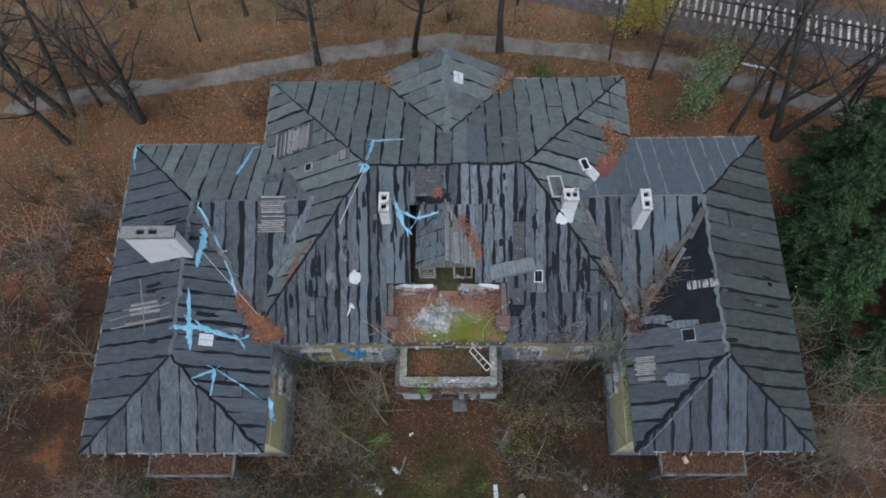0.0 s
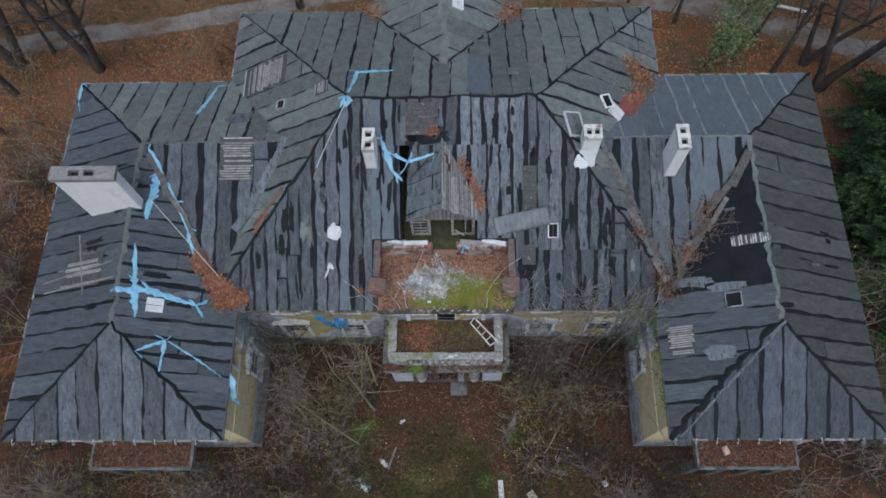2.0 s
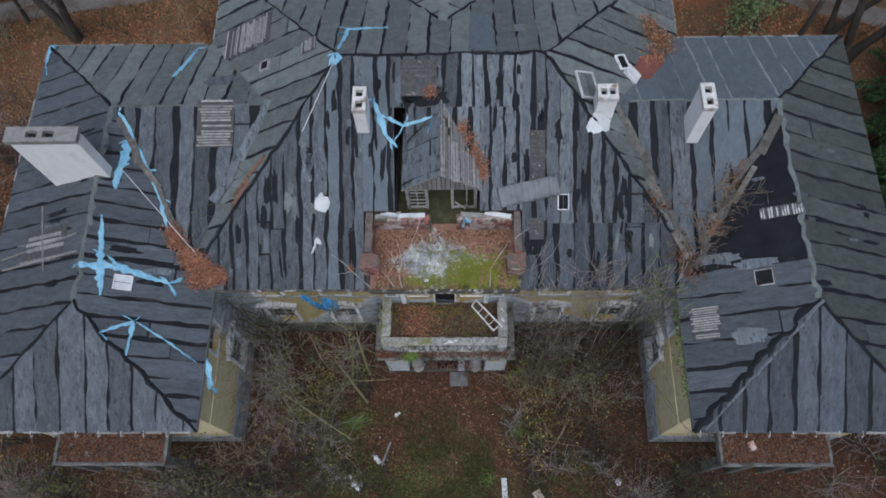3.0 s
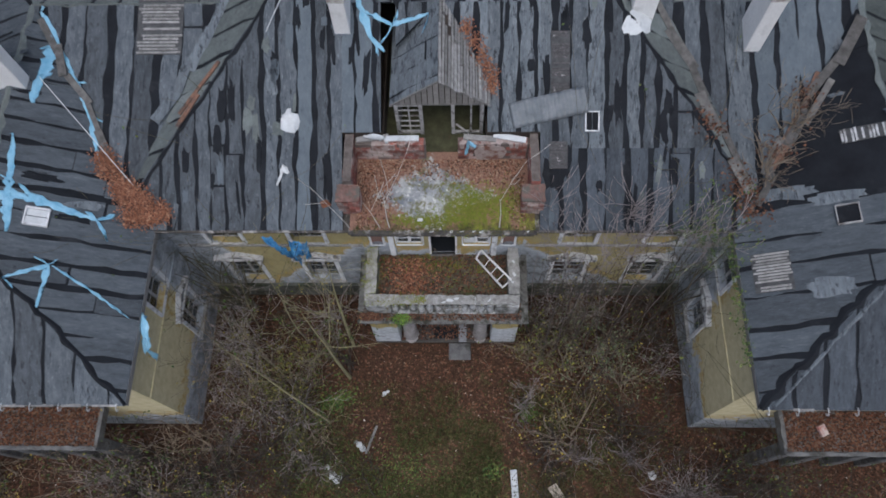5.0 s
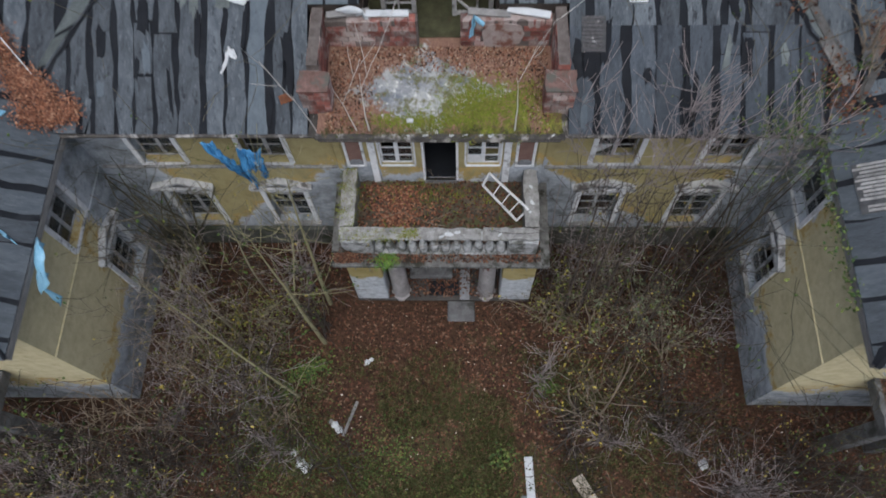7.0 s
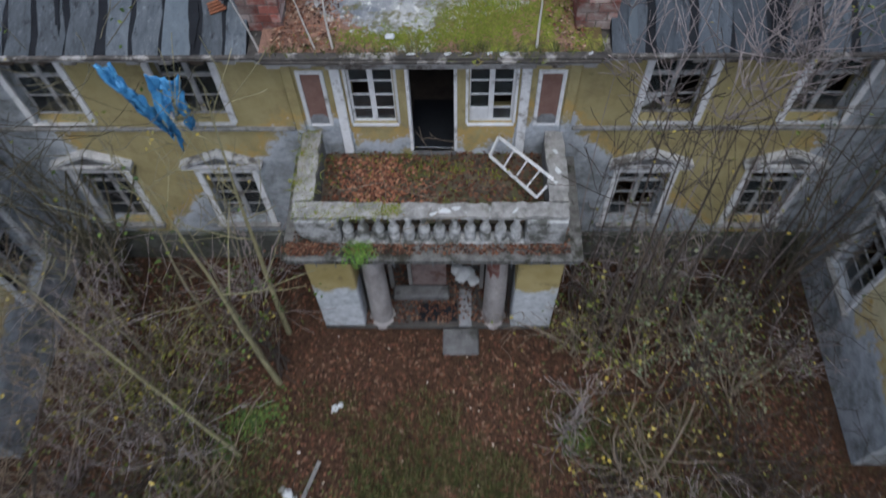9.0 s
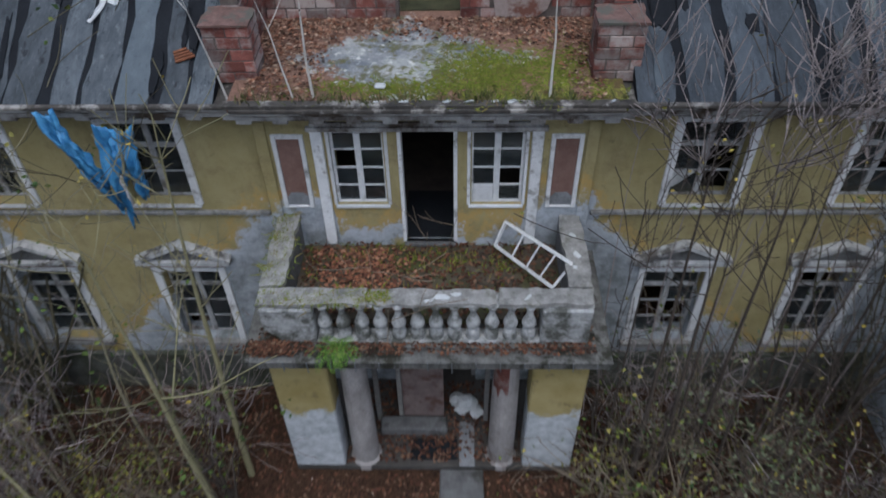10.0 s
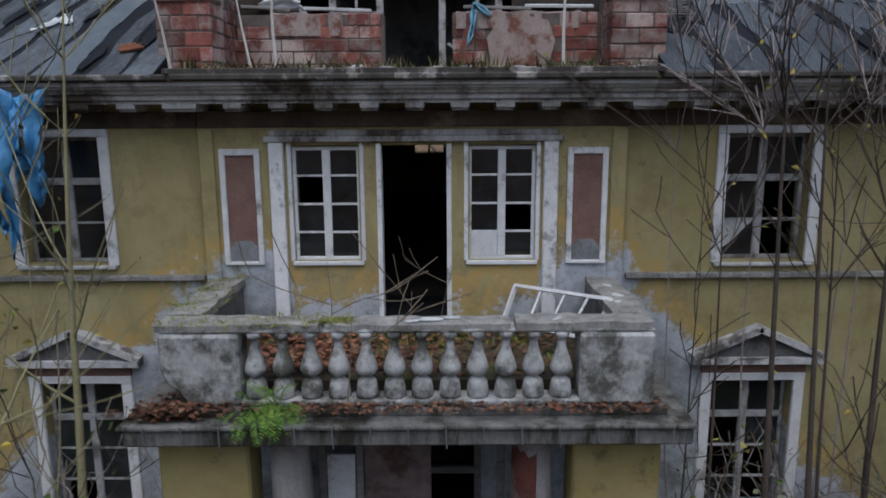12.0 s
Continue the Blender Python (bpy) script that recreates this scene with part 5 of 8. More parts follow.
def conifer(seed, at, height, spread):
    """Drooping branches in loose whorls, each feathered with narrow sprays."""
    rnd = random.Random(seed)
    st = Strands()
    st.tube([Vector((0, 0, -0.1)), Vector((0, 0, height * 0.5)), Vector((0, 0, height))], [0.22, 0.13, 0.02], 8)
    stem = len(st.f)
    n = int(height * 11)
    for k in range(n):
        z = height * (0.06 + 0.93 * k / n)
        reach = spread * (1 - z / height) ** 0.8 * rnd.uniform(0.55, 1.18) + 0.15
        a = rnd.uniform(0, 6.3)
        d = Vector((math.cos(a), math.sin(a), rnd.uniform(-0.1, 0.3)))
        o = Vector((0, 0, z))
        def along(t):
            return o + d * reach * t + Vector((0, 0, 0.2 * t - 0.45 * t * t)) * min(reach, 2)
        st.tube([o, along(0.5), along(1.0)], [0.03, 0.02, 0.006], 3)
        side = Vector((-d.y, d.x, 0)).normalized()
        for q in range(int(30 + reach * 62)):
            t = rnd.uniform(0.1, 1.0) ** 0.8
            sg = rnd.choice((-1, 1))
            w = d.normalized() * rnd.uniform(0.5, 1.0) + side * sg * rnd.uniform(0.25, 1.0) + Vector((0, 0, rnd.uniform(-0.35, 0.3)))
            w = w.normalized()
            L = rnd.uniform(0.16, 0.36) * (1.2 - 0.4 * t)
            p = along(t) + side * sg * rnd.uniform(0, 0.42) * min(1, reach) * (1.1 - 0.7 * t) + Vector((0, 0, rnd.gauss(0, 0.05)))
            e = w.cross(Vector((rnd.gauss(0, 0.4), rnd.gauss(0, 0.4), 1))).normalized() * L * 0.17
            m = len(st.lv)
            st.lv += [p, p + w * L * 0.45 + e, p + w * L + Vector((0, 0, -0.05)), p + w * L * 0.45 - e]
            st.lf.append((m, m + 1, m + 2, m + 3))
    return plant("conifer", st, bark, needle, at, "dense dark green conifer beside the house", "tree", "conifers", "trunk", "foliage", "", stem)


for i, (x, y, h) in enumerate(((20.3, -4.6, 8.5), (21.0, -6.6, 8.0), (21.8, -2.6, 9.0), (20.9, 0.6, 7.5), (22.6, -5.0, 9.0), (-21.4, -8.6, 6.0))):
    bare_tree(170 + i, (x, y, 0), h, 0.07, wood=twig, label="slim bare tree with pale twigs beside the wing", group="wing saplings", lean=0.12)
c0 = conifer(1, (23.7, 3.9, 0), 11, 3.5)
c1 = conifer(2, (24.9, 9.3, 0), 12.5, 3.6)
for src, x, y, a, k in ((c0, 27.3, 13.6, 80, 1.05), (c1, 28.6, 7.0, 150, 1.0), (c0, 29.3, 1.5, 200, 1.0), (c1, 30.5, 12.0, 260, 1.05), (c0, 23.0, 6.9, 300, 0.8), (c0, 25.2, -0.8, 130, 0.8), (c0, 32.5, 5.0, 20, 1.1)):
    t = copy_thing(src, pose(x, y, 0, 0, 0, a))
    t.scale = (k, k, k)


def shrub(seed, height, stems, leaves=0, leafy=None, wood=None, label="tangled leafless shrub in the courtyard", spread=0.5):
    rnd = random.Random(seed)
    st, tips = Strands(), []
    for k in range(stems):
        a = rnd.uniform(0, 6.3)
        d = Vector((math.cos(a) * spread * rnd.random(), math.sin(a) * spread * rnd.random(), 1)).normalized()
        p = Vector((rnd.gauss(0, 0.22), rnd.gauss(0, 0.22), -0.05))
        grow(st, rnd, p, d, height * rnd.uniform(0.5, 0.85), rnd.uniform(0.022, 0.048), 2, 0.13, 0.02, (2, 5), 0.52, 5, tips, 0.5)
    for k in range(leaves):
        st.leaf(rnd.choice(tips) + Vector((rnd.gauss(0, 0.1), rnd.gauss(0, 0.1), rnd.gauss(0, 0.1))), rnd.uniform(0.07, 0.14), rnd)
    return plant("shrub", st, wood or twig, leafy or leaf_yellow, (0, 0, 0), label, "shrub", "courtyard shrubs", "thicket", "foliage")


def sapling(seed, at, height, r, leaves=0, leafy=None, lean=(0.0, 0.0), wood=None, twigs=2.6, low=3, wander=0.035):
    rnd = random.Random(seed)
    st, tips = Strands(), []
    p, pts, radii = Vector((0, 0, -0.1)), [Vector((0, 0, -0.1))], [r]
    d = Vector((lean[0], lean[1], 1)).normalized()
    n = 12
    for i in range(n):
        d = (d + Vector((rnd.gauss(0, wander), rnd.gauss(0, wander), 0.03 if wander > 0.02 else 0.0))).normalized()
        p = p + d * height / n
        pts.append(p.copy())
        radii.append(max(r * (1 - 0.9 * (i + 1) / n), 0.005))
    st.tube(pts, radii, 7)
    stem = len(st.f)
    for k in range(int(height * twigs)):
        i = rnd.randint(low, n)
        a = rnd.uniform(0, 6.3)
        nd = Vector((math.cos(a), math.sin(a), rnd.uniform(0.5, 1.3))).normalized()
        reach = rnd.uniform(1.2, 3.0) if r > 0.055 and i < 9 else rnd.uniform(0.6, 1.7)
        grow(st, rnd, pts[i], nd, reach, max(radii[i] * 0.45, 0.007), 1, 0.07, 0.06, (2, 3), 0.6, 4, tips, 0.42)
    for k in range(leaves):
        st.leaf(rnd.choice(tips) + Vector((rnd.gauss(0, 0.08), rnd.gauss(0, 0.08), rnd.gauss(0, 0.08))), rnd.uniform(0.05, 0.1), rnd)
    return plant("sapling", st, wood or stem_green, leafy or leaf_yellow, at, "thin leafless sapling growing in the courtyard", "tree", "courtyard saplings", "trunk", "leaves", "", stem)


SAPLINGS = [(-4.6, -3.0, 7.5, 0.035, 0.02), (-6.0, -2.2, 7.8, 0.04, 0.0), (-7.0, -3.6, 6.5, 0.035, -0.04), (-5.3, -1.4, 7.0, 0.028, 0.05), (-8.2, -1.6, 7.6, 0.035, 0.05),
            (6.4, -2.7, 8.8, 0.045, 0.02), (7.0, -1.5, 9.0, 0.04, -0.03), (7.7, -2.6, 8.4, 0.045, 0.03), (8.4, -1.3, 9.2, 0.04, 0.0), (6.0, -4.2, 6.5, 0.03, -0.05), (8.8, -3.2, 7.0, 0.035, -0.04), (3.2, -1.6, 7.2, 0.022, 0.05), (9.3, -0.9, 9.6, 0.045, 0.02)]
for i, (x, y, h, r, l) in enumerate(SAPLINGS):
    sapling(300 + i, (x, y, 0), h, r, 18 if i % 3 == 0 else 6, leaf_yellow if i % 2 else leaf_green, (l, 0.01 * (i % 5 - 2)), twig_dark if x > 0 else stem_green, 1.5)
pale_stem = surface("pale_olive_bark", (0.25, 0.235, 0.13), (0.37, 0.345, 0.2), (0.15, 0.14, 0.09), 3, 25, 0.9)
for i, (x, y, h, r, l) in enumerate(((-4.04, -3.83, 8.4, 0.085, (-0.06, 0.02)), (-3.96, -2.43, 9.3, 0.078, (0.0, 0.056)), (-4.73, -5.71, 8.6, 0.05, (-0.3, 0.16)))):
    b = sapling(360 + i, (x, y, 0), h, r, 14, leaf_yellow, l, pale_stem, 1.0, 6, 0.014)
    tagged(b, "tall young tree with a pale olive stem in the courtyard")
for i, (x, y, h, r, l) in enumerate(((4.12, -2.82, 9.4, 0.06, (-0.02, 0.05)), (4.61, -2.78, 9.2, 0.055, (-0.025, 0.045)), (5.33, -2.61, 9.0, 0.062, (-0.025, 0.045)), (3.53, -2.48, 8.4, 0.03, (0.0, 0.094)), (4.95, -2.3, 8.8, 0.035, (0.0, 0.05)), (5.7, -2.9, 8.6, 0.04, (-0.03, 0.05)))):
    b = sapling(460 + i, (x, y, 0), h, r, 8, leaf_yellow, l, twig_dark, 0.9, 8, 0.008)
    tagged(b, "slender upright young tree with dark bark before the facade")
for i, (x, y, h, r, l) in enumerate(((-7.6, -4.6, 6.6, 0.05, (-0.3, 0.5)), (-8.6, -4.0, 5.6, 0.035, (0.5, -0.5)), (-6.2, -4.4, 5.4, 0.04, (-0.7, 0.6)), (-7.0, -6.2, 6.0, 0.035, (-0.6, 0.7)), (-8.9, -6.6, 5.2, 0.03, (0.5, 0.6)), (5.6, -4.6, 5.4, 0.035, (0.5, 0.6)), (7.2, -5.2, 5.2, 0.03, (-0.6, 0.5)), (6.4, -3.4, 6.4, 0.04, (0.5, 0.3)), (4.2, -4.0, 5.0, 0.03, (0.8, -0.4)))):
    b = sapling(380 + i, (x, y, 0), h, r, 10, leaf_yellow, l, twig if x < 0 else twig_dark, 2.0, 5)
    tagged(b, "young stem leaning low across the courtyard")
for i in range(8):
    x = 3.7 + i * 0.7
    b = sapling(340 + i, (x, -0.75 - 0.35 * (i % 3), 0), 8.9 + 0.35 * (i % 4), 0.022, 420 if i > 5 else 0, leaf_green, (0.01 * (i % 3 - 1), 0.0), twig_grey, 2.2, 10)
    tagged(b, "tall pale leafless sapling against the facade")
kinds = [shrub(400, 4.2, 6, 160, spread=0.9), shrub(401, 3.4, 9, 0, wood=twig_grey, spread=1.0), shrub(402, 4.4, 7, 260, leaf_green, twig_dark, spread=0.8), shrub(403, 3.0, 8, 150, leaf_green, twig_dark), shrub(404, 5.2, 6, 30, wood=twig_dark, spread=0.9)]
spots = []
rs = random.Random(77)
while len(spots) < 5:
    side = rs.choice((-1, 1))
    x, y = side * rs.uniform(2.9, 9.6), rs.uniform(-7.6, -0.9)
    if abs(x) < 3.6 and y > -3.2 or abs(x) < 4.4 - (y + 4) * 0.25 and y < -4:
        continue
    if abs(x) > 8.2 and y < -5.4:
        continue
    spots.append((x, y))
for i in range(30):
    spots.append((rs.choice((-1, -1, 1)) * rs.uniform(8.6, 21.0), rs.uniform(-11.5, -7.9)))
for i in range(18):
    spots.append((rs.uniform(-15.5, -8.4), rs.uniform(-9.4, -6.9)) if i % 3 else (rs.uniform(8.8, 13.0), rs.uniform(-9.0, -7.2)))
for i in range(26):
    spots.append((-rs.uniform(20.3, 30), rs.uniform(-9, 15)))
for i in range(34):
    spots.append((rs.uniform(-36, 34), rs.uniform(27.5, 36)))
for i in range(12):
    spots.append((rs.uniform(-19, 19), rs.uniform(18.6, 22.0)))
for i in range(14):
    spots.append((rs.uniform(19.9, 23), rs.uniform(-8, 2)))
for k, (x, y) in enumerate(spots):
    if k < 5:
        kinds[k].matrix_basis = pose(x, y, 0, 0, 0, rs.uniform(0, 360))
    else:
        sc = rs.uniform(0.7, 1.15)
        t = copy_thing(kinds[(3, 4, 2, 4, 1)[k % 5] if x > 0 else k % 5], pose(x, y, 0, 0, 0, rs.uniform(0, 360)))
        t.scale = (sc, sc, sc * rs.uniform(0.8, 1.1))
        t["group"], t["label"] = "woodland shrubs", "leafless shrub in the leaf litter beside the house"

low_kinds = [shrub(460, 2.0, 7, 8, wood=twig_dark, label="low brown brushwood in the leaf litter", spread=1.5), shrub(461, 1.6, 8, 14, leaf_olive, twig_grey, "low pale brushwood in the leaf litter", 1.6), shrub(462, 2.3, 6, 0, wood=twig_dark, label="low dark brushwood in the leaf litter", spread=1.4)]
rl = random.Random(41)
for k in range(20):
    while True:
        x, y = rl.uniform(-9.4, 9.4), rl.uniform(-12.2, -4.8)
        if abs(x) > 3.4 or rl.random() < 0.25:
            break
    m = pose(x, y, 0, 0, 0, rl.uniform(0, 360))
    if k < 3:
        low_kinds[k].matrix_basis = m
    else:
        copy_thing(low_kinds[k % 3], m)
def bramble(seed, canes, reach, wood, label, leaves=0, leafy=None, r=0.017):
    """Long arching canes with short side shoots."""
    rnd = random.Random(seed)
    st = Strands()
    for k in range(canes):
        a = rnd.uniform(0, 6.3)
        p = Vector((rnd.gauss(0, 0.45), rnd.gauss(0, 0.45), -0.03))
        d = Vector((math.cos(a) * rnd.uniform(0.15, 0.9), math.sin(a) * rnd.uniform(0.15, 0.9), 1)).normalized()
        L = reach * rnd.uniform(0.55, 1.15)
        n = 9
        sag = rnd.uniform(0.0, 0.2)
        rr = r * rnd.uniform(0.6, 1.3)
        pts = [p]
        for i in range(n):
            d = (d + Vector((rnd.gauss(0, 0.08), rnd.gauss(0, 0.08), -sag * (i / n) * 1.6))).normalized()
            q = pts[-1] + d * L / n
            pts.append(Vector((q.x, q.y, max(q.z, 0.05))))
        st.tube(pts, [max(rr * (1 - 0.65 * i / n), 0.006) for i in range(n + 1)], 3)
        for q in range(rnd.randint(3, 6)):
            i = rnd.randint(2, n)
            e = (d * 0.4 + Vector((rnd.gauss(0, 1), rnd.gauss(0, 1), rnd.gauss(0.5, 0.6)))).normalized()
            l = rnd.uniform(0.35, 1.1)
            m = pts[i] + e * l * 0.5 + Vector((rnd.gauss(0, 0.04), rnd.gauss(0, 0.04), 0))
            st.tube([pts[i], m, m + (e + Vector((rnd.gauss(0, 0.3), rnd.gauss(0, 0.3), -0.1))).normalized() * l * 0.5], [0.009, 0.007, 0.004], 3)
            if leaves and rnd.random() < leaves:
                for w in range(rnd.randint(2, 5)):
                    st.leaf(m + Vector((rnd.gauss(0, 0.12), rnd.gauss(0, 0.12), rnd.gauss(0, 0.1))), rnd.uniform(0.05, 0.11), rnd)
    return plant("bramble", st, wood, leafy or leaf_green, (0, 0, 0), label, "shrub", "courtyard brambles", "tangle", "foliage")


leaf_lime = island_mat("lime_yellow_leaves", [(0.2, 0.23, 0.045), (0.29, 0.29, 0.065), (0.13, 0.17, 0.035), (0.34, 0.3, 0.09)])
for i, (x, y, h, n) in enumerate(((-5.4, -3.3, 1.9, 110), (-4.9, -2.5, 1.7, 70), (-5.9, -4.3, 1.6, 50), (4.6, -3.3, 2.4, 110), (3.5, -2.6, 1.8, 80), (5.5, -3.9, 2.0, 70), (4.75, -2.4, 3.3, 50), (6.6, -2.9, 2.6, 50), (-6.6, -5.4, 1.5, 40))):
    b = shrub(430 + i, h, 5, n, leaf_lime, twig, "low shoot with lime-yellow leaves in the courtyard", 0.9)
    b.matrix_basis = pose(x, y, 0, 0, 0, 40 * i)
leaf_sage = island_mat("sage_green_leaves", [(0.13, 0.16, 0.09), (0.19, 0.22, 0.13), (0.09, 0.11, 0.06), (0.25, 0.27, 0.17)])
leaf_moss = island_mat("mossy_yellow_leaves", [(0.12, 0.13, 0.035), (0.18, 0.18, 0.05), (0.08, 0.09, 0.026), (0.26, 0.22, 0.06)])
for i, (x, y, h, n, m) in enumerate(((-6.85, -3.9, 2.6, 520, leaf_moss), (-7.3, -3.3, 2.3, 260, leaf_moss), (-6.1, -4.4, 2.0, 240, leaf_moss), (-5.7, -6.4, 1.5, 150, leaf_moss), (6.4, -2.2, 3.2, 420, leaf_sage), (7.4, -4.2, 2.2, 300, leaf_sage), (5.6, -1.6, 2.8, 220, leaf_sage), (4.0, -2.9, 1.9, 160, leaf_moss))):
    b = shrub(480 + i, h, 7, n, m, twig, "bushy courtyard shrub with mossy yellow-green leaves" if m is leaf_moss else "courtyard shrub with small sage-green leaves", 1.0)
    b.matrix_basis = pose(x, y, 0, 0, 0, 70 * i)
shoot_leaf = island_mat("small_green_leaves", [(0.09, 0.12, 0.03), (0.14, 0.165, 0.045), (0.06, 0.08, 0.022), (0.2, 0.21, 0.07)])
cane_grey = surface("pale_lilac_cane", (0.3, 0.265, 0.27), (0.52, 0.47, 0.475), None, 2, 20, 0.95)
cane_tan = surface("tan_cane", (0.24, 0.19, 0.135), (0.42, 0.345, 0.26), None, 2, 20, 0.95)
brambles = {
    "brown": bramble(470, 10, 3.4, cane_tan, "tangled brown bramble canes in the courtyard"),
    "lilac": bramble(471, 17, 3.2, cane_grey, "dense pale grey-lilac tangle of bare canes"),
    "dark": bramble(472, 13, 2.7, twig_dark, "dark tangled canes with a few green leaves", 0.35, shoot_leaf),
    "olive": bramble(473, 9, 2.8, stem_green, "olive-green bramble with small green leaves", 0.6, shoot_leaf),
    "low": bramble(474, 14, 2.0, twig_dark, "low brown tangle in the leaf litter"),
}
def road_y(x):
    k = [(-60, 15.0), (-35, 20.4), (-22.8, 22.2), (-18, 22.85), (-13.2, 24.1), (-8.7, 25.0), (0.2, 26.2), (9.1, 25.0), (17, 23.9), (21.8, 21.7), (26.6, 20.2), (30, 19.3), (60, 11)]
    for (a, b), (c, d) in zip(k, k[1:]):
        if x <= c:
            return b + (d - b) * (x - a) / (c - a)
    return k[-1][1]


BRAMBLES = [("lilac", -9.0, -1.2, 1.15), ("lilac", -8.7, -2.1, 1.1), ("lilac", -9.2, -3.2, 1.0), ("lilac", -8.3, -3.0, 0.9), ("dark", -7.2, -1.6, 1.0), ("olive", -6.9, -2.7, 1.0), 
            ("lilac", -9.3, -5.0, 0.8), ("brown", -9.6, -6.4, 1.2), ("brown", -11.2, -7.2, 1.1), ("lilac", -12.6, -7.9, 0.9), ("brown", -8.3, -7.0, 1.0), ("low", -10.2, -8.3, 1.3), ("brown", -14.4, -8.1, 1.0), ("low", -8.6, -9.0, 1.3), ("low", -6.4, -8.2, 1.1),
            ("lilac", 3.9, -0.9, 1.0), ("lilac", 5.0, -0.8, 1.05), ("lilac", 6.2, -0.9, 1.0), ("dark", 6.6, -1.3, 1.2), ("dark", 7.6, -1.5, 1.2), ("dark", 8.3, -2.0, 1.2), ("lilac", 8.8, -3.1, 0.85), ("dark", 9.0, -1.0, 1.1), ("olive", 3.6, -2.7, 0.8), 
            ("low", 7.6, -6.8, 1.3), ("dark", 9.0, -7.0, 0.9), ("low", 10.4, -8.2, 1.2), ("dark", 8.9, -4.1, 0.9), ("low", -4.8, -7.2, 1.0), ("lilac", -6.1, -5.4, 0.9), ("brown", -5.3, -6.4, 0.8), ("lilac", -7.2, -5.7, 0.9)]
rv = random.Random(53)
for k in range(9):
    BRAMBLES.append((rv.choice(("lilac", "brown", "lilac")), rv.uniform(20.4, 24.5), rv.uniform(-8, 1.5), rv.uniform(1.2, 1.7)))
for k in range(20):
    BRAMBLES.append((rv.choice(("brown", "low", "brown", "dark")), rv.uniform(-31, -20.6), rv.uniform(-9, 13), rv.uniform(1.1, 1.7)))
for k in range(26):
    x = rv.uniform(-34, 32)
    BRAMBLES.append((rv.choice(("brown", "low", "dark", "olive")), x, rv.choice((road_y(x) - rv.uniform(2.0, 5), road_y(x) + rv.uniform(2.0, 8))), rv.uniform(0.7, 1.5)))
used = set()
for kind, x, y, k in BRAMBLES:
    m = pose(x, y, 0, 0, 0, rv.uniform(0, 360))
    if kind in used:
        t = copy_thing(brambles[kind], m)
    else:
        t = brambles[kind]
        t.matrix_basis = m
        used.add(kind)
    t.scale = (k, k, k * 0.95)
vine_wood = surface("olive_vine", (0.07, 0.065, 0.04), (0.15, 0.135, 0.09), None, 2, 20, 0.95)
for i, (x, y, h) in enumerate(((-9.2, -0.75, 9.6), (-8.7, -0.6, 8.2), (9.2, -0.8, 9.4))):
    b = shrub(450 + i, h, 8, 120, leaf_green, vine_wood, "dense olive-brown climbing thicket in the house corner", 0.16)
    b.matrix_basis = pose(x, y, 0)

# ---------- leaf litter and grass ----------
def smooth_road(x):
    return sum(road_y(x + d) for d in (-3, -1.5, 0, 1.5, 3)) / 5


def scatter_leaves(name, count, place_at, size, material, seed, label, lift=0.03):
    rnd = random.Random(seed)
    st = Strands()
    for k in range(count):
        x, y, z = place_at(rnd)
        s = rnd.uniform(*size)
        a, tilt = rnd.uniform(0, 6.3), rnd.uniform(-0.5, 0.5)
        d = Vector((math.cos(a), math.sin(a), tilt * 0.6))
        e = Vector((-math.sin(a), math.cos(a), rnd.uniform(-0.5, 0.5)))
        p = Vector((x, y, z + lift * rnd.random()))
        n = len(st.lv)
        st.lv += [p - d * s * 0.5, p + e * s * 0.3, p + d * s * 0.5, p - e * s * 0.3]
        st.lf.append((n, n + 1, n + 2, n + 3))
    return tagged(obj(name, st.lv, st.lf, material), label, "leaves", kind="stuff")


def in_yard(rnd):
    while True:
        x, y = rnd.uniform(-21, 21), rnd.uniform(-13, -0.15)
        if not (abs(x) > 9.7 and y > -6.0) and not (abs(x) < 3 and y > -2.4):
            return x, y, ground_z(x, y) + 0.01


def round_house(rnd, y0, y1):
    while True:
        x, y = rnd.uniform(-38, 36), rnd.uniform(y0, y1)
        if not (-19.2 < x < 18.8 and -6 < y < 11.6) and not (abs(x) < 11 and -13 < y < 16.2) and abs(y - smooth_road(x)) > 0.9:
            return x, y, ground_z(x, y) + 0.01


scatter_leaves("yard_leaves", 60000, in_yard, (0.055, 0.13), leaf_brown, 5, "brown fallen leaves carpeting the courtyard")
scatter_leaves("woodland_leaves", 60000, lambda r: round_house(r, 7, 34), (0.09, 0.18), leaf_wood, 6, "orange-brown fallen leaves under the trees")
def north_litter(rnd):
    while True:
        x, y, z = round_house(rnd, -8, 23)
        if (x < -9 and y > 6 or x > 10 and y > 11) and noise.noise(Vector((x * 0.3, y * 0.3, 4.0))) > -0.15:
            return x, y, z


leaf_rust = island_mat("rust_red_leaves", [(0.24, 0.095, 0.04), (0.3, 0.125, 0.05), (0.17, 0.065, 0.03), (0.36, 0.19, 0.09), (0.12, 0.055, 0.03)])
scatter_leaves("rust_leaves", 26000, north_litter, (0.08, 0.17), leaf_rust, 9, "rust-red fallen leaves between the house and the track", 0.05)
leaf_bleached = island_mat("bleached_leaves", [(0.42, 0.36, 0.29), (0.3, 0.24, 0.18), (0.5, 0.46, 0.42), (0.24, 0.2, 0.14)])
scatter_leaves("bleached_leaves", 520, in_yard, (0.05, 0.11), leaf_bleached, 8, "scattered bleached pale leaves in the courtyard", 0.08)
scatter_leaves("side_leaves", 30000, lambda r: round_house(r, -14, 9), (0.07, 0.14), leaf_brown, 7, "dark brown fallen leaves beside the wings")


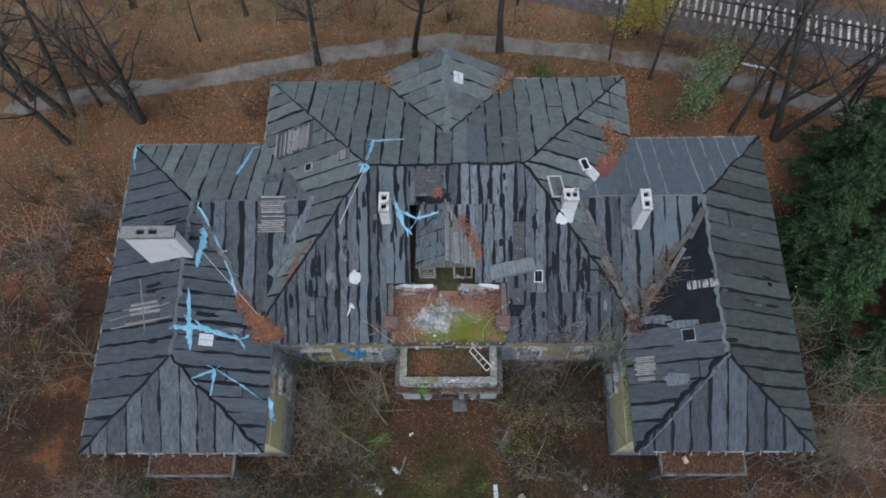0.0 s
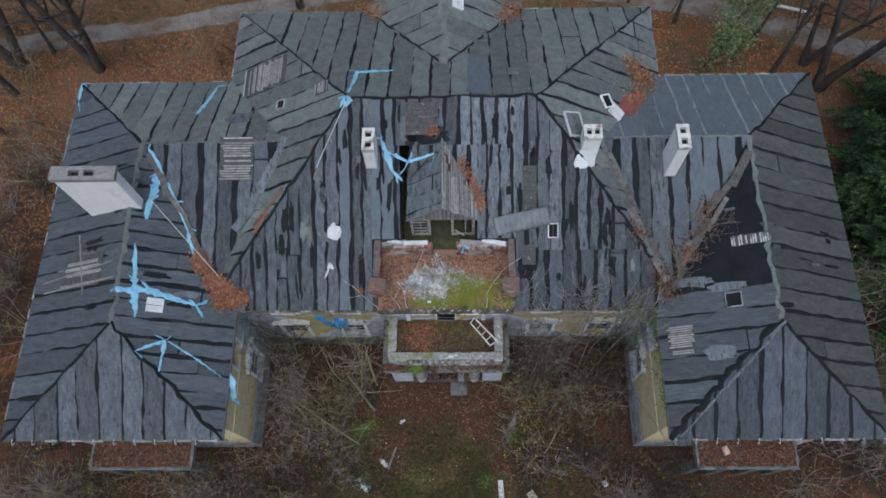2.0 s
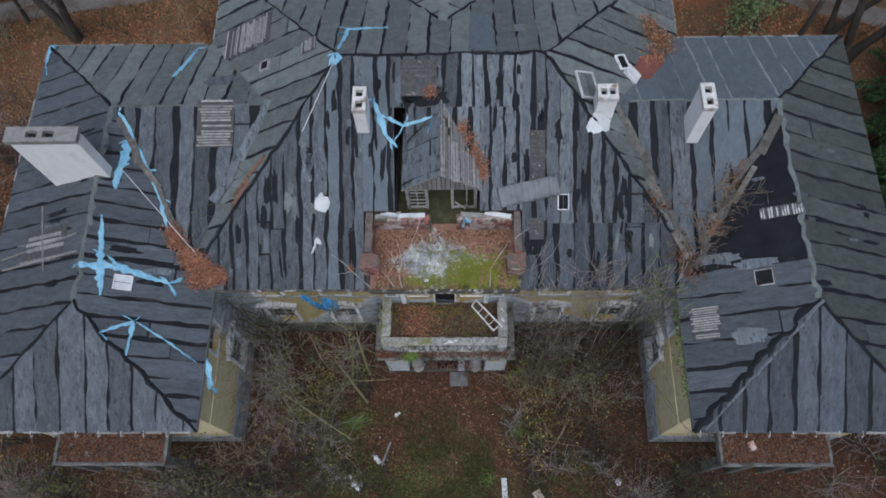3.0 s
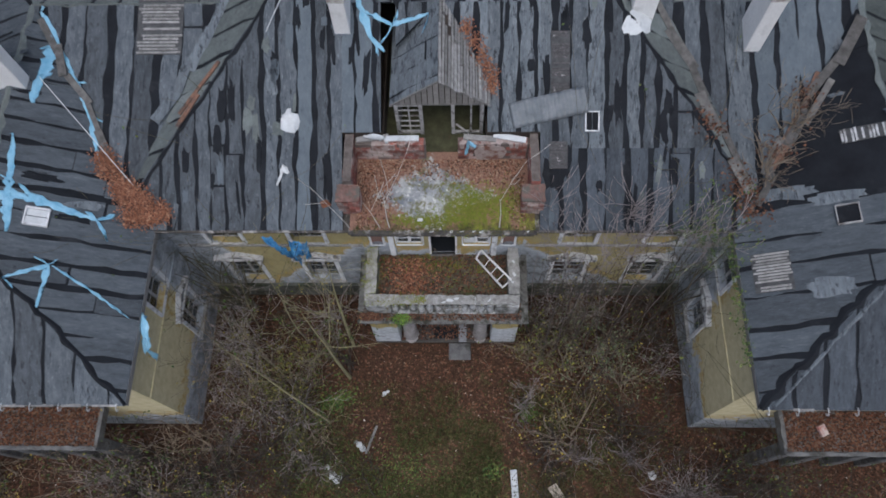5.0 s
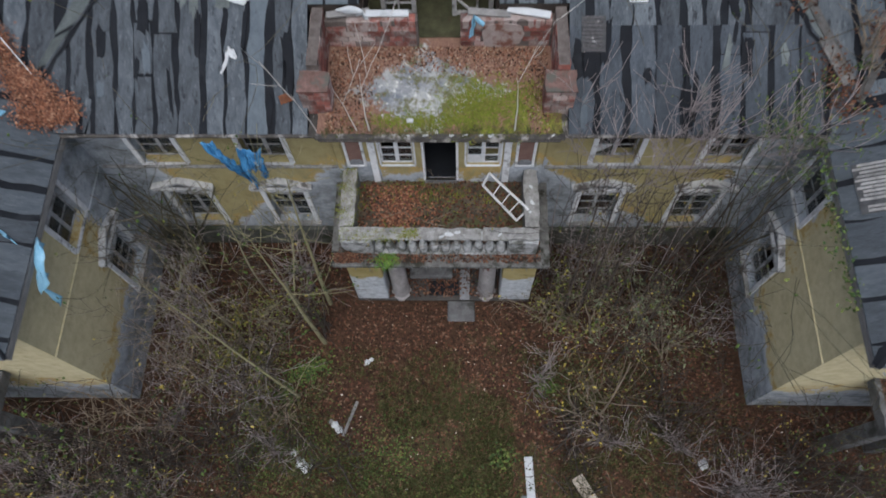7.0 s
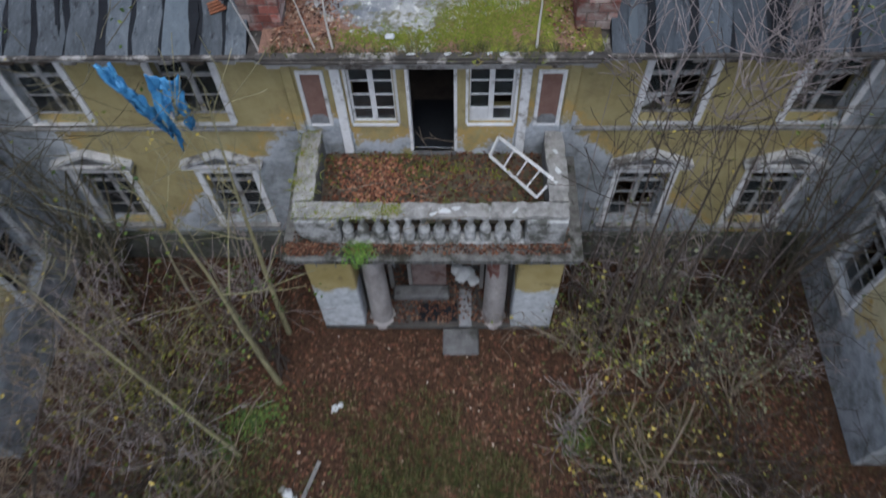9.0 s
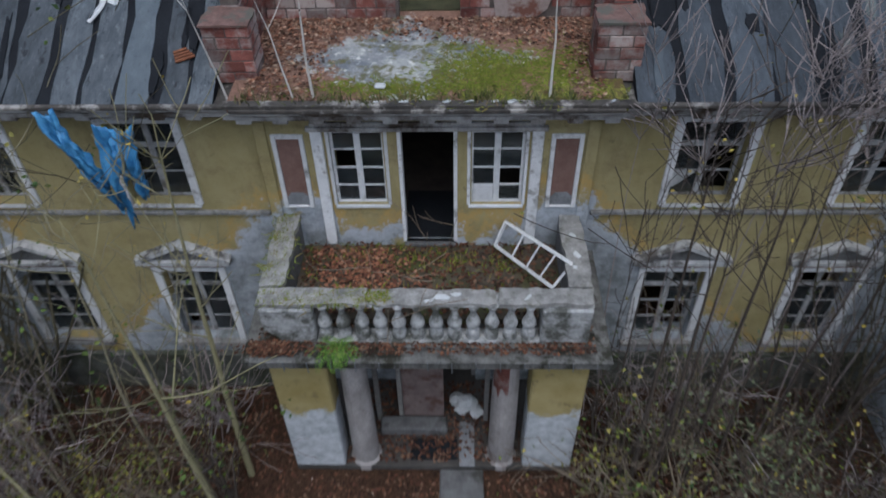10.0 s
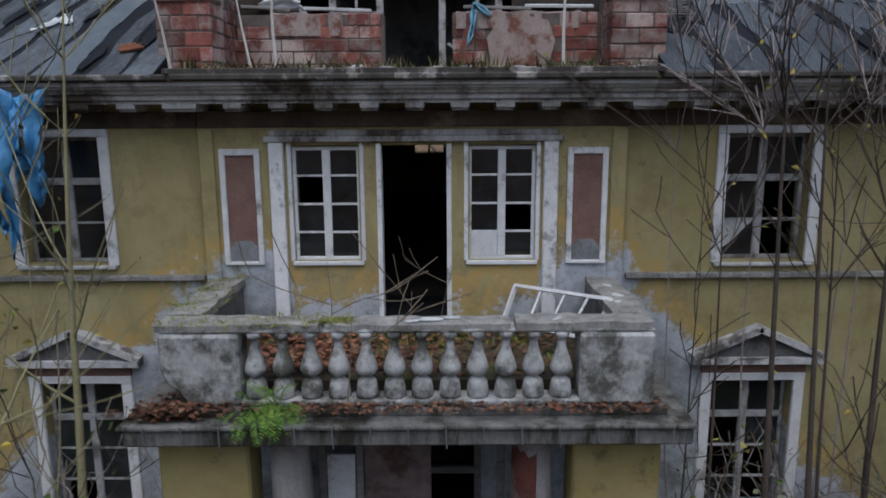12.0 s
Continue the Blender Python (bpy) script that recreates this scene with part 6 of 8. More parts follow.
def grass(name, count, place_at, seed, label, height=(0.12, 0.35), material=None):
    rnd = random.Random(seed)
    v, f = [], []
    for k in range(count):
        x, y, z = place_at(rnd)
        for b in range(4):
            a, h, l = rnd.uniform(0, 6.3), rnd.uniform(*height), rnd.uniform(0.05, 0.2)
            px, py = x + rnd.gauss(0, 0.05), y + rnd.gauss(0, 0.05)
            n = len(v)
            w = 0.012
            v += [(px - w * math.sin(a), py + w * math.cos(a), z), (px + w * math.sin(a), py - w * math.cos(a), z), (px + l * math.cos(a), py + l * math.sin(a), z + h)]
            f.append((n, n + 1, n + 2))
    return tagged(obj(name, v, f, material or grass_mat), label, "grass", kind="stuff")


def yard_grass(rnd):
    while True:
        x, y = rnd.gauss(0.8, 4.2), rnd.gauss(-8.2, 2.4)
        if -13 < y < -4 and noise.noise(Vector((x * 0.5, y * 0.5, 4))) > -0.12:
            return x, y, ground_z(x, y)


def verge_grass(rnd):
    x = rnd.uniform(-38, 36)
    y = smooth_road(x) + rnd.choice((-1, 1)) * rnd.uniform(0.75, 2.6)
    return x, y, ground_z(x, y)


# ---------- track and railway ----------
def road():
    rnd = random.Random(9)
    v, f = [], []
    n = 120
    for i in range(n):
        x = -58 + 116 * i / (n - 1)
        y = smooth_road(x)
        h = 0.75 + 0.4 * min(1, max(0, (x - 10) / 12)) + 0.2 * noise.noise(Vector((x * 0.3, 0, 2)))
        for j, o in enumerate((-h, -0.5 * h, 0, 0.5 * h, h)):
            yy = y + o + (rnd.uniform(-0.12, 0.12) if j in (0, 4) else 0)
            v.append((x, yy, ground_z(x, yy) + (0.05 if j not in (0, 4) else 0.012)))
    for i in range(n - 1):
        for j in range(4):
            k = i * 5 + j
            f.append((k, k + 5, k + 6, k + 1))
    return tagged(obj("road", v, f, asphalt, smooth=True), "narrow worn grey track curving behind the house", "road", kind="structure")


road()
def undergrowth(rnd):
    x, y = rnd.choice(((-4.3, -8.6), (-6.2, -7.4), (-5.4, -6.2), (5.2, -5.6), (6.6, -6.8), (7.4, -4.4), (3.9, -5.2), (-0.9, -7.2), (1.4, -8.9), (8.6, -1.4), (-7.6, -4.6)))
    x, y = x + rnd.gauss(0, 1.1), y + rnd.gauss(0, 0.9)
    return x, y, ground_z(x, y) + abs(rnd.gauss(0, 0.3))


scatter_leaves("undergrowth", 4200, undergrowth, (0.05, 0.12), leaf_olive, 13, "low green nettles and seedlings in the courtyard", 0.1)
def herb(rnd):
    while True:
        cx, cy = rnd.choice(((-6.4, -7.7), (-5.6, -7.2), (-5.0, -5.0), (-4.4, -7.6), (-1.5, -7.4), (-2.4, -8.2), (1.0, -9.0)))
        x, y = rnd.gauss(cx, 0.75), rnd.gauss(cy, 0.6)
        if y < -3.6:
            return x, y, ground_z(x, y) + 0.05


scatter_leaves("herbs", 2600, herb, (0.05, 0.1), leaf_green, 15, "patches of low green herbs in the courtyard", 0.12)
def nettle(rnd):
    x, y = rnd.choice(((-4.76, -4.92), (-4.13, -4.65), (-5.22, -5.64), (-6.2, -6.2), (-4.5, -4.9), (3.4, -5.3), (1.9, -7.6)))
    x, y = x + rnd.gauss(0, 0.22), y + rnd.gauss(0, 0.18)
    return x, y, ground_z(x, y) + rnd.uniform(0.02, 0.3)


scatter_leaves("nettles", 900, nettle, (0.06, 0.13), leaf_green, 14, "clumps of fresh green nettles in the courtyard", 0.1)
grass("courtyard_grass", 9000, yard_grass, 11, "thin green and dry grass in the courtyard")
grass("verge_grass", 4200, verge_grass, 12, "dry grass along the track", (0.15, 0.5))


ballast = surface("dark_ballast", (0.07, 0.062, 0.06), (0.15, 0.135, 0.13), (0.09, 0.065, 0.04), 2.0, 18, 0.95, bumpy=1.0, dist=0.05)
sleeper_m = surface("pale_concrete_sleeper", (0.5, 0.49, 0.47), (0.7, 0.69, 0.67), (0.3, 0.28, 0.25), 3, 30, 0.9, vary=0.15)
rail_m = surface("rusty_rail", (0.06, 0.04, 0.032), (0.13, 0.085, 0.062), (0.2, 0.19, 0.18), 3, 40, 0.7, metal=0.3)


def railway():
    """Two rails on pale sleepers in a low ballast bed."""
    track = empty("railway_track", (0, 0, 0), "railway track with rusty rails on pale concrete sleepers", "railway")
    a, b = Vector((6.0, 32.65, 0)), Vector((52.0, 20.27, 0))
    d, L = (b - a).normalized(), (b - a).length
    side = Vector((-d.y, d.x, 0))
    v, f = [], []
    n = 70
    rnd = random.Random(3)
    for i in range(n + 1):
        p = a.lerp(b, i / n)
        for o, z in ((-2.6, 0.0), (-1.6, 0.16), (0, 0.18), (1.6, 0.16), (2.6, 0.0)):
            q = p + side * (o + rnd.uniform(-0.15, 0.15))
            v.append((q.x, q.y, max(z, ground_z(q.x, q.y) + 0.01) + rnd.uniform(0, 0.03)))
    for i in range(n):
        for j in range(4):
            k = i * 5 + j
            f.append((k, k + 5, k + 6, k + 1))
    obj("ballast_bed", v, f, ballast, track)
    for o in (-0.76, 0.76):
        bm = bmesh.new()
        for z, w, h in ((0.305, 0.13, 0.02), (0.37, 0.025, 0.11), (0.44, 0.075, 0.04)):
            bar(bm, a + side * o + Vector((0, 0, z)), b + side * o + Vector((0, 0, z)), w, h)
        part("rail", bm, rail_m, track)
    bm = boxes((-0.1, 0.1, -1.3, 1.3, 0.1, 0.295))
    bmesh.ops.bevel(bm, geom=bm.edges[:], offset=0.02, segments=1, affect="EDGES")
    me = bpy.data.meshes.new("sleeper")
    bm.to_mesh(me)
    bm.free()
    me.materials.append(sleeper_m)
    k = 0.0
    while k < L:
        p = a + d * k
        ob = new("sleeper", me)
        ob.parent = track
        ob.matrix_basis = pose(p.x, p.y, rnd.uniform(-0.01, 0.01), 0, 0, math.degrees(math.atan2(d.y, d.x)) + rnd.uniform(-1.5, 1.5))
        k += 0.62


railway()
lying = bmesh.new()
bar(lying, (22.5, 23.4, 0.12), (24.4, 22.8, 0.12), 0.2, 0.12)
tagged(part("pole", lying, sheet_white, None, bevel=0.01), "pale concrete post lying beside the track", "post")

# ---------- things lying on the roofs ----------
def roof_z(x, y):
    """Height of the roof surface at a place in plan."""
    def hip(x0, x1, y0, y1, xa, xb, ya, yb, top):
        if not (x0 <= x <= x1 and y0 <= y <= y1):
            return -9
        k = top - EAVE
        return EAVE + min((y - y0) * k / (ya - y0), (y1 - y) * k / (y1 - yb), (x - x0) * k / (xa - x0), (x1 - x) * k / (x1 - xb))
    z = hip(MX0, MX1, MY0, MY1, -4.3, 4.3, 8.2, 8.2, RIDGE)
    if abs(x) < TX and y < TY:
        z = 8.36
    z = max(z, hip(-19.42, -9.66, WY0, WY1, -14.45, -14.45, HF, HB, WING_RIDGE), hip(9.68, 19.02, WY0, WY1, 14.35, 14.35, HF, HB, WING_RIDGE))
    if 7 < abs(x) < 14.4 and MY0 <= y <= WY1:
        z = max(z, min(EAVE + 0.1 + (y - MY0) * 2.05 / 7.8, EAVE + (WY1 - y) * 2.15 / 4.95))
    if abs(x) < 4.25 and 10.6 <= y <= 17:
        z = max(z, 11.05 - abs(x) * 0.642)
    if DX0 < x < DX1 and DYF < y < 6.6:
        z = max(z, DR - abs(x + 0.05) * 0.8)
    return z


def tarp(points, width, seed, label="torn faded blue tarpaulin strip on the roof", on_roof=True, name="tarpaulin", material=None, frays=3, fold=0.07):
    """A crumpled, folded strip of sheeting along a line, with frayed ends."""
    rnd = random.Random(seed)
    st_v, st_f = [], []
    def strip(pts, w, lift):
        base = 0
        P = []
        for a, b in zip(pts, pts[1:]):
            a, b = Vector(a), Vector(b)
            n = max(2, int((b - a).length / 0.14))
            P += [a.lerp(b, i / n) for i in range(n)]
        P.append(Vector(pts[-1]))
        m = 7
        for i, p in enumerate(P):
            d = (P[min(i + 1, len(P) - 1)] - P[max(i - 1, 0)]).normalized()
            s = d.cross(Vector((0, 0, 1))) if on_roof else d.cross(Vector((0, 1, 0)))
            s = s.normalized() if s.length > 0.01 else Vector((1, 0, 0))
            e = i / max(1, len(P) - 1)
            ww = w * (0.75 if on_roof and material is None else 1) * (0.35 + 0.9 * abs(noise.noise(Vector((i * 0.23, seed, 1)))) + 0.25 * rnd.random()) * min(1, 0.35 + 4 * e) * min(1, 0.3 + 4 * (1 - e))
            for j in range(m):
                o = (j / (m - 1) - 0.5) * ww * (rnd.uniform(0.55, 1.5) if j in (0, m - 1) else 1)
                q = p + s * o + Vector((rnd.gauss(0, 0.012), rnd.gauss(0, 0.012), 0))
                f = fold * abs(noise.noise(Vector((q.x * 4, q.y * 4, q.z * 4 + seed)))) + 0.05 * (j % 2) * rnd.random()
                if on_roof:
                    q.z = max(roof_z(q.x, q.y), EAVE - 0.1) + 0.035 + f + lift
                else:
                    q.y -= f * 2.2 - 0.05 * math.sin(j * 2.1 + i * 0.4)
                st_v.append(q)
        for i in range(len(P) - 1):
            for j in range(m - 1):
                k = base + i * m + j
                st_f.append((k, k + 1, k + m + 1, k + m))
    strip(points, width, 0)
    t = obj(name, st_v, st_f, material or tarp_blue, smooth=True)
    for k in range(frays):
        st_v, st_f = [], []
        p = Vector(rnd.choice(points))
        q = p + (Vector((rnd.uniform(-0.5, 0.5), rnd.uniform(-0.7, 0.4), 0)) if on_roof else Vector((rnd.uniform(-0.15, 0.15), rnd.uniform(-0.1, 0.05), rnd.uniform(-0.8, -0.3))))
        strip([p, p.lerp(q, 0.5) + Vector((0.05, 0, 0)), q], width * 0.35, 0.02)
        obj("frayed_end", st_v, st_f, material or tarp_blue, t, smooth=True)
    return tagged(t, label, "tarpaulin", "blue tarpaulins" if material is None else "")


tarp([(-14.1, 6.8, 0), (-13.5, 5.8, 0), (-13.7, 4.3, 0), (-13.75, 3.2, 0)], 0.55, 1)
tarp([(-13.4, 5.7, 0), (-12.65, 4.3, 0), (-12.1, 3.1, 0), (-11.5, 1.3, 0)], 0.3, 2)
tarp([(-14.0, 1.9, 0), (-13.8, 0.2, 0), (-13.55, -1.5, 0)], 0.42, 3)
tarp([(-14.7, -0.35, 0), (-13.2, -0.2, 0), (-11.3, -0.65, 0)], 0.5, 4, frays=5)
tarp([(-13.35, -3.0, 0), (-12.3, -2.4, 0), (-12.35, -3.8, 0)], 0.22, 5)
tarp([(-12.2, -2.4, 0), (-11.0, -3.1, 0), (-9.95, -3.8, 0)], 0.14, 6, frays=0)
tarp([(-9.6, -3.6, 8.3), (-9.5, -4.3, 8.0), (-9.55, -4.6, 7.6)], 0.32, 7, "blue tarpaulin scrap hanging from the wing eave", False)
tarp([(-11.9, 11.6, 0), (-12.1, 10.4, 0), (-12.4, 9.2, 0)], 0.4, 8)
tarp([(-19.3, 12.0, 0), (-19.25, 10.8, 0)], 0.3, 9)
tarp([(-4.35, 8.6, 0), (-4.1, 10.3, 0), (-2.4, 10.4, 0)], 0.35, 10)
tarp([(-4.5, 8.3, 0), (-4.4, 7.8, 0)], 0.5, 11)
tarp([(-2.85, 6.5, 0), (-2.3, 5.1, 0), (-1.85, 4.7, 0)], 0.38, 12)
tarp([(-2.6, 5.9, 0), (-1.6, 5.5, 0), (-0.4, 5.8, 0)], 0.32, 13)

def hanging_sheet(x, y, z, width, drop, slant, seed, label, legs=(1.0, 1.0, 1.0)):
    """Sheeting hung from its top edge in loose folds, torn into legs of unequal length below."""
    rnd = random.Random(seed)
    n, m = 22, 26
    v, f = [], []
    for i in range(n + 1):
        u = i / n
        leg = legs[min(len(legs) - 1, int(u * len(legs)))]
        L = drop * leg * rnd.uniform(0.9, 1.06)
        mid = (min(len(legs) - 1, int(u * len(legs))) + 0.5) / len(legs)
        for j in range(m + 1):
            t = j / m
            pinch = max(0.0, t * leg - 0.25) * 0.75
            uu = u + (mid - u) * pinch
            q = Vector((x + (uu - 0.5) * width + slant * t * leg, y, z - L * t + 0.05 * math.cos(u * 6)))
            fold = math.sin(u * 26 + 2.5 * noise.noise(Vector((u * 3, t * 2.5, seed)))) * (0.02 + 0.05 * t)
            q.y += fold - 0.12 * math.sin(math.pi * t) + 0.12 * noise.noise(Vector((u * 2, t * 3, seed + 5)))
            q += noise.noise_vector(Vector((u * 9, t * 8, seed + 9))) * 0.07
            v.append(q)
    k = m + 1
    per = n / len(legs)
    for i in range(n):
        torn = int(i / per) != int((i + 1) / per) and i + 1 < n
        for j in range(m):
            if not (torn and j > m * 0.3):
                f.append((i * k + j, (i + 1) * k + j, (i + 1) * k + j + 1, i * k + j + 1))
    ob = obj("tarpaulin", v, f, tarp_deep, smooth=True)
    mod = ob.modifiers.new("thickness", "SOLIDIFY")
    mod.thickness = 0.006
    return tagged(ob, label, "tarpaulin")


hanging_sheet(-5.86, -0.95, 8.32, 0.34, 1.95, 0.72, 14, "blue tarpaulin strip hanging across the facade windows", (1.0, 0.72))
hanging_sheet(-4.83, -1.0, 8.08, 0.62, 2.0, -0.06, 15, "blue tarpaulin bundle hanging in front of the facade", (1.0, 0.5, 0.68))
tarp([(-5.3, 2.75, 0), (-5.05, 2.55, 0), (-4.85, 2.3, 0)], 0.95, 16, "crumpled dirty white sheet on the roof", name="white_sheet", material=sheet_white, frays=1, fold=0.4)
tarp([(-5.3, 1.3, 0), (-5.1, 1.05, 0)], 0.35, 17, "small torn white sheet scrap", name="white_sheet", material=sheet_white, frays=1)
tarp([(-2.6, 2.3, 9.5), (-1.9, 2.2, 9.5)], 0.4, 18, "white rag on the terrace wall", False, "white_rag", sheet_white, 2)


def slope_pose(x, y, spin=0.0, lift=0.03):
    """A pose lying on the roof at a place in plan."""
    e = 0.15
    n = Vector((roof_z(x - e, y) - roof_z(x + e, y), roof_z(x, y - e) - roof_z(x, y + e), 2 * e)).normalized()
    q = Vector((0, 0, 1)).rotation_difference(n)
    return Matrix.Translation(Vector((x, y, roof_z(x, y))) + n * lift) @ q.to_matrix().to_4x4() @ pose(0, 0, 0, 0, 0, spin)


def skylight(x, y, w, h, spin=0, panes=2, label="small roof light with a pale metal frame", material=None, fr=0.05, frame_m=None):
    e = part("roof_light", boxes((-w / 2, w / 2, -h / 2, -h / 2 + fr, -0.02, 0.1), (-w / 2, w / 2, h / 2 - fr, h / 2, -0.02, 0.1), (-w / 2, -w / 2 + fr, -h / 2 + fr, h / 2 - fr, -0.02, 0.1), (w / 2 - fr, w / 2, -h / 2 + fr, h / 2 - fr, -0.02, 0.1)), frame_m or white_paint, None, bevel=0.006)
    tagged(e, label, "roof light", "roof lights")
    for i in range(panes):
        a = -w / 2 + fr + (w - 2 * fr) * i / panes
        b = -w / 2 + fr + (w - 2 * fr) * (i + 1) / panes
        part("pane", boxes((a + 0.015, b - 0.015, -h / 2 + fr, h / 2 - fr, 0.03, 0.045)), material or tar, e)
    e.matrix_basis = slope_pose(x, y, spin)
    return e


skylight(5.0, 2.6, 0.46, 0.66, fr=0.032, label="black two-pane roof light with white frame")
skylight(-12.9, -0.85, 0.62, 0.72, 90, 2, "roof light with pale dusty panes", sheet_white)
skylight(12.75, -0.75, 0.66, 0.68, 90, 1, "open black roof hatch with pale frame", fr=0.03, frame_m=grey_paint)
skylight(-7.95, 9.25, 0.5, 0.5, 0, 1, "small black roof hatch", fr=0.03, frame_m=grey_paint)
skylight(0.7, 15.0, 0.62, 0.72, 0, 2, "white roof light on the rear gable", sheet_white)
skylight(3.37, 10.15, 0.5, 0.45, 0, 1, "grey metal roof vent box", tin, frame_m=tin)
skylight(7.9, 9.2, 0.6, 0.7, 25, 1, "white roof window frame thrown open")
skylight(8.35, 8.75, 0.65, 0.75, 55, 1, "detached white roof window frame", sheet_white)
skylight(6.05, 7.25, 0.95, 1.25, 14, 2, "old white window sash lying beside a chimney", felt_old, frame_m=sheet_white)
tarp([(6.35, 6.0, 0), (6.6, 5.6, 0), (6.85, 5.3, 0)], 1.3, 19, "dirty white sheeting slumped below a chimney", name="white_sheet", material=sheet_white, frays=1)


def corrugated(x, y, length, width, spin):
    v, f = [], []
    n, m = 40, 6
    for i in range(n + 1):
        for j in range(m + 1):
            a, b = (i / n - 0.5) * length, (j / m - 0.5) * width
            v.append((a, b, 0.035 * math.sin(a * 26) + 0.12 * math.sin(b * 2 + a) + 0.05))
    for i in range(n):
        for j in range(m):
            k = i * (m + 1) + j
            f.append((k, k + 1, k + m + 2, k + m + 1))
    ob = obj("corrugated_sheet", v, f, tin, smooth=True)
    mod = ob.modifiers.new("thickness", "SOLIDIFY")
    mod.thickness = 0.012
    ob.matrix_basis = slope_pose(x, y, spin, 0.1)
    return tagged(ob, "bent grey corrugated sheet lying on the roof", "roof sheet")


corrugated(3.55, 3.0, 2.5, 0.85, 12)


dark_slat = surface("dark_mottled_board", (0.05, 0.048, 0.05), (0.13, 0.125, 0.13), (0.3, 0.3, 0.3), 9, 50, 0.9, t3=(0.58, 0.66))
batten_base = surface("grey_underboard", (0.05, 0.052, 0.055), (0.1, 0.103, 0.105), None, 5, 50, 0.9)


def slats(x, y, w, h, spin, n, label, seed, keep=0.85):
    """A bare patch of roof where the battens show."""
    rnd = random.Random(seed)
    base = part("batten_patch", boxes((-w / 2, w / 2, -h / 2, h / 2, -0.02, 0.012)), batten_base, None)
    tagged(base, label, "roof battens", "bare batten patches")
    for i in range(n):
        if rnd.random() > keep:
            continue
        b = -h / 2 + h * (i + 0.5) / n
        l = w / 2 * rnd.uniform(0.7, 1.02)
        part("batten", boxes((-l, w / 2 * rnd.uniform(0.7, 1.02), b - 0.3 * h / n, b + 0.3 * h / n, 0.014, 0.04)), dark_slat if seed in (5, 6, 7) else dirty_white if seed == 3 else battens, base)
    base.matrix_basis = slope_pose(x, y, spin, 0.03)
    return base


slats(-9.85, 6.3, 1.6, 2.1, 0, 17, "pale roof battens where the felt has gone", 1)
slats(-9.15, 11.45, 1.7, 2.9, 90, 24, "grey roof boards bared on the rear slope", 2)
slats(13.7, 1.95, 0.5, 1.6, 90, 16, "white splintered battens on the tarred slope", 3, 0.75)
slats(10.55, -2.3, 1.15, 1.3, 0, 13, "pale battens bared near the wing eave", 4, 0.9)
slats(-5.75, 9.35, 0.7, 0.8, 90, 9, "small bared batten patch on the rear slope", 9)
slats(-0.95, 7.3, 1.5, 1.5, 0, 8, "hole in the roof with broken battens", 5, 0.7)
slats(3.95, 4.3, 0.62, 2.2, 0, 22, "strip of bared boards in the felt", 6, 0.7)
slats(3.9, 1.6, 0.6, 0.9, 0, 9, "small patch of bared boards", 7, 0.6)
slats(-16.6, 0.9, 2.4, 1.6, 0, 6, "broken battens on the wing slope", 8, 0.7)


rotten = surface("rotten_board", (0.13, 0.075, 0.055), (0.25, 0.14, 0.095), (0.07, 0.055, 0.05), 5, 50, 0.9, t3=(0.5, 0.6))


def boards(a, b, n, seed, material, label, width=0.26, name="valley_board"):
    """Loose boards lying end over end along a valley."""
    rnd = random.Random(seed)
    a, b = Vector((*a, 0)), Vector((*b, 0))
    d = b - a
    s = Vector((-d.y, d.x, 0)).normalized()
    for i in range(n):
        p = a + d * (i / n) + s * rnd.uniform(-0.22, 0.22)
        q = a + d * min(1, (i + rnd.uniform(1.0, 1.7)) / n) + s * rnd.uniform(-0.22, 0.22)
        bm = bmesh.new()
        bar(bm, (p.x, p.y, roof_z(p.x, p.y) + 0.09), (q.x, q.y, roof_z(q.x, q.y) + 0.1), width * rnd.uniform(0.6, 1.2), 0.04)
        tagged(part(name, bm, material, None, bevel=0.006), label, "board", "valley boards")


boards((-7.4, 7.2), (-9.8, 2.9), 4, 1, felt_pale, "grey felt-covered board along a roof valley", 0.42)
boards((-7.6, 4.6), (-8.9, 2.5), 2, 2, rotten, "rust-coloured rotten board on the roof", 0.2)
dark_board = surface("mossy_dark_board", (0.07, 0.068, 0.065), (0.17, 0.165, 0.158), (0.05, 0.04, 0.03), 4, 50, 0.92, vary=0.3)
boards((-14.0, 6.6), (-11.3, 1.6), 5, 3, dark_board, "weathered board along a roof valley")
boards((7.4, 7.0), (10.1, 0.4), 6, 4, dark_board, "weathered board along a roof valley", 0.34)
boards((14.2, 6.3), (10.3, 0.1), 6, 5, dark_board, "weathered board along a roof valley", 0.34)
boards((13.6, 5.5), (10.8, 1.0), 4, 6, rotten, "rust-coloured rotten board on the roof", 0.16)


def leaf_heap(spots, count, seed, label, size=(0.07, 0.14), material=None, spread=0.3, height=0.22):
    """Leaves drifted up round some places on the roof."""
    def at(rnd):
        x, y = rnd.choice(spots)
        x, y = x + rnd.gauss(0, spread), y + rnd.gauss(0, spread)
        return x, y, max(roof_z(x, y), 8.25) + 0.03
    return scatter_leaves("leaf_drift", count, at, size, material or leaf_orange, seed, label, height)


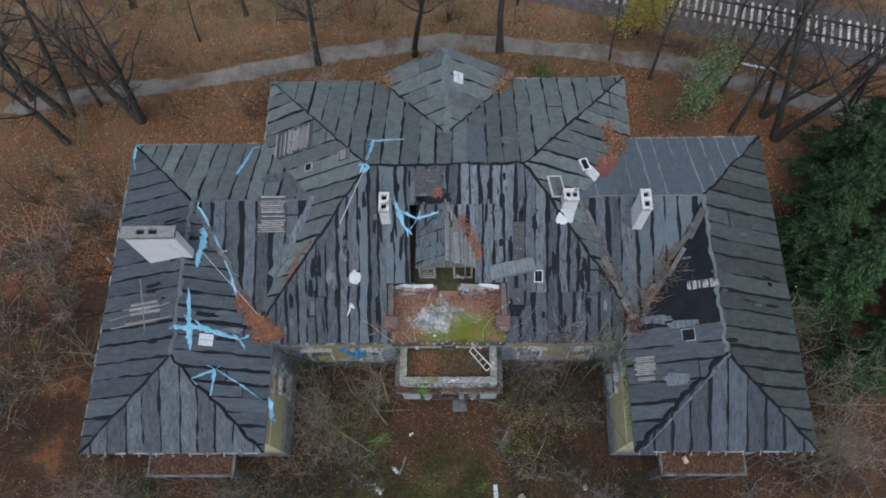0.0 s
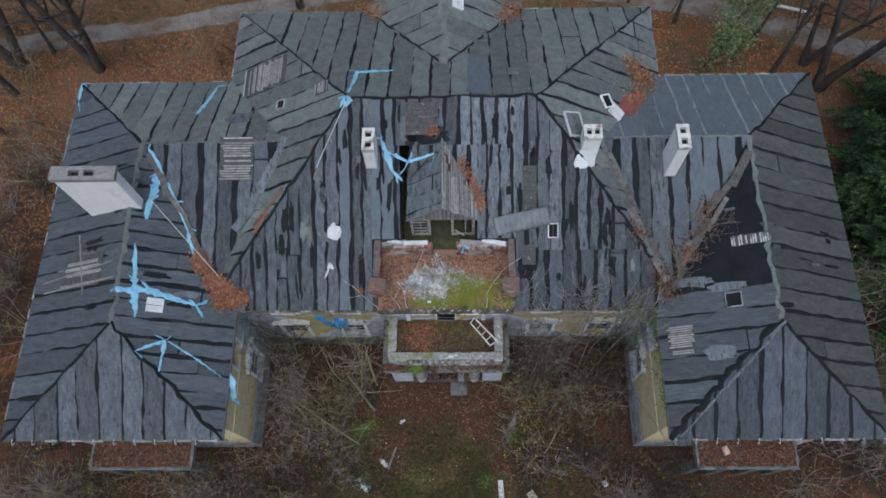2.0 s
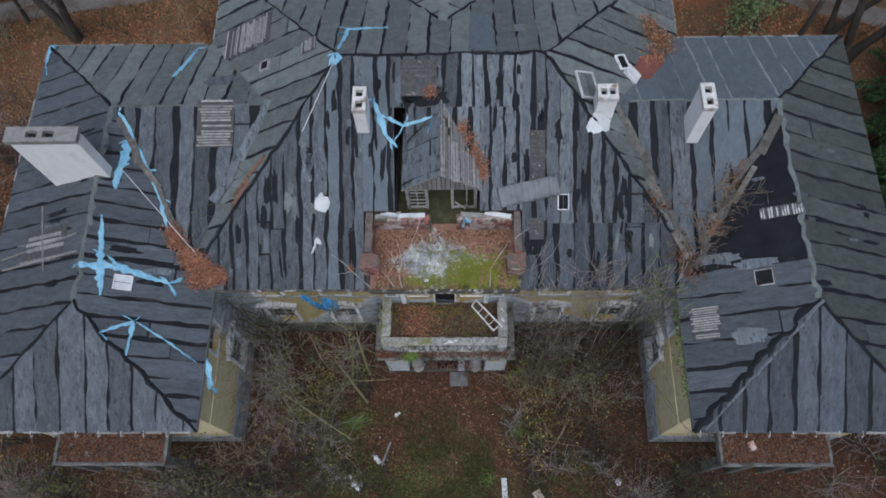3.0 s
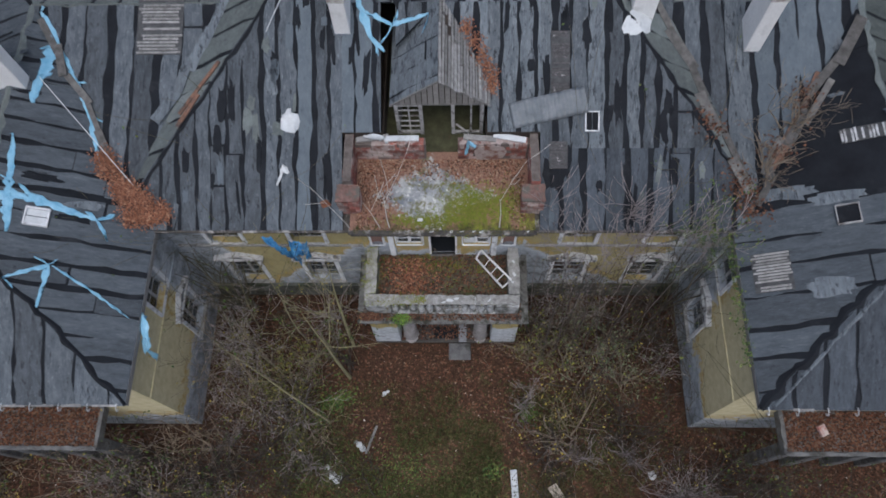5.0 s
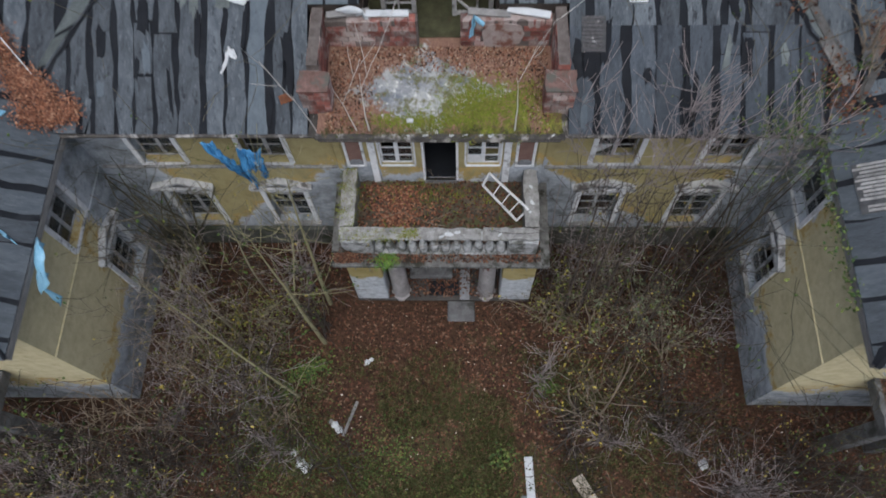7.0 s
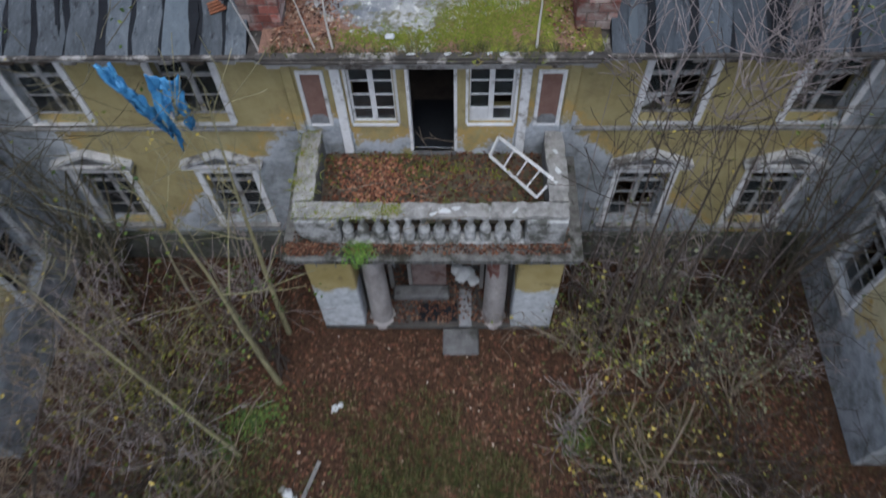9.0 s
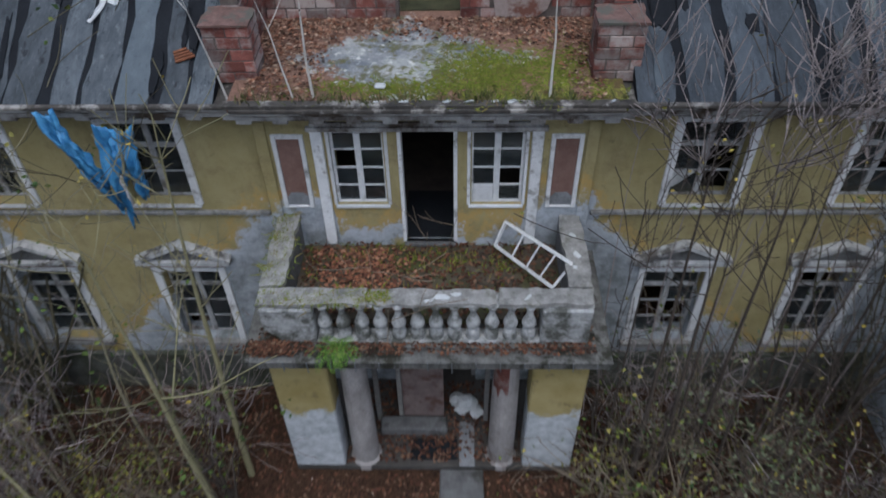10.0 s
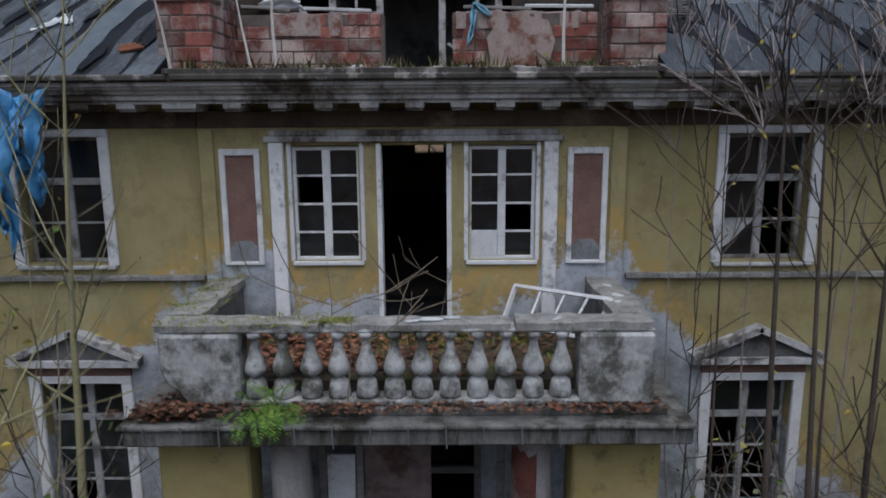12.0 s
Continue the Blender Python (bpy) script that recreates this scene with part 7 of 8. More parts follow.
leaf_heap([(-11.2, 1.2), (-10.8, 0.7), (-10.5, 0.2), (-10.0, 0.1), (-9.8, -0.3), (-10.3, -0.4), (-9.4, -0.2), (-10.6, 0.5), (-10.2, 0.3), (-11.4, 1.6)], 7000, 21, "rust-brown leaves drifted into the roof corner", size=(0.05, 0.1), spread=0.17, height=0.26)
leaf_heap([(9.7, 12.0), (9.9, 11.4), (10.1, 10.9), (10.3, 11.6)], 900, 22, "brown leaves drifted in the rear valley", material=leaf_wood, height=0.25)
leaf_heap([(9.3, 9.9), (9.8, 10.3)], 250, 23, "red-brown leaves on the roof slope", spread=0.2, height=0.06)
red = slab_from_poly([(8.35, 8.75, 0), (9.2, 8.6, 0), (10.1, 9.9, 0), (9.9, 10.5, 0), (8.9, 9.9, 0)], 0.01)
bmesh.ops.triangulate(red, faces=red.faces[:])
bmesh.ops.subdivide_edges(red, edges=red.edges[:], cuts=3, use_grid_fill=True)
for q in red.verts:
    q.co.z = roof_z(q.co.x, q.co.y) + 0.05 + 0.02 * noise.noise(q.co * 3)
tagged(part("roof_patch", red, rust_red, None), "dull red roofing sheet patch by the valley", "roof sheet")
leaf_heap([(0.85, 5.4), (1.1, 5.0), (1.35, 4.6), (1.55, 4.2), (1.68, 3.9), (1.7, 3.6), (-0.45, 6.75)], 1100, 24, "orange leaves along the hut roof", size=(0.05, 0.1), spread=0.13, height=0.12)
leaf_heap([(3.6, 15.9), (3.2, 15.3), (3.9, 16.5), (-3.7, 15.9), (-4.1, 16.4)], 800, 25, "brown leaves in the rear gable valleys", material=leaf_wood, height=0.22)
leaf_heap([(10.0, 0.4), (10.3, -0.1), (11.2, 1.8), (12.2, 3.5), (9.9, 0.9), (9.0, 2.6)], 900, 26, "brown leaves caught in the wing valley", material=leaf_brown, height=0.15)


leaf_terrace = island_mat("faded_terrace_leaves", [(0.3, 0.14, 0.085), (0.2, 0.09, 0.055), (0.36, 0.22, 0.15), (0.13, 0.07, 0.05), (0.4, 0.3, 0.22), (0.24, 0.15, 0.1), (0.1, 0.06, 0.045)])


def terrace_leaf(rnd):
    while True:
        x, y = rnd.uniform(-2.85, 2.85), rnd.uniform(-0.7, 1.95)
        k = (abs(x + 0.2) / 2.9) ** 3 + (max(0, y - 0.5) / 1.5) ** 2.5 - (0.5 if x > 0.2 and y < 1.0 else 0) - (0.35 if -1.7 < x <= 0.4 and y < 1.1 else 0) + (0.25 if x < -1.4 else 0)
        if rnd.random() < k + 0.02 + 0.35 * max(0, noise.noise(Vector((x * 2.2, y * 2.2, 0.5)))):
            return x, y, 8.37


scatter_leaves("terrace_leaves", 3300, terrace_leaf, (0.04, 0.085), leaf_terrace, 27, "rust-brown leaves on the roof terrace", 0.05)


scatter_leaves("terrace_litter", 900, terrace_leaf, (0.05, 0.11), leaf_brown, 37, "dark brown leaves on the roof terrace", 0.06)


def balcony_leaf(rnd):
    return rnd.uniform(-2.4, 2.35), rnd.uniform(-1.95, -0.05), 4.73


def ledge_leaf(rnd):
    if rnd.random() < 0.3:
        return rnd.gauss(-2.75, 0.22), rnd.uniform(-2.68, -2.4), 4.48 + 0.1 * rnd.random()
    return rnd.uniform(-2.95, 2.9), rnd.choice((rnd.uniform(-2.68, -2.4), rnd.uniform(-2.5, -2.0))), 4.565


scatter_leaves("balcony_leaves", 1700, balcony_leaf, (0.06, 0.12), leaf_brown, 28, "brown leaves covering the balcony floor", 0.07)
scatter_leaves("balcony_leaf_drift", 900, lambda r: (r.gauss(-1.25, 0.5), r.uniform(-1.8, -0.3), 4.74), (0.06, 0.12), leaf_orange, 29, "red-brown leaves on the balcony", 0.08)
scatter_leaves("porch_floor_leaves", 1500, lambda r: (r.uniform(-1.9, 1.9), r.uniform(-2.2, -0.1), 0.17), (0.07, 0.13), leaf_brown, 34, "brown leaves on the portico floor", 0.06)
scatter_leaves("ledge_leaves", 1900, ledge_leaf, (0.05, 0.1), leaf_brown, 30, "brown leaves on the balcony ledge", 0.06)
grass("terrace_moss", 1200, lambda r: (r.gauss(1.0, 0.45), r.gauss(0.15, 0.4), 8.36) if r.random() < 0.6 else ((r.gauss(2.3, 0.3), r.gauss(0.3, 0.45), 8.36) if r.random() < 0.4 else (r.gauss(-0.5, 0.8), r.gauss(-0.35, 0.14), 8.36)), 31, "bright moss and grass tufts on the terrace", (0.012, 0.04), moss_tuft)
grass("balcony_moss", 170, lambda r: (r.uniform(-2.4, 1.8), r.gauss(-0.45, 0.25) if r.random() < 0.7 else r.uniform(-1.9, -0.1), 4.72), 32, "grass and moss on the balcony", (0.04, 0.14), moss_tuft)
grass("eave_grass", 130, lambda r: (r.uniform(-3.0, 3.1), r.uniform(-0.82, -0.6), 8.36), 33, "dry grass along the terrace edge", (0.05, 0.22))

# ---------- balcony and terrace things ----------
def loose_frame():
    a, b, c, d = Vector((1.42, -0.2, 5.4)), Vector((1.24, -0.34, 4.92)), Vector((2.5, -1.42, 5.52)), Vector((2.2, -1.55, 5.05))
    e = empty("window_casement", (0, 0, 0), "loose white window casement leaning on the balcony", "window frame")
    for p, q in ((a, b), (a, c), (b, d), (c, d)):
        bm = bmesh.new()
        bar(bm, p, q, 0.06, 0.045, up=(0.3, 0.4, 1))
        part("frame_bar", bm, white_paint, e)
    for t in (0.3, 0.55, 0.78):
        bm = bmesh.new()
        bar(bm, a.lerp(c, t), b.lerp(d, t), 0.03, 0.03, up=(0.3, 0.4, 1))
        part("glazing_bar", bm, white_paint, e)


loose_frame()


def fern(at, seed, n=9):
    rnd = random.Random(seed)
    st = Strands()
    for k in range(n):
        a = rnd.uniform(math.pi * 1.05, math.pi * 1.95)
        up = k % 3 == 0
        L = rnd.uniform(0.34, 0.52)
        d = Vector((math.cos(a) * 0.7, math.sin(a) * (0.35 if up else 0.9), 1.3 if up else rnd.uniform(0.0, 0.6))).normalized()
        p = Vector((rnd.gauss(0, 0.05), 0, 0))
        m = 14
        for i in range(m):
            p = p + d * L / m
            d = (d + Vector((0, -0.02, -0.07 if up else -0.17))).normalized()
            w = 0.085 * math.sin(math.pi * (0.12 + 0.86 * i / m)) + 0.008
            s = d.cross(Vector((0, -0.4, 1))).normalized()
            for sg in (-1, 1):
                q = len(st.lv)
                st.lv += [p, p + s * sg * w * 0.55 + d * 0.02, p + s * sg * w + d * 0.03 + Vector((0, 0, -0.012)), p + s * sg * w * 0.5 + d * 0.004]
                st.lf.append((q, q + 1, q + 2, q + 3))
    return plant("fern", st, twig, fern_mat, at, "bright green fern growing from the balcony ledge", "fern", "", "stalks", "fronds")


fern((-1.5, -2.5, 4.62), 1, 16)
fern((-1.72, -2.55, 4.56), 2, 9)
for i, (x, h, r, l) in enumerate(((-3.06, 2.0, 0.022, -0.12), (-2.02, 1.9, 0.02, -0.16), (-1.72, 2.4, 0.026, 0.0), (1.95, 2.4, 0.026, -0.03))):
    b = sapling(500 + i, (x, -0.6, 8.34), h, r, 0, None, (l, 0.02), birch_bark, 0.8, 8)
    tagged(b, "young white birch stem rooted in the terrace edge", "tree", "terrace birches")
for i, (x, y, h) in enumerate(((-1.05, -1.4, 1.5), (0.3, -0.35, 1.2), (-0.1, -0.4, 0.9), (-0.7, -2.45, 1.1))):
    b = sapling(520 + i, (x, y, 4.6), h, 0.011, 0, None, (0.05, -0.05), twig, 1.6, 6)
    tagged(b, "thin dry seedling growing on the balcony", "plant", "balcony seedlings")
tagged(part("stone", boxes((-0.09, 0.09, -0.06, 0.06, 0, 0.07)), sheet_white, None, bevel=0.025), "small white stone on the terrace", "stone").location = (-0.7, -0.33, 8.36)
for i, (x, z) in enumerate(((-2.3, 9.42), (-1.3, 9.4), (1.3, 9.42), (2.3, 9.44))):
    pl = part("plank", boxes((-0.55, 0.55, -0.1, 0.1, 0, 0.05)), (old_wood, sheet_white)[i % 2], None, bevel=0.008)
    pl.matrix_basis = pose(x, 2.2, z, 3 * i, 2, 8 - 6 * i)
    tagged(pl, "weathered plank on the terrace wall" if i % 2 == 0 else "white painted plank on the terrace wall", "plank", "planks on the wall")
tarp([(0.9, 2.05, 9.5), (1.15, 1.98, 9.3)], 0.3, 40, "blue plastic scrap on the terrace wall", False, frays=1)
for i in range(15):
    x = -2.9 + i * 0.415
    bm = bmesh.new()
    bar(bm, (x, -2.79, 4.48), (x + 0.01, -2.795, 4.3 - 0.04 * (i % 3)), 0.018, 0.012)
    part("slate_nail", bm, tin, balcony)

# ---------- wing porches and eaves ----------
for x0, x1 in ((-17.4, -12.4), (12.0, 16.8)):
    porch = part("porch", boxes((x0, x1, -7.35, -5.8, 3.55, 3.95)), damp_render, house, "flat porch roof on square pillars, full of leaves", bevel=0.03)
    for px in (x0 + 0.25, (x0 + x1) / 2 - 0.8, (x0 + x1) / 2 + 0.8, x1 - 0.25):
        part("porch_pillar", boxes((px - 0.22, px + 0.22, -7.3, -6.86, 0, 3.55)), damp_render, porch, bevel=0.02)
    for a, b, c, d in ((x0 - 0.04, x1 + 0.04, -7.4, -7.24), (x0 - 0.04, x0 + 0.12, -7.24, -5.82), (x1 - 0.12, x1 + 0.04, -7.24, -5.82)):
        worn_slab("porch_rim", a, b, c, d, 3.9, 4.06, damp_render, porch, int(abs(a * 10)))
    scatter_leaves("porch_leaves", 4200, lambda r, a=x0, b=x1: (r.uniform(a + 0.1, b - 0.1), r.uniform(-7.22, -5.85), 3.96), (0.06, 0.12), leaf_brown, int(x1), "dark brown leaves on the porch top", 0.08)
bucket = part("brick_block", boxes((-0.14, 0.14, -0.2, 0.2, 0, 0.15)), brick_red, None, bevel=0.015)
tagged(bucket, "loose red clay block on the porch", "brick")
bucket.matrix_basis = pose(13.4, -6.5, 3.98, 10, 5, 25)


def eave_hook():
    bm = bmesh.new()
    pts = [Vector((0, 0.1, 0.05)), Vector((0, -0.04, 0.05)), Vector((0, -0.12, -0.03)), Vector((0, -0.1, -0.12)), Vector((0, -0.02, -0.15))]
    for a, b in zip(pts, pts[1:]):
        bar(bm, a, b, 0.035, 0.015, up=(1, 0, 0))
    return bm


h0 = part("gutter_bracket", eave_hook(), sheet_white, house)
h0.location = (-18.9, -6.6, EAVE)
for i in range(1, 11):
    copy_thing(h0, pose(-18.9 + i * 0.9, -6.6, EAVE))
for i in range(11):
    copy_thing(h0, pose(9.9 + i * 0.88, -6.6, EAVE))
for x, s in ((-9.66, 1), (9.68, -1)):
    part("eave_board", boxes((min(x, x - 0.1 * s), max(x, x - 0.1 * s), WY0 + 0.05, -0.7, 8.0, 8.2)), old_wood, house)
    part("wing_cornice", boxes((min(x - 0.12 * s, x - 0.45 * s), max(x - 0.12 * s, x - 0.45 * s), -5.8, -0.7, 7.9, 8.1)), stone, house, bevel=0.02)
    part("wing_string_course", boxes((min(WL, WL + 0.04) if s > 0 else WR - 0.04, max(WL, WL + 0.04) if s > 0 else WR, -5.8, -0.1, 5.47, 5.53)), plaster, house)
for x0, x1, y in ((-19.3, -9.8, -6.5), (9.8, 18.9, -6.5)):
    part("fascia_board", boxes((x0, x1, y - 0.03, y + 0.03, 8.02, 8.2)), old_wood, house)

# ---------- courtyard debris ----------
def debris(name, dims, at, rot, material, label, category):
    d = part(name, boxes(dims), material, None, bevel=0.01)
    d.matrix_basis = pose(*at, *rot)
    return tagged(d, label, category)


debris("post", (-0.13, 0.13, -0.75, 0.75, 0, 0.12), (2.8, -8.3, 0.05), (0, 2, 3), sheet_white, "white painted post lying in the grass", "post")
debris("plank", (-0.2, 0.2, -0.9, 0.9, 0, 0.05), (4.75, -8.9, 0.05), (2, 0, 32), plank_pale, "pale broken plank lying in the leaves", "plank")
debris("plank", (-0.05, 0.05, -0.6, 0.6, 0, 0.04), (-3.0, -6.4, 0.05), (2, 0, -20), old_wood, "grey stick of timber in the leaves", "plank")
debris("crate", (-0.3, 0.3, -0.4, 0.4, 0, 0.1), (2.75, -9.15, 0.04), (0, 0, -8), tin, "grey metal grate lying in the grass", "grate")
for i, (x, y) in enumerate(((-3.64, -6.5), (-3.35, -6.75), (-4.5, -7.85), (-4.15, -7.75), (-4.75, -7.5), (8.3, -7.7), (13.2, -7.75), (-3.5, -6.6), (-4.3, -7.95), (-4.6, -7.7), (-2.42, -4.41), (-2.55, -4.5), (-7.5, -4.0), (-5.6, -7.3))):
    bm = bmesh.new()
    bmesh.ops.create_icosphere(bm, subdivisions=2, radius=(0.1 + 0.045 * (i % 3)) * (0.55 if i > 9 else 1))
    for q in bm.verts:
        q.co *= 0.75 + 0.6 * abs(noise.noise(q.co * 9 + Vector((i, 0, 0))))
        q.co.z *= 0.5
    lump = part("rubble", bm, sheet_white if i % 3 else concrete, None)
    lump.matrix_basis = pose(x, y, 0.03, 0, 0, 47 * i)
    tagged(lump, "broken white plaster lump among leaves", "rubble", "rubble lumps")
tarp_pole = bmesh.new()
bar(tarp_pole, (-24.2, 7.8, 0.1), (-21.6, 4.6, 0.35), 0.07, 0.07)
tagged(part("pole", tarp_pole, plank_pale, None), "pale wooden pole lying in the undergrowth", "pole")
for i, (a, b) in enumerate((((-17.2, 2.8), (-16.3, -0.3)), ((-18.9, 0.6), (-14.9, 1.1)), ((-18.7, 0.1), (-14.7, 0.3)))):
    bm = bmesh.new()
    bar(bm, (*a, roof_z(*a) + 0.07), (*b, roof_z(*b) + 0.07), 0.06, 0.05)
    tagged(part("pole", bm, old_wood, None), "grey wooden pole lying on the wing roof", "pole", "roof poles")
for a, b in (((-4.4, 8.0), (-5.8, 5.3)), ((-13.7, 4.2), (-9.9, 0.2))):
    bm = bmesh.new()
    bar(bm, (*a, roof_z(*a) + 0.12), (*b, roof_z(*b) + 0.1), 0.025, 0.025)
    tagged(part("rope", bm, sheet_white, None), "pale rope stretched over the roof", "rope", "ropes")

# ---------- ridges and edges ----------
def roof_band(a, b, width, material, name="ridge_strip", lift=0.03):
    """A felt or tar band laid over a ridge, hip or edge, in short uneven lengths."""
    rnd = random.Random(int(abs(a[0] * 7 + b[1] * 13)))
    a, b = Vector(a), Vector(b)
    n = max(1, int((b - a).length / 1.1))
    d = (b - a).normalized()
    s = d.cross(Vector((0, 0, 1))).normalized()
    bm = bmesh.new()
    rows = []
    for i in range(n * 3 + 1):
        p = a.lerp(b, i / (n * 3))
        w = width * rnd.uniform(0.5, 1.5)
        p = p + s * rnd.gauss(0, width * 0.22)
        rows.append([bm.verts.new(p + s * w * k + Vector((0, 0, lift - abs(k) * 0.42 * w + (0.02 if k == 0 else 0)))) for k in (-0.5, 0, 0.5)])
    for r, q in zip(rows, rows[1:]):
        for k in (0, 1):
            bm.faces.new((r[k], r[k + 1], q[k + 1], q[k]))
    return part(name, bm, material, house)


for xo, xi, xr in ((-19.42, -9.66, -14.45), (19.02, 9.68, 14.35)):
    f, k = (xr, HF, WING_RIDGE), (xr, HB, WING_RIDGE)
    roof_band((xo, WY0, EAVE), f, 0.15, tar), roof_band((xi, WY0, EAVE), f, 0.36 if xi > 0 else 0.17, tar), roof_band(f, k, 0.22, felt_old), roof_band((xo, WY1, EAVE), k, 0.13, tar)
    roof_band(k, (math.copysign(8.0, xr), HB, LINK_RIDGE), 0.12, felt_old)
roof_band((10.1, WY0 + 0.1, EAVE + 0.03), (14.5, HF - 0.1, WING_RIDGE + 0.0), 0.12, felt_pale, lift=0.05)
roof_band(RA, RB, 0.15, tar), roof_band((0, 10.9, 11.05), (0, 16.9, 11.05), 0.35, felt_old)
YV = 8.2 + (RIDGE - 11.0) / (RIDGE - EAVE) * (MY1 - 8.2)
for s in (-1, 1):
    roof_band((0, YV, 11.02), (s * 4.2, MY1 - 0.05, EAVE + 0.05), 0.16, tar, lift=0.06)
    roof_band((s * 11.2, MY1, EAVE), (s * 4.3, 8.2, RIDGE), 0.12, tar)
    roof_band((s * 4.3, 8.2, RIDGE), (s * 10.2, 0.5, 8.85), 0.16, tar)
for x0, y0, x1, y1 in ((-19.42, WY0, -19.42, WY1), (-19.4, WY1, -11.4, WY1), (-11.3, MY1, -4.4, MY1), (4.4, MY1, 11.2, MY1), (11.2, 12.3, 11.2, MY1), (-11.3, 12.3, -11.3, MY1), (10.6, WY1, 19.0, WY1), (-19.4, WY0, -9.7, WY0), (9.7, WY0, 19.0, WY0)):
    rnd = random.Random(int(abs(x0 * 3 + y1 * 5)))
    n = int(math.hypot(x1 - x0, y1 - y0) / 0.9)
    for i in range(n):
        if rnd.random() < 0.35:
            continue
        t0, t1 = i / n, (i + rnd.uniform(0.5, 0.95)) / n
        bm = bmesh.new()
        bar(bm, (x0 + (x1 - x0) * t0, y0 + (y1 - y0) * t0, EAVE + 0.01), (x0 + (x1 - x0) * t1, y0 + (y1 - y0) * t1, EAVE + rnd.uniform(0, 0.03)), rnd.uniform(0.05, 0.11), 0.03)
        part("eave_edging", bm, battens, house)
b = shrub(410, 1.3, 16, 1500, leaf_green, stem_green, "small round bush still green behind the house", 1.0)
b.matrix_basis = pose(7.2, 22.4, 0)
b["group"] = "woodland shrubs"


def ragged_patch(x, y, length, width, seed, material, spin=0.0, name="felt_scrap"):
    """A torn scrap of felt or a smear of tar lying on the slope."""
    rnd = random.Random(seed)
    n = 18
    bm = bmesh.new()
    ring = []
    for k in range(n):
        a = 2 * math.pi * k / n
        q = 0.62 + 0.75 * abs(noise.noise(Vector((2.2 * math.cos(a), 2.2 * math.sin(a), seed * 1.7)))) + rnd.uniform(-0.08, 0.08)
        ring.append((width / 2 * q * math.copysign(abs(math.cos(a)) ** 0.6, math.cos(a)), length / 2 * q * math.copysign(abs(math.sin(a)) ** 0.6, math.sin(a))))
    low = [bm.verts.new((a, b, 0.0)) for a, b in ring]
    top = [bm.verts.new((a * 0.97, b * 0.97, 0.012)) for a, b in ring]
    bm.faces.new(top)
    for k in range(n):
        bm.faces.new((low[k], low[(k + 1) % n], top[(k + 1) % n], top[k]))
    ob = part(name, bm, material, house)
    ob.matrix_basis = slope_pose(x, y, spin, 0.026)
    return ob


ragged_patch(-1.0, 7.15, 1.9, 1.9, 311, tar, 0, "tar_smear"), ragged_patch(-0.6, 6.6, 0.9, 2.2, 312, tar, 0, "tar_smear")
rp = random.Random(99)
for k in range(120):
    x, y = rp.uniform(-9.5, 9.5), rp.uniform(-0.3, 7.6)
    if abs(x) > 10 - y * 0.72 or abs(x) < 3.5 and y < 3.4 or abs(x) < 1.9 and y < 6.6:
        continue
    if k % 3:
        ragged_patch(x, y, rp.uniform(0.5, 1.9), rp.uniform(0.12, 0.4), k, tar, rp.uniform(-6, 6), "tar_smear")
    else:
        ragged_patch(x, y, rp.uniform(0.4, 1.3), rp.uniform(0.15, 0.45), k, rp.choice((felt_pale, felt_blue, felt_old)), rp.uniform(-8, 8))
for k in range(34):
    x, y = rp.choice((rp.uniform(-18.3, -11.5), rp.uniform(-18.3, -11.5), rp.uniform(11.5, 18))), rp.uniform(-1.2, 6.5)
    ragged_patch(x, y, rp.uniform(0.12, 0.35), rp.uniform(0.4, 1.6), 200 + k, rp.choice((tar, tar, felt_pale, felt_side)), rp.uniform(-6, 6), "tar_smear")

for i, (x, y, l, w) in enumerate(((0.25, -2.2, 0.16, 0.34), (0.5, -2.14, 0.1, 0.22), (0.05, -2.28, 0.08, 0.16), (2.62, -1.2, 0.22, 0.12), (2.6, -0.7, 0.16, 0.1), (1.7, -2.2, 0.06, 0.2), (2.55, -1.5, 0.1, 0.1))):
    ob = ragged_patch(0, 2.9, l, w, 300 + i, sheet_white, 0, "lime_flake")
    ob.matrix_basis = pose(x, y, 5.515, 0, 0, 10 * i)
for i, x in enumerate((-0.75, -0.3, 0.35, 0.7, 1.1, 1.35, 2.9)):
    ob = ragged_patch(0, 2.9, 0.05 + 0.02 * (i % 3), 0.14 + 0.07 * (i % 2), 320 + i, sheet_white, 0, "lime_flake")
    ob.matrix_basis = pose(x, -0.76, 8.378, 0, 0, 6 * i)
grass("coping_moss", 260, lambda r: ((r.gauss(-2.66, 0.1), r.uniform(-1.9, -0.1), 5.5) if r.random() < 0.5 else (r.uniform(-2.8, -0.6), r.gauss(-2.2, 0.09), 5.5)), 35, "moss on the balcony coping", (0.01, 0.04), moss_tuft)

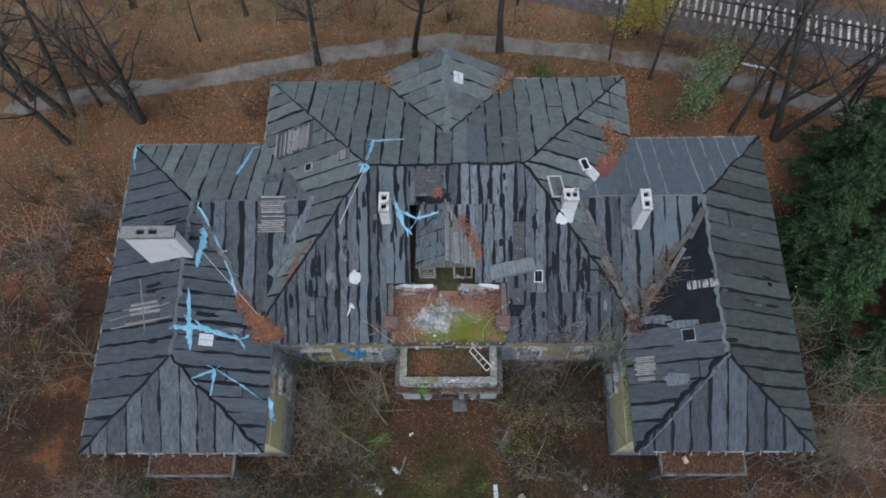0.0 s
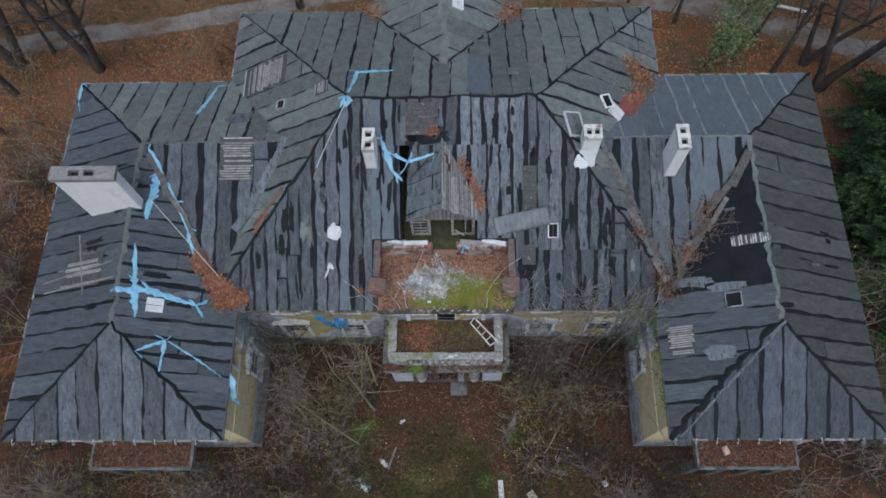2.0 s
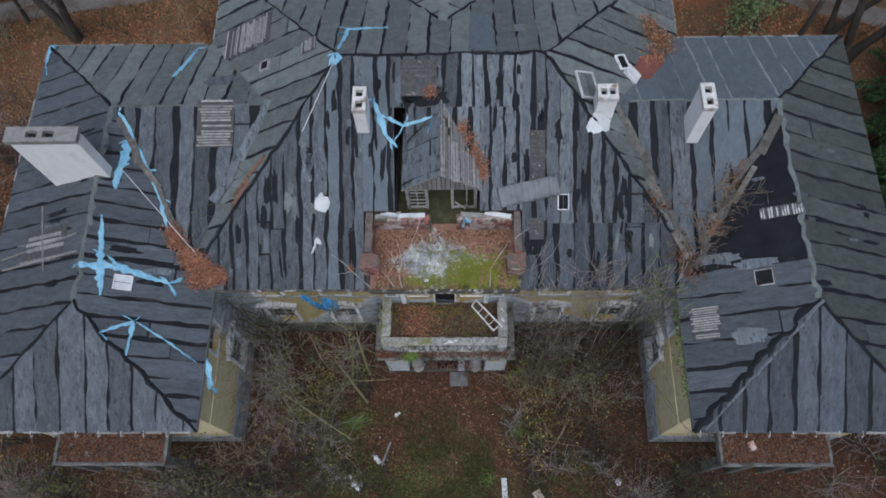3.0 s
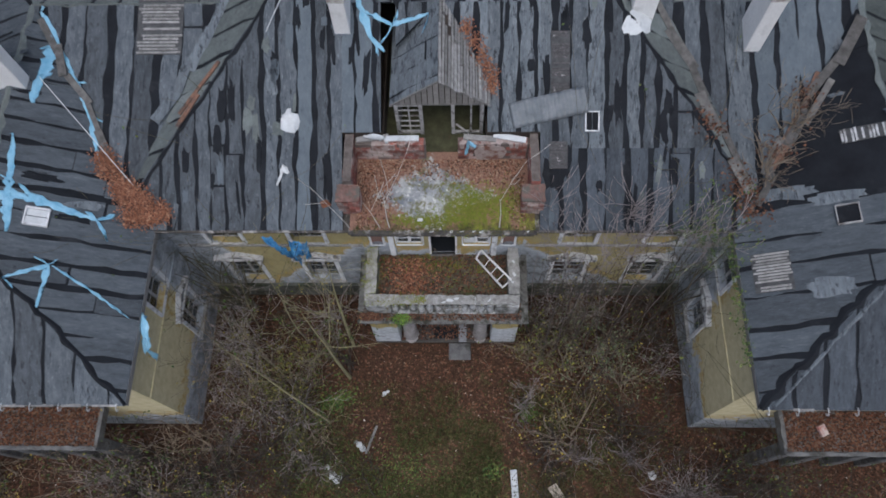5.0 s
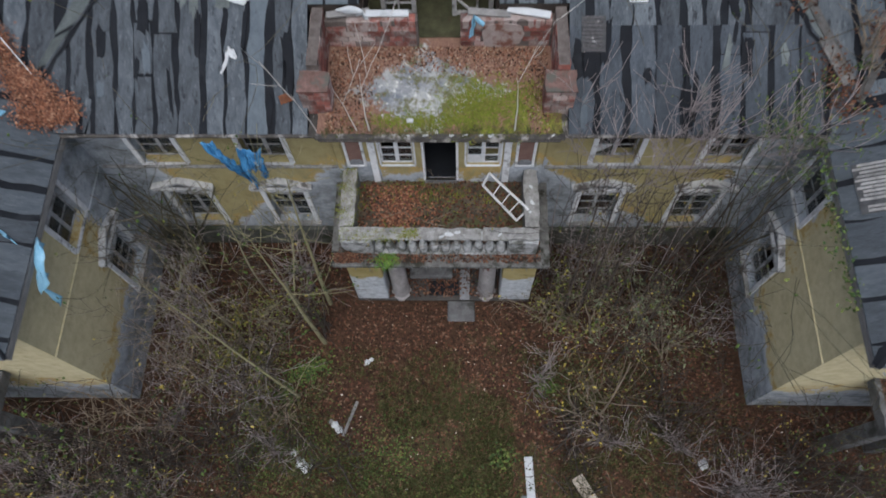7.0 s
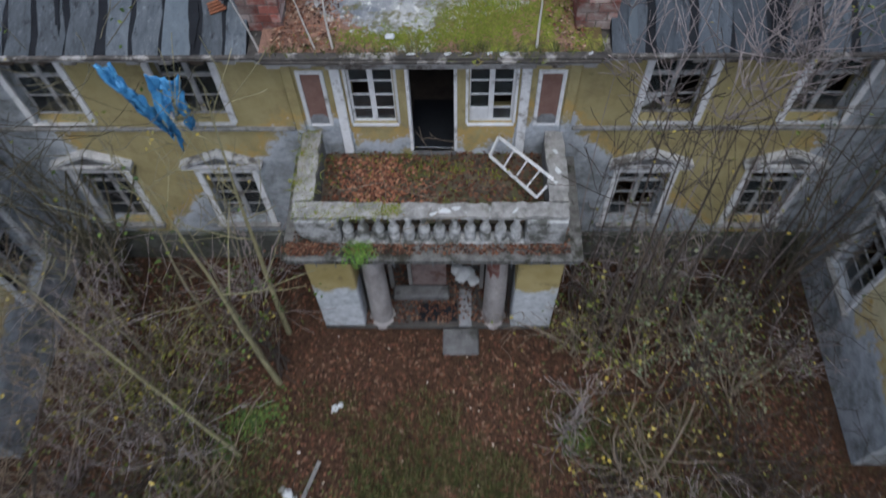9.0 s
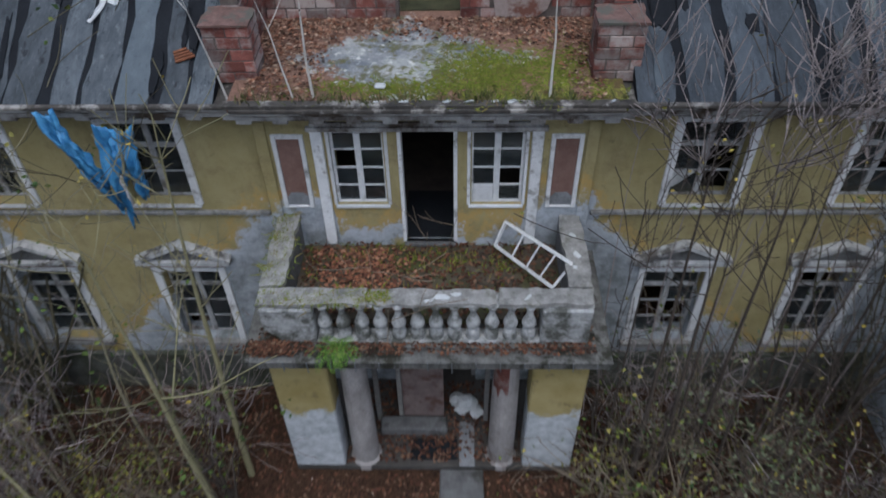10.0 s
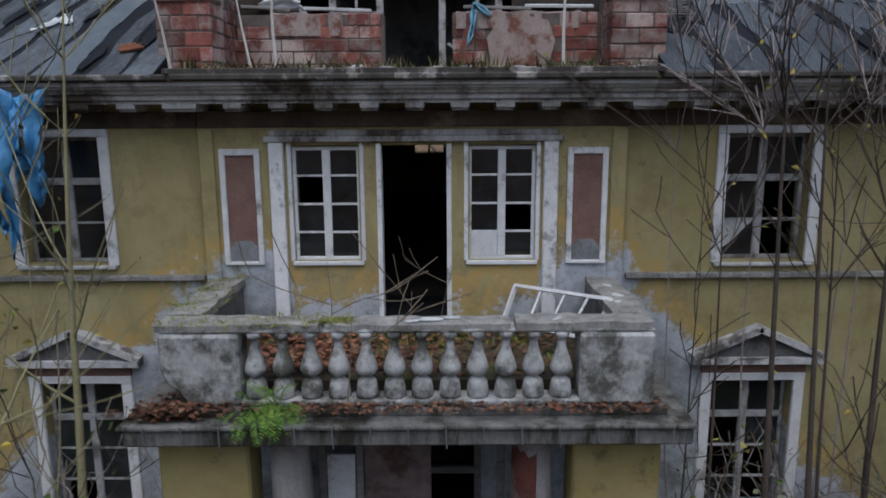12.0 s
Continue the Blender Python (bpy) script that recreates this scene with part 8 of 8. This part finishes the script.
for i, (x, y) in enumerate(((10.7, 0.9), (11.6, 2.6))):
    b = shrub(412 + i, 2.0, 7, 0, wood=twig, label="leafless bush rooted in the roof valley", spread=0.9)
    b.matrix_basis = pose(x, y, roof_z(x, y) + 0.03)
    b["group"] = "roof bushes"
for x, y, l, w, m, sp in ((13.45, 5.5, 1.5, 0.55, felt_pale, 25), (11.3, 0.3, 0.55, 2.2, felt_pale, 0), (12.6, -0.1, 0.5, 2.0, felt_pale, 0), (12.0, -3.0, 0.8, 1.6, felt_pale, 0), (-10.2, 8.9, 1.2, 1.6, felt, 10)):
    ragged_patch(x, y, l, w, int(40 + x), m, sp)
roof_plane([(x, y, roof_z(x, y) + 0.045) for x, y in ((1.12, 8.45), (2.2, 8.45), (2.12, 11.3), (1.2, 11.55))], 90, felt_blue, width=1.4, gap=(0.0, 0.01), base=felt_blue, thick=0.02)
for i, (x, y, z) in enumerate(((0.62, -0.85, 0.17), (0.82, -0.7, 0.17), (0.7, -0.75, 0.3), (0.5, -0.6, 0.17), (0.95, -0.95, 0.17))):
    bm = bmesh.new()
    bmesh.ops.create_icosphere(bm, subdivisions=2, radius=0.2)
    for q in bm.verts:
        q.co *= 0.7 + 0.8 * abs(noise.noise(q.co * 7 + Vector((i * 3, 0, 0))))
        q.co.z *= 0.6
    lump = part("rubble", bm, sheet_white, None)
    lump.matrix_basis = pose(x, y, z + 0.06, 0, 0, 60 * i)
    tagged(lump, "pale plaster rubble heaped in the portico doorway", "rubble", "portico rubble")
tile = bmesh.new()
for i in range(4):
    bar(tile, (-0.16, -0.09 + 0.06 * i, 0.02), (0.16 - 0.03 * i, -0.09 + 0.06 * i, 0.03), 0.05, 0.035)
tile = tagged(part("clay_tile", tile, rust, None, bevel=0.008), "broken ribbed clay tile lying on the felt roof", "tile")
tile.matrix_basis = slope_pose(-3.85, 0.15, 20, 0.03)
scatter_leaves("eave_vine", 420, lambda r: (9.72 + r.gauss(0, 0.14), -r.uniform(0.6, 5.2), 8.32 - abs(r.gauss(0, 0.35))), (0.06, 0.14), leaf_green, 15, "green climbing leaves along the wing eave", 0.05)
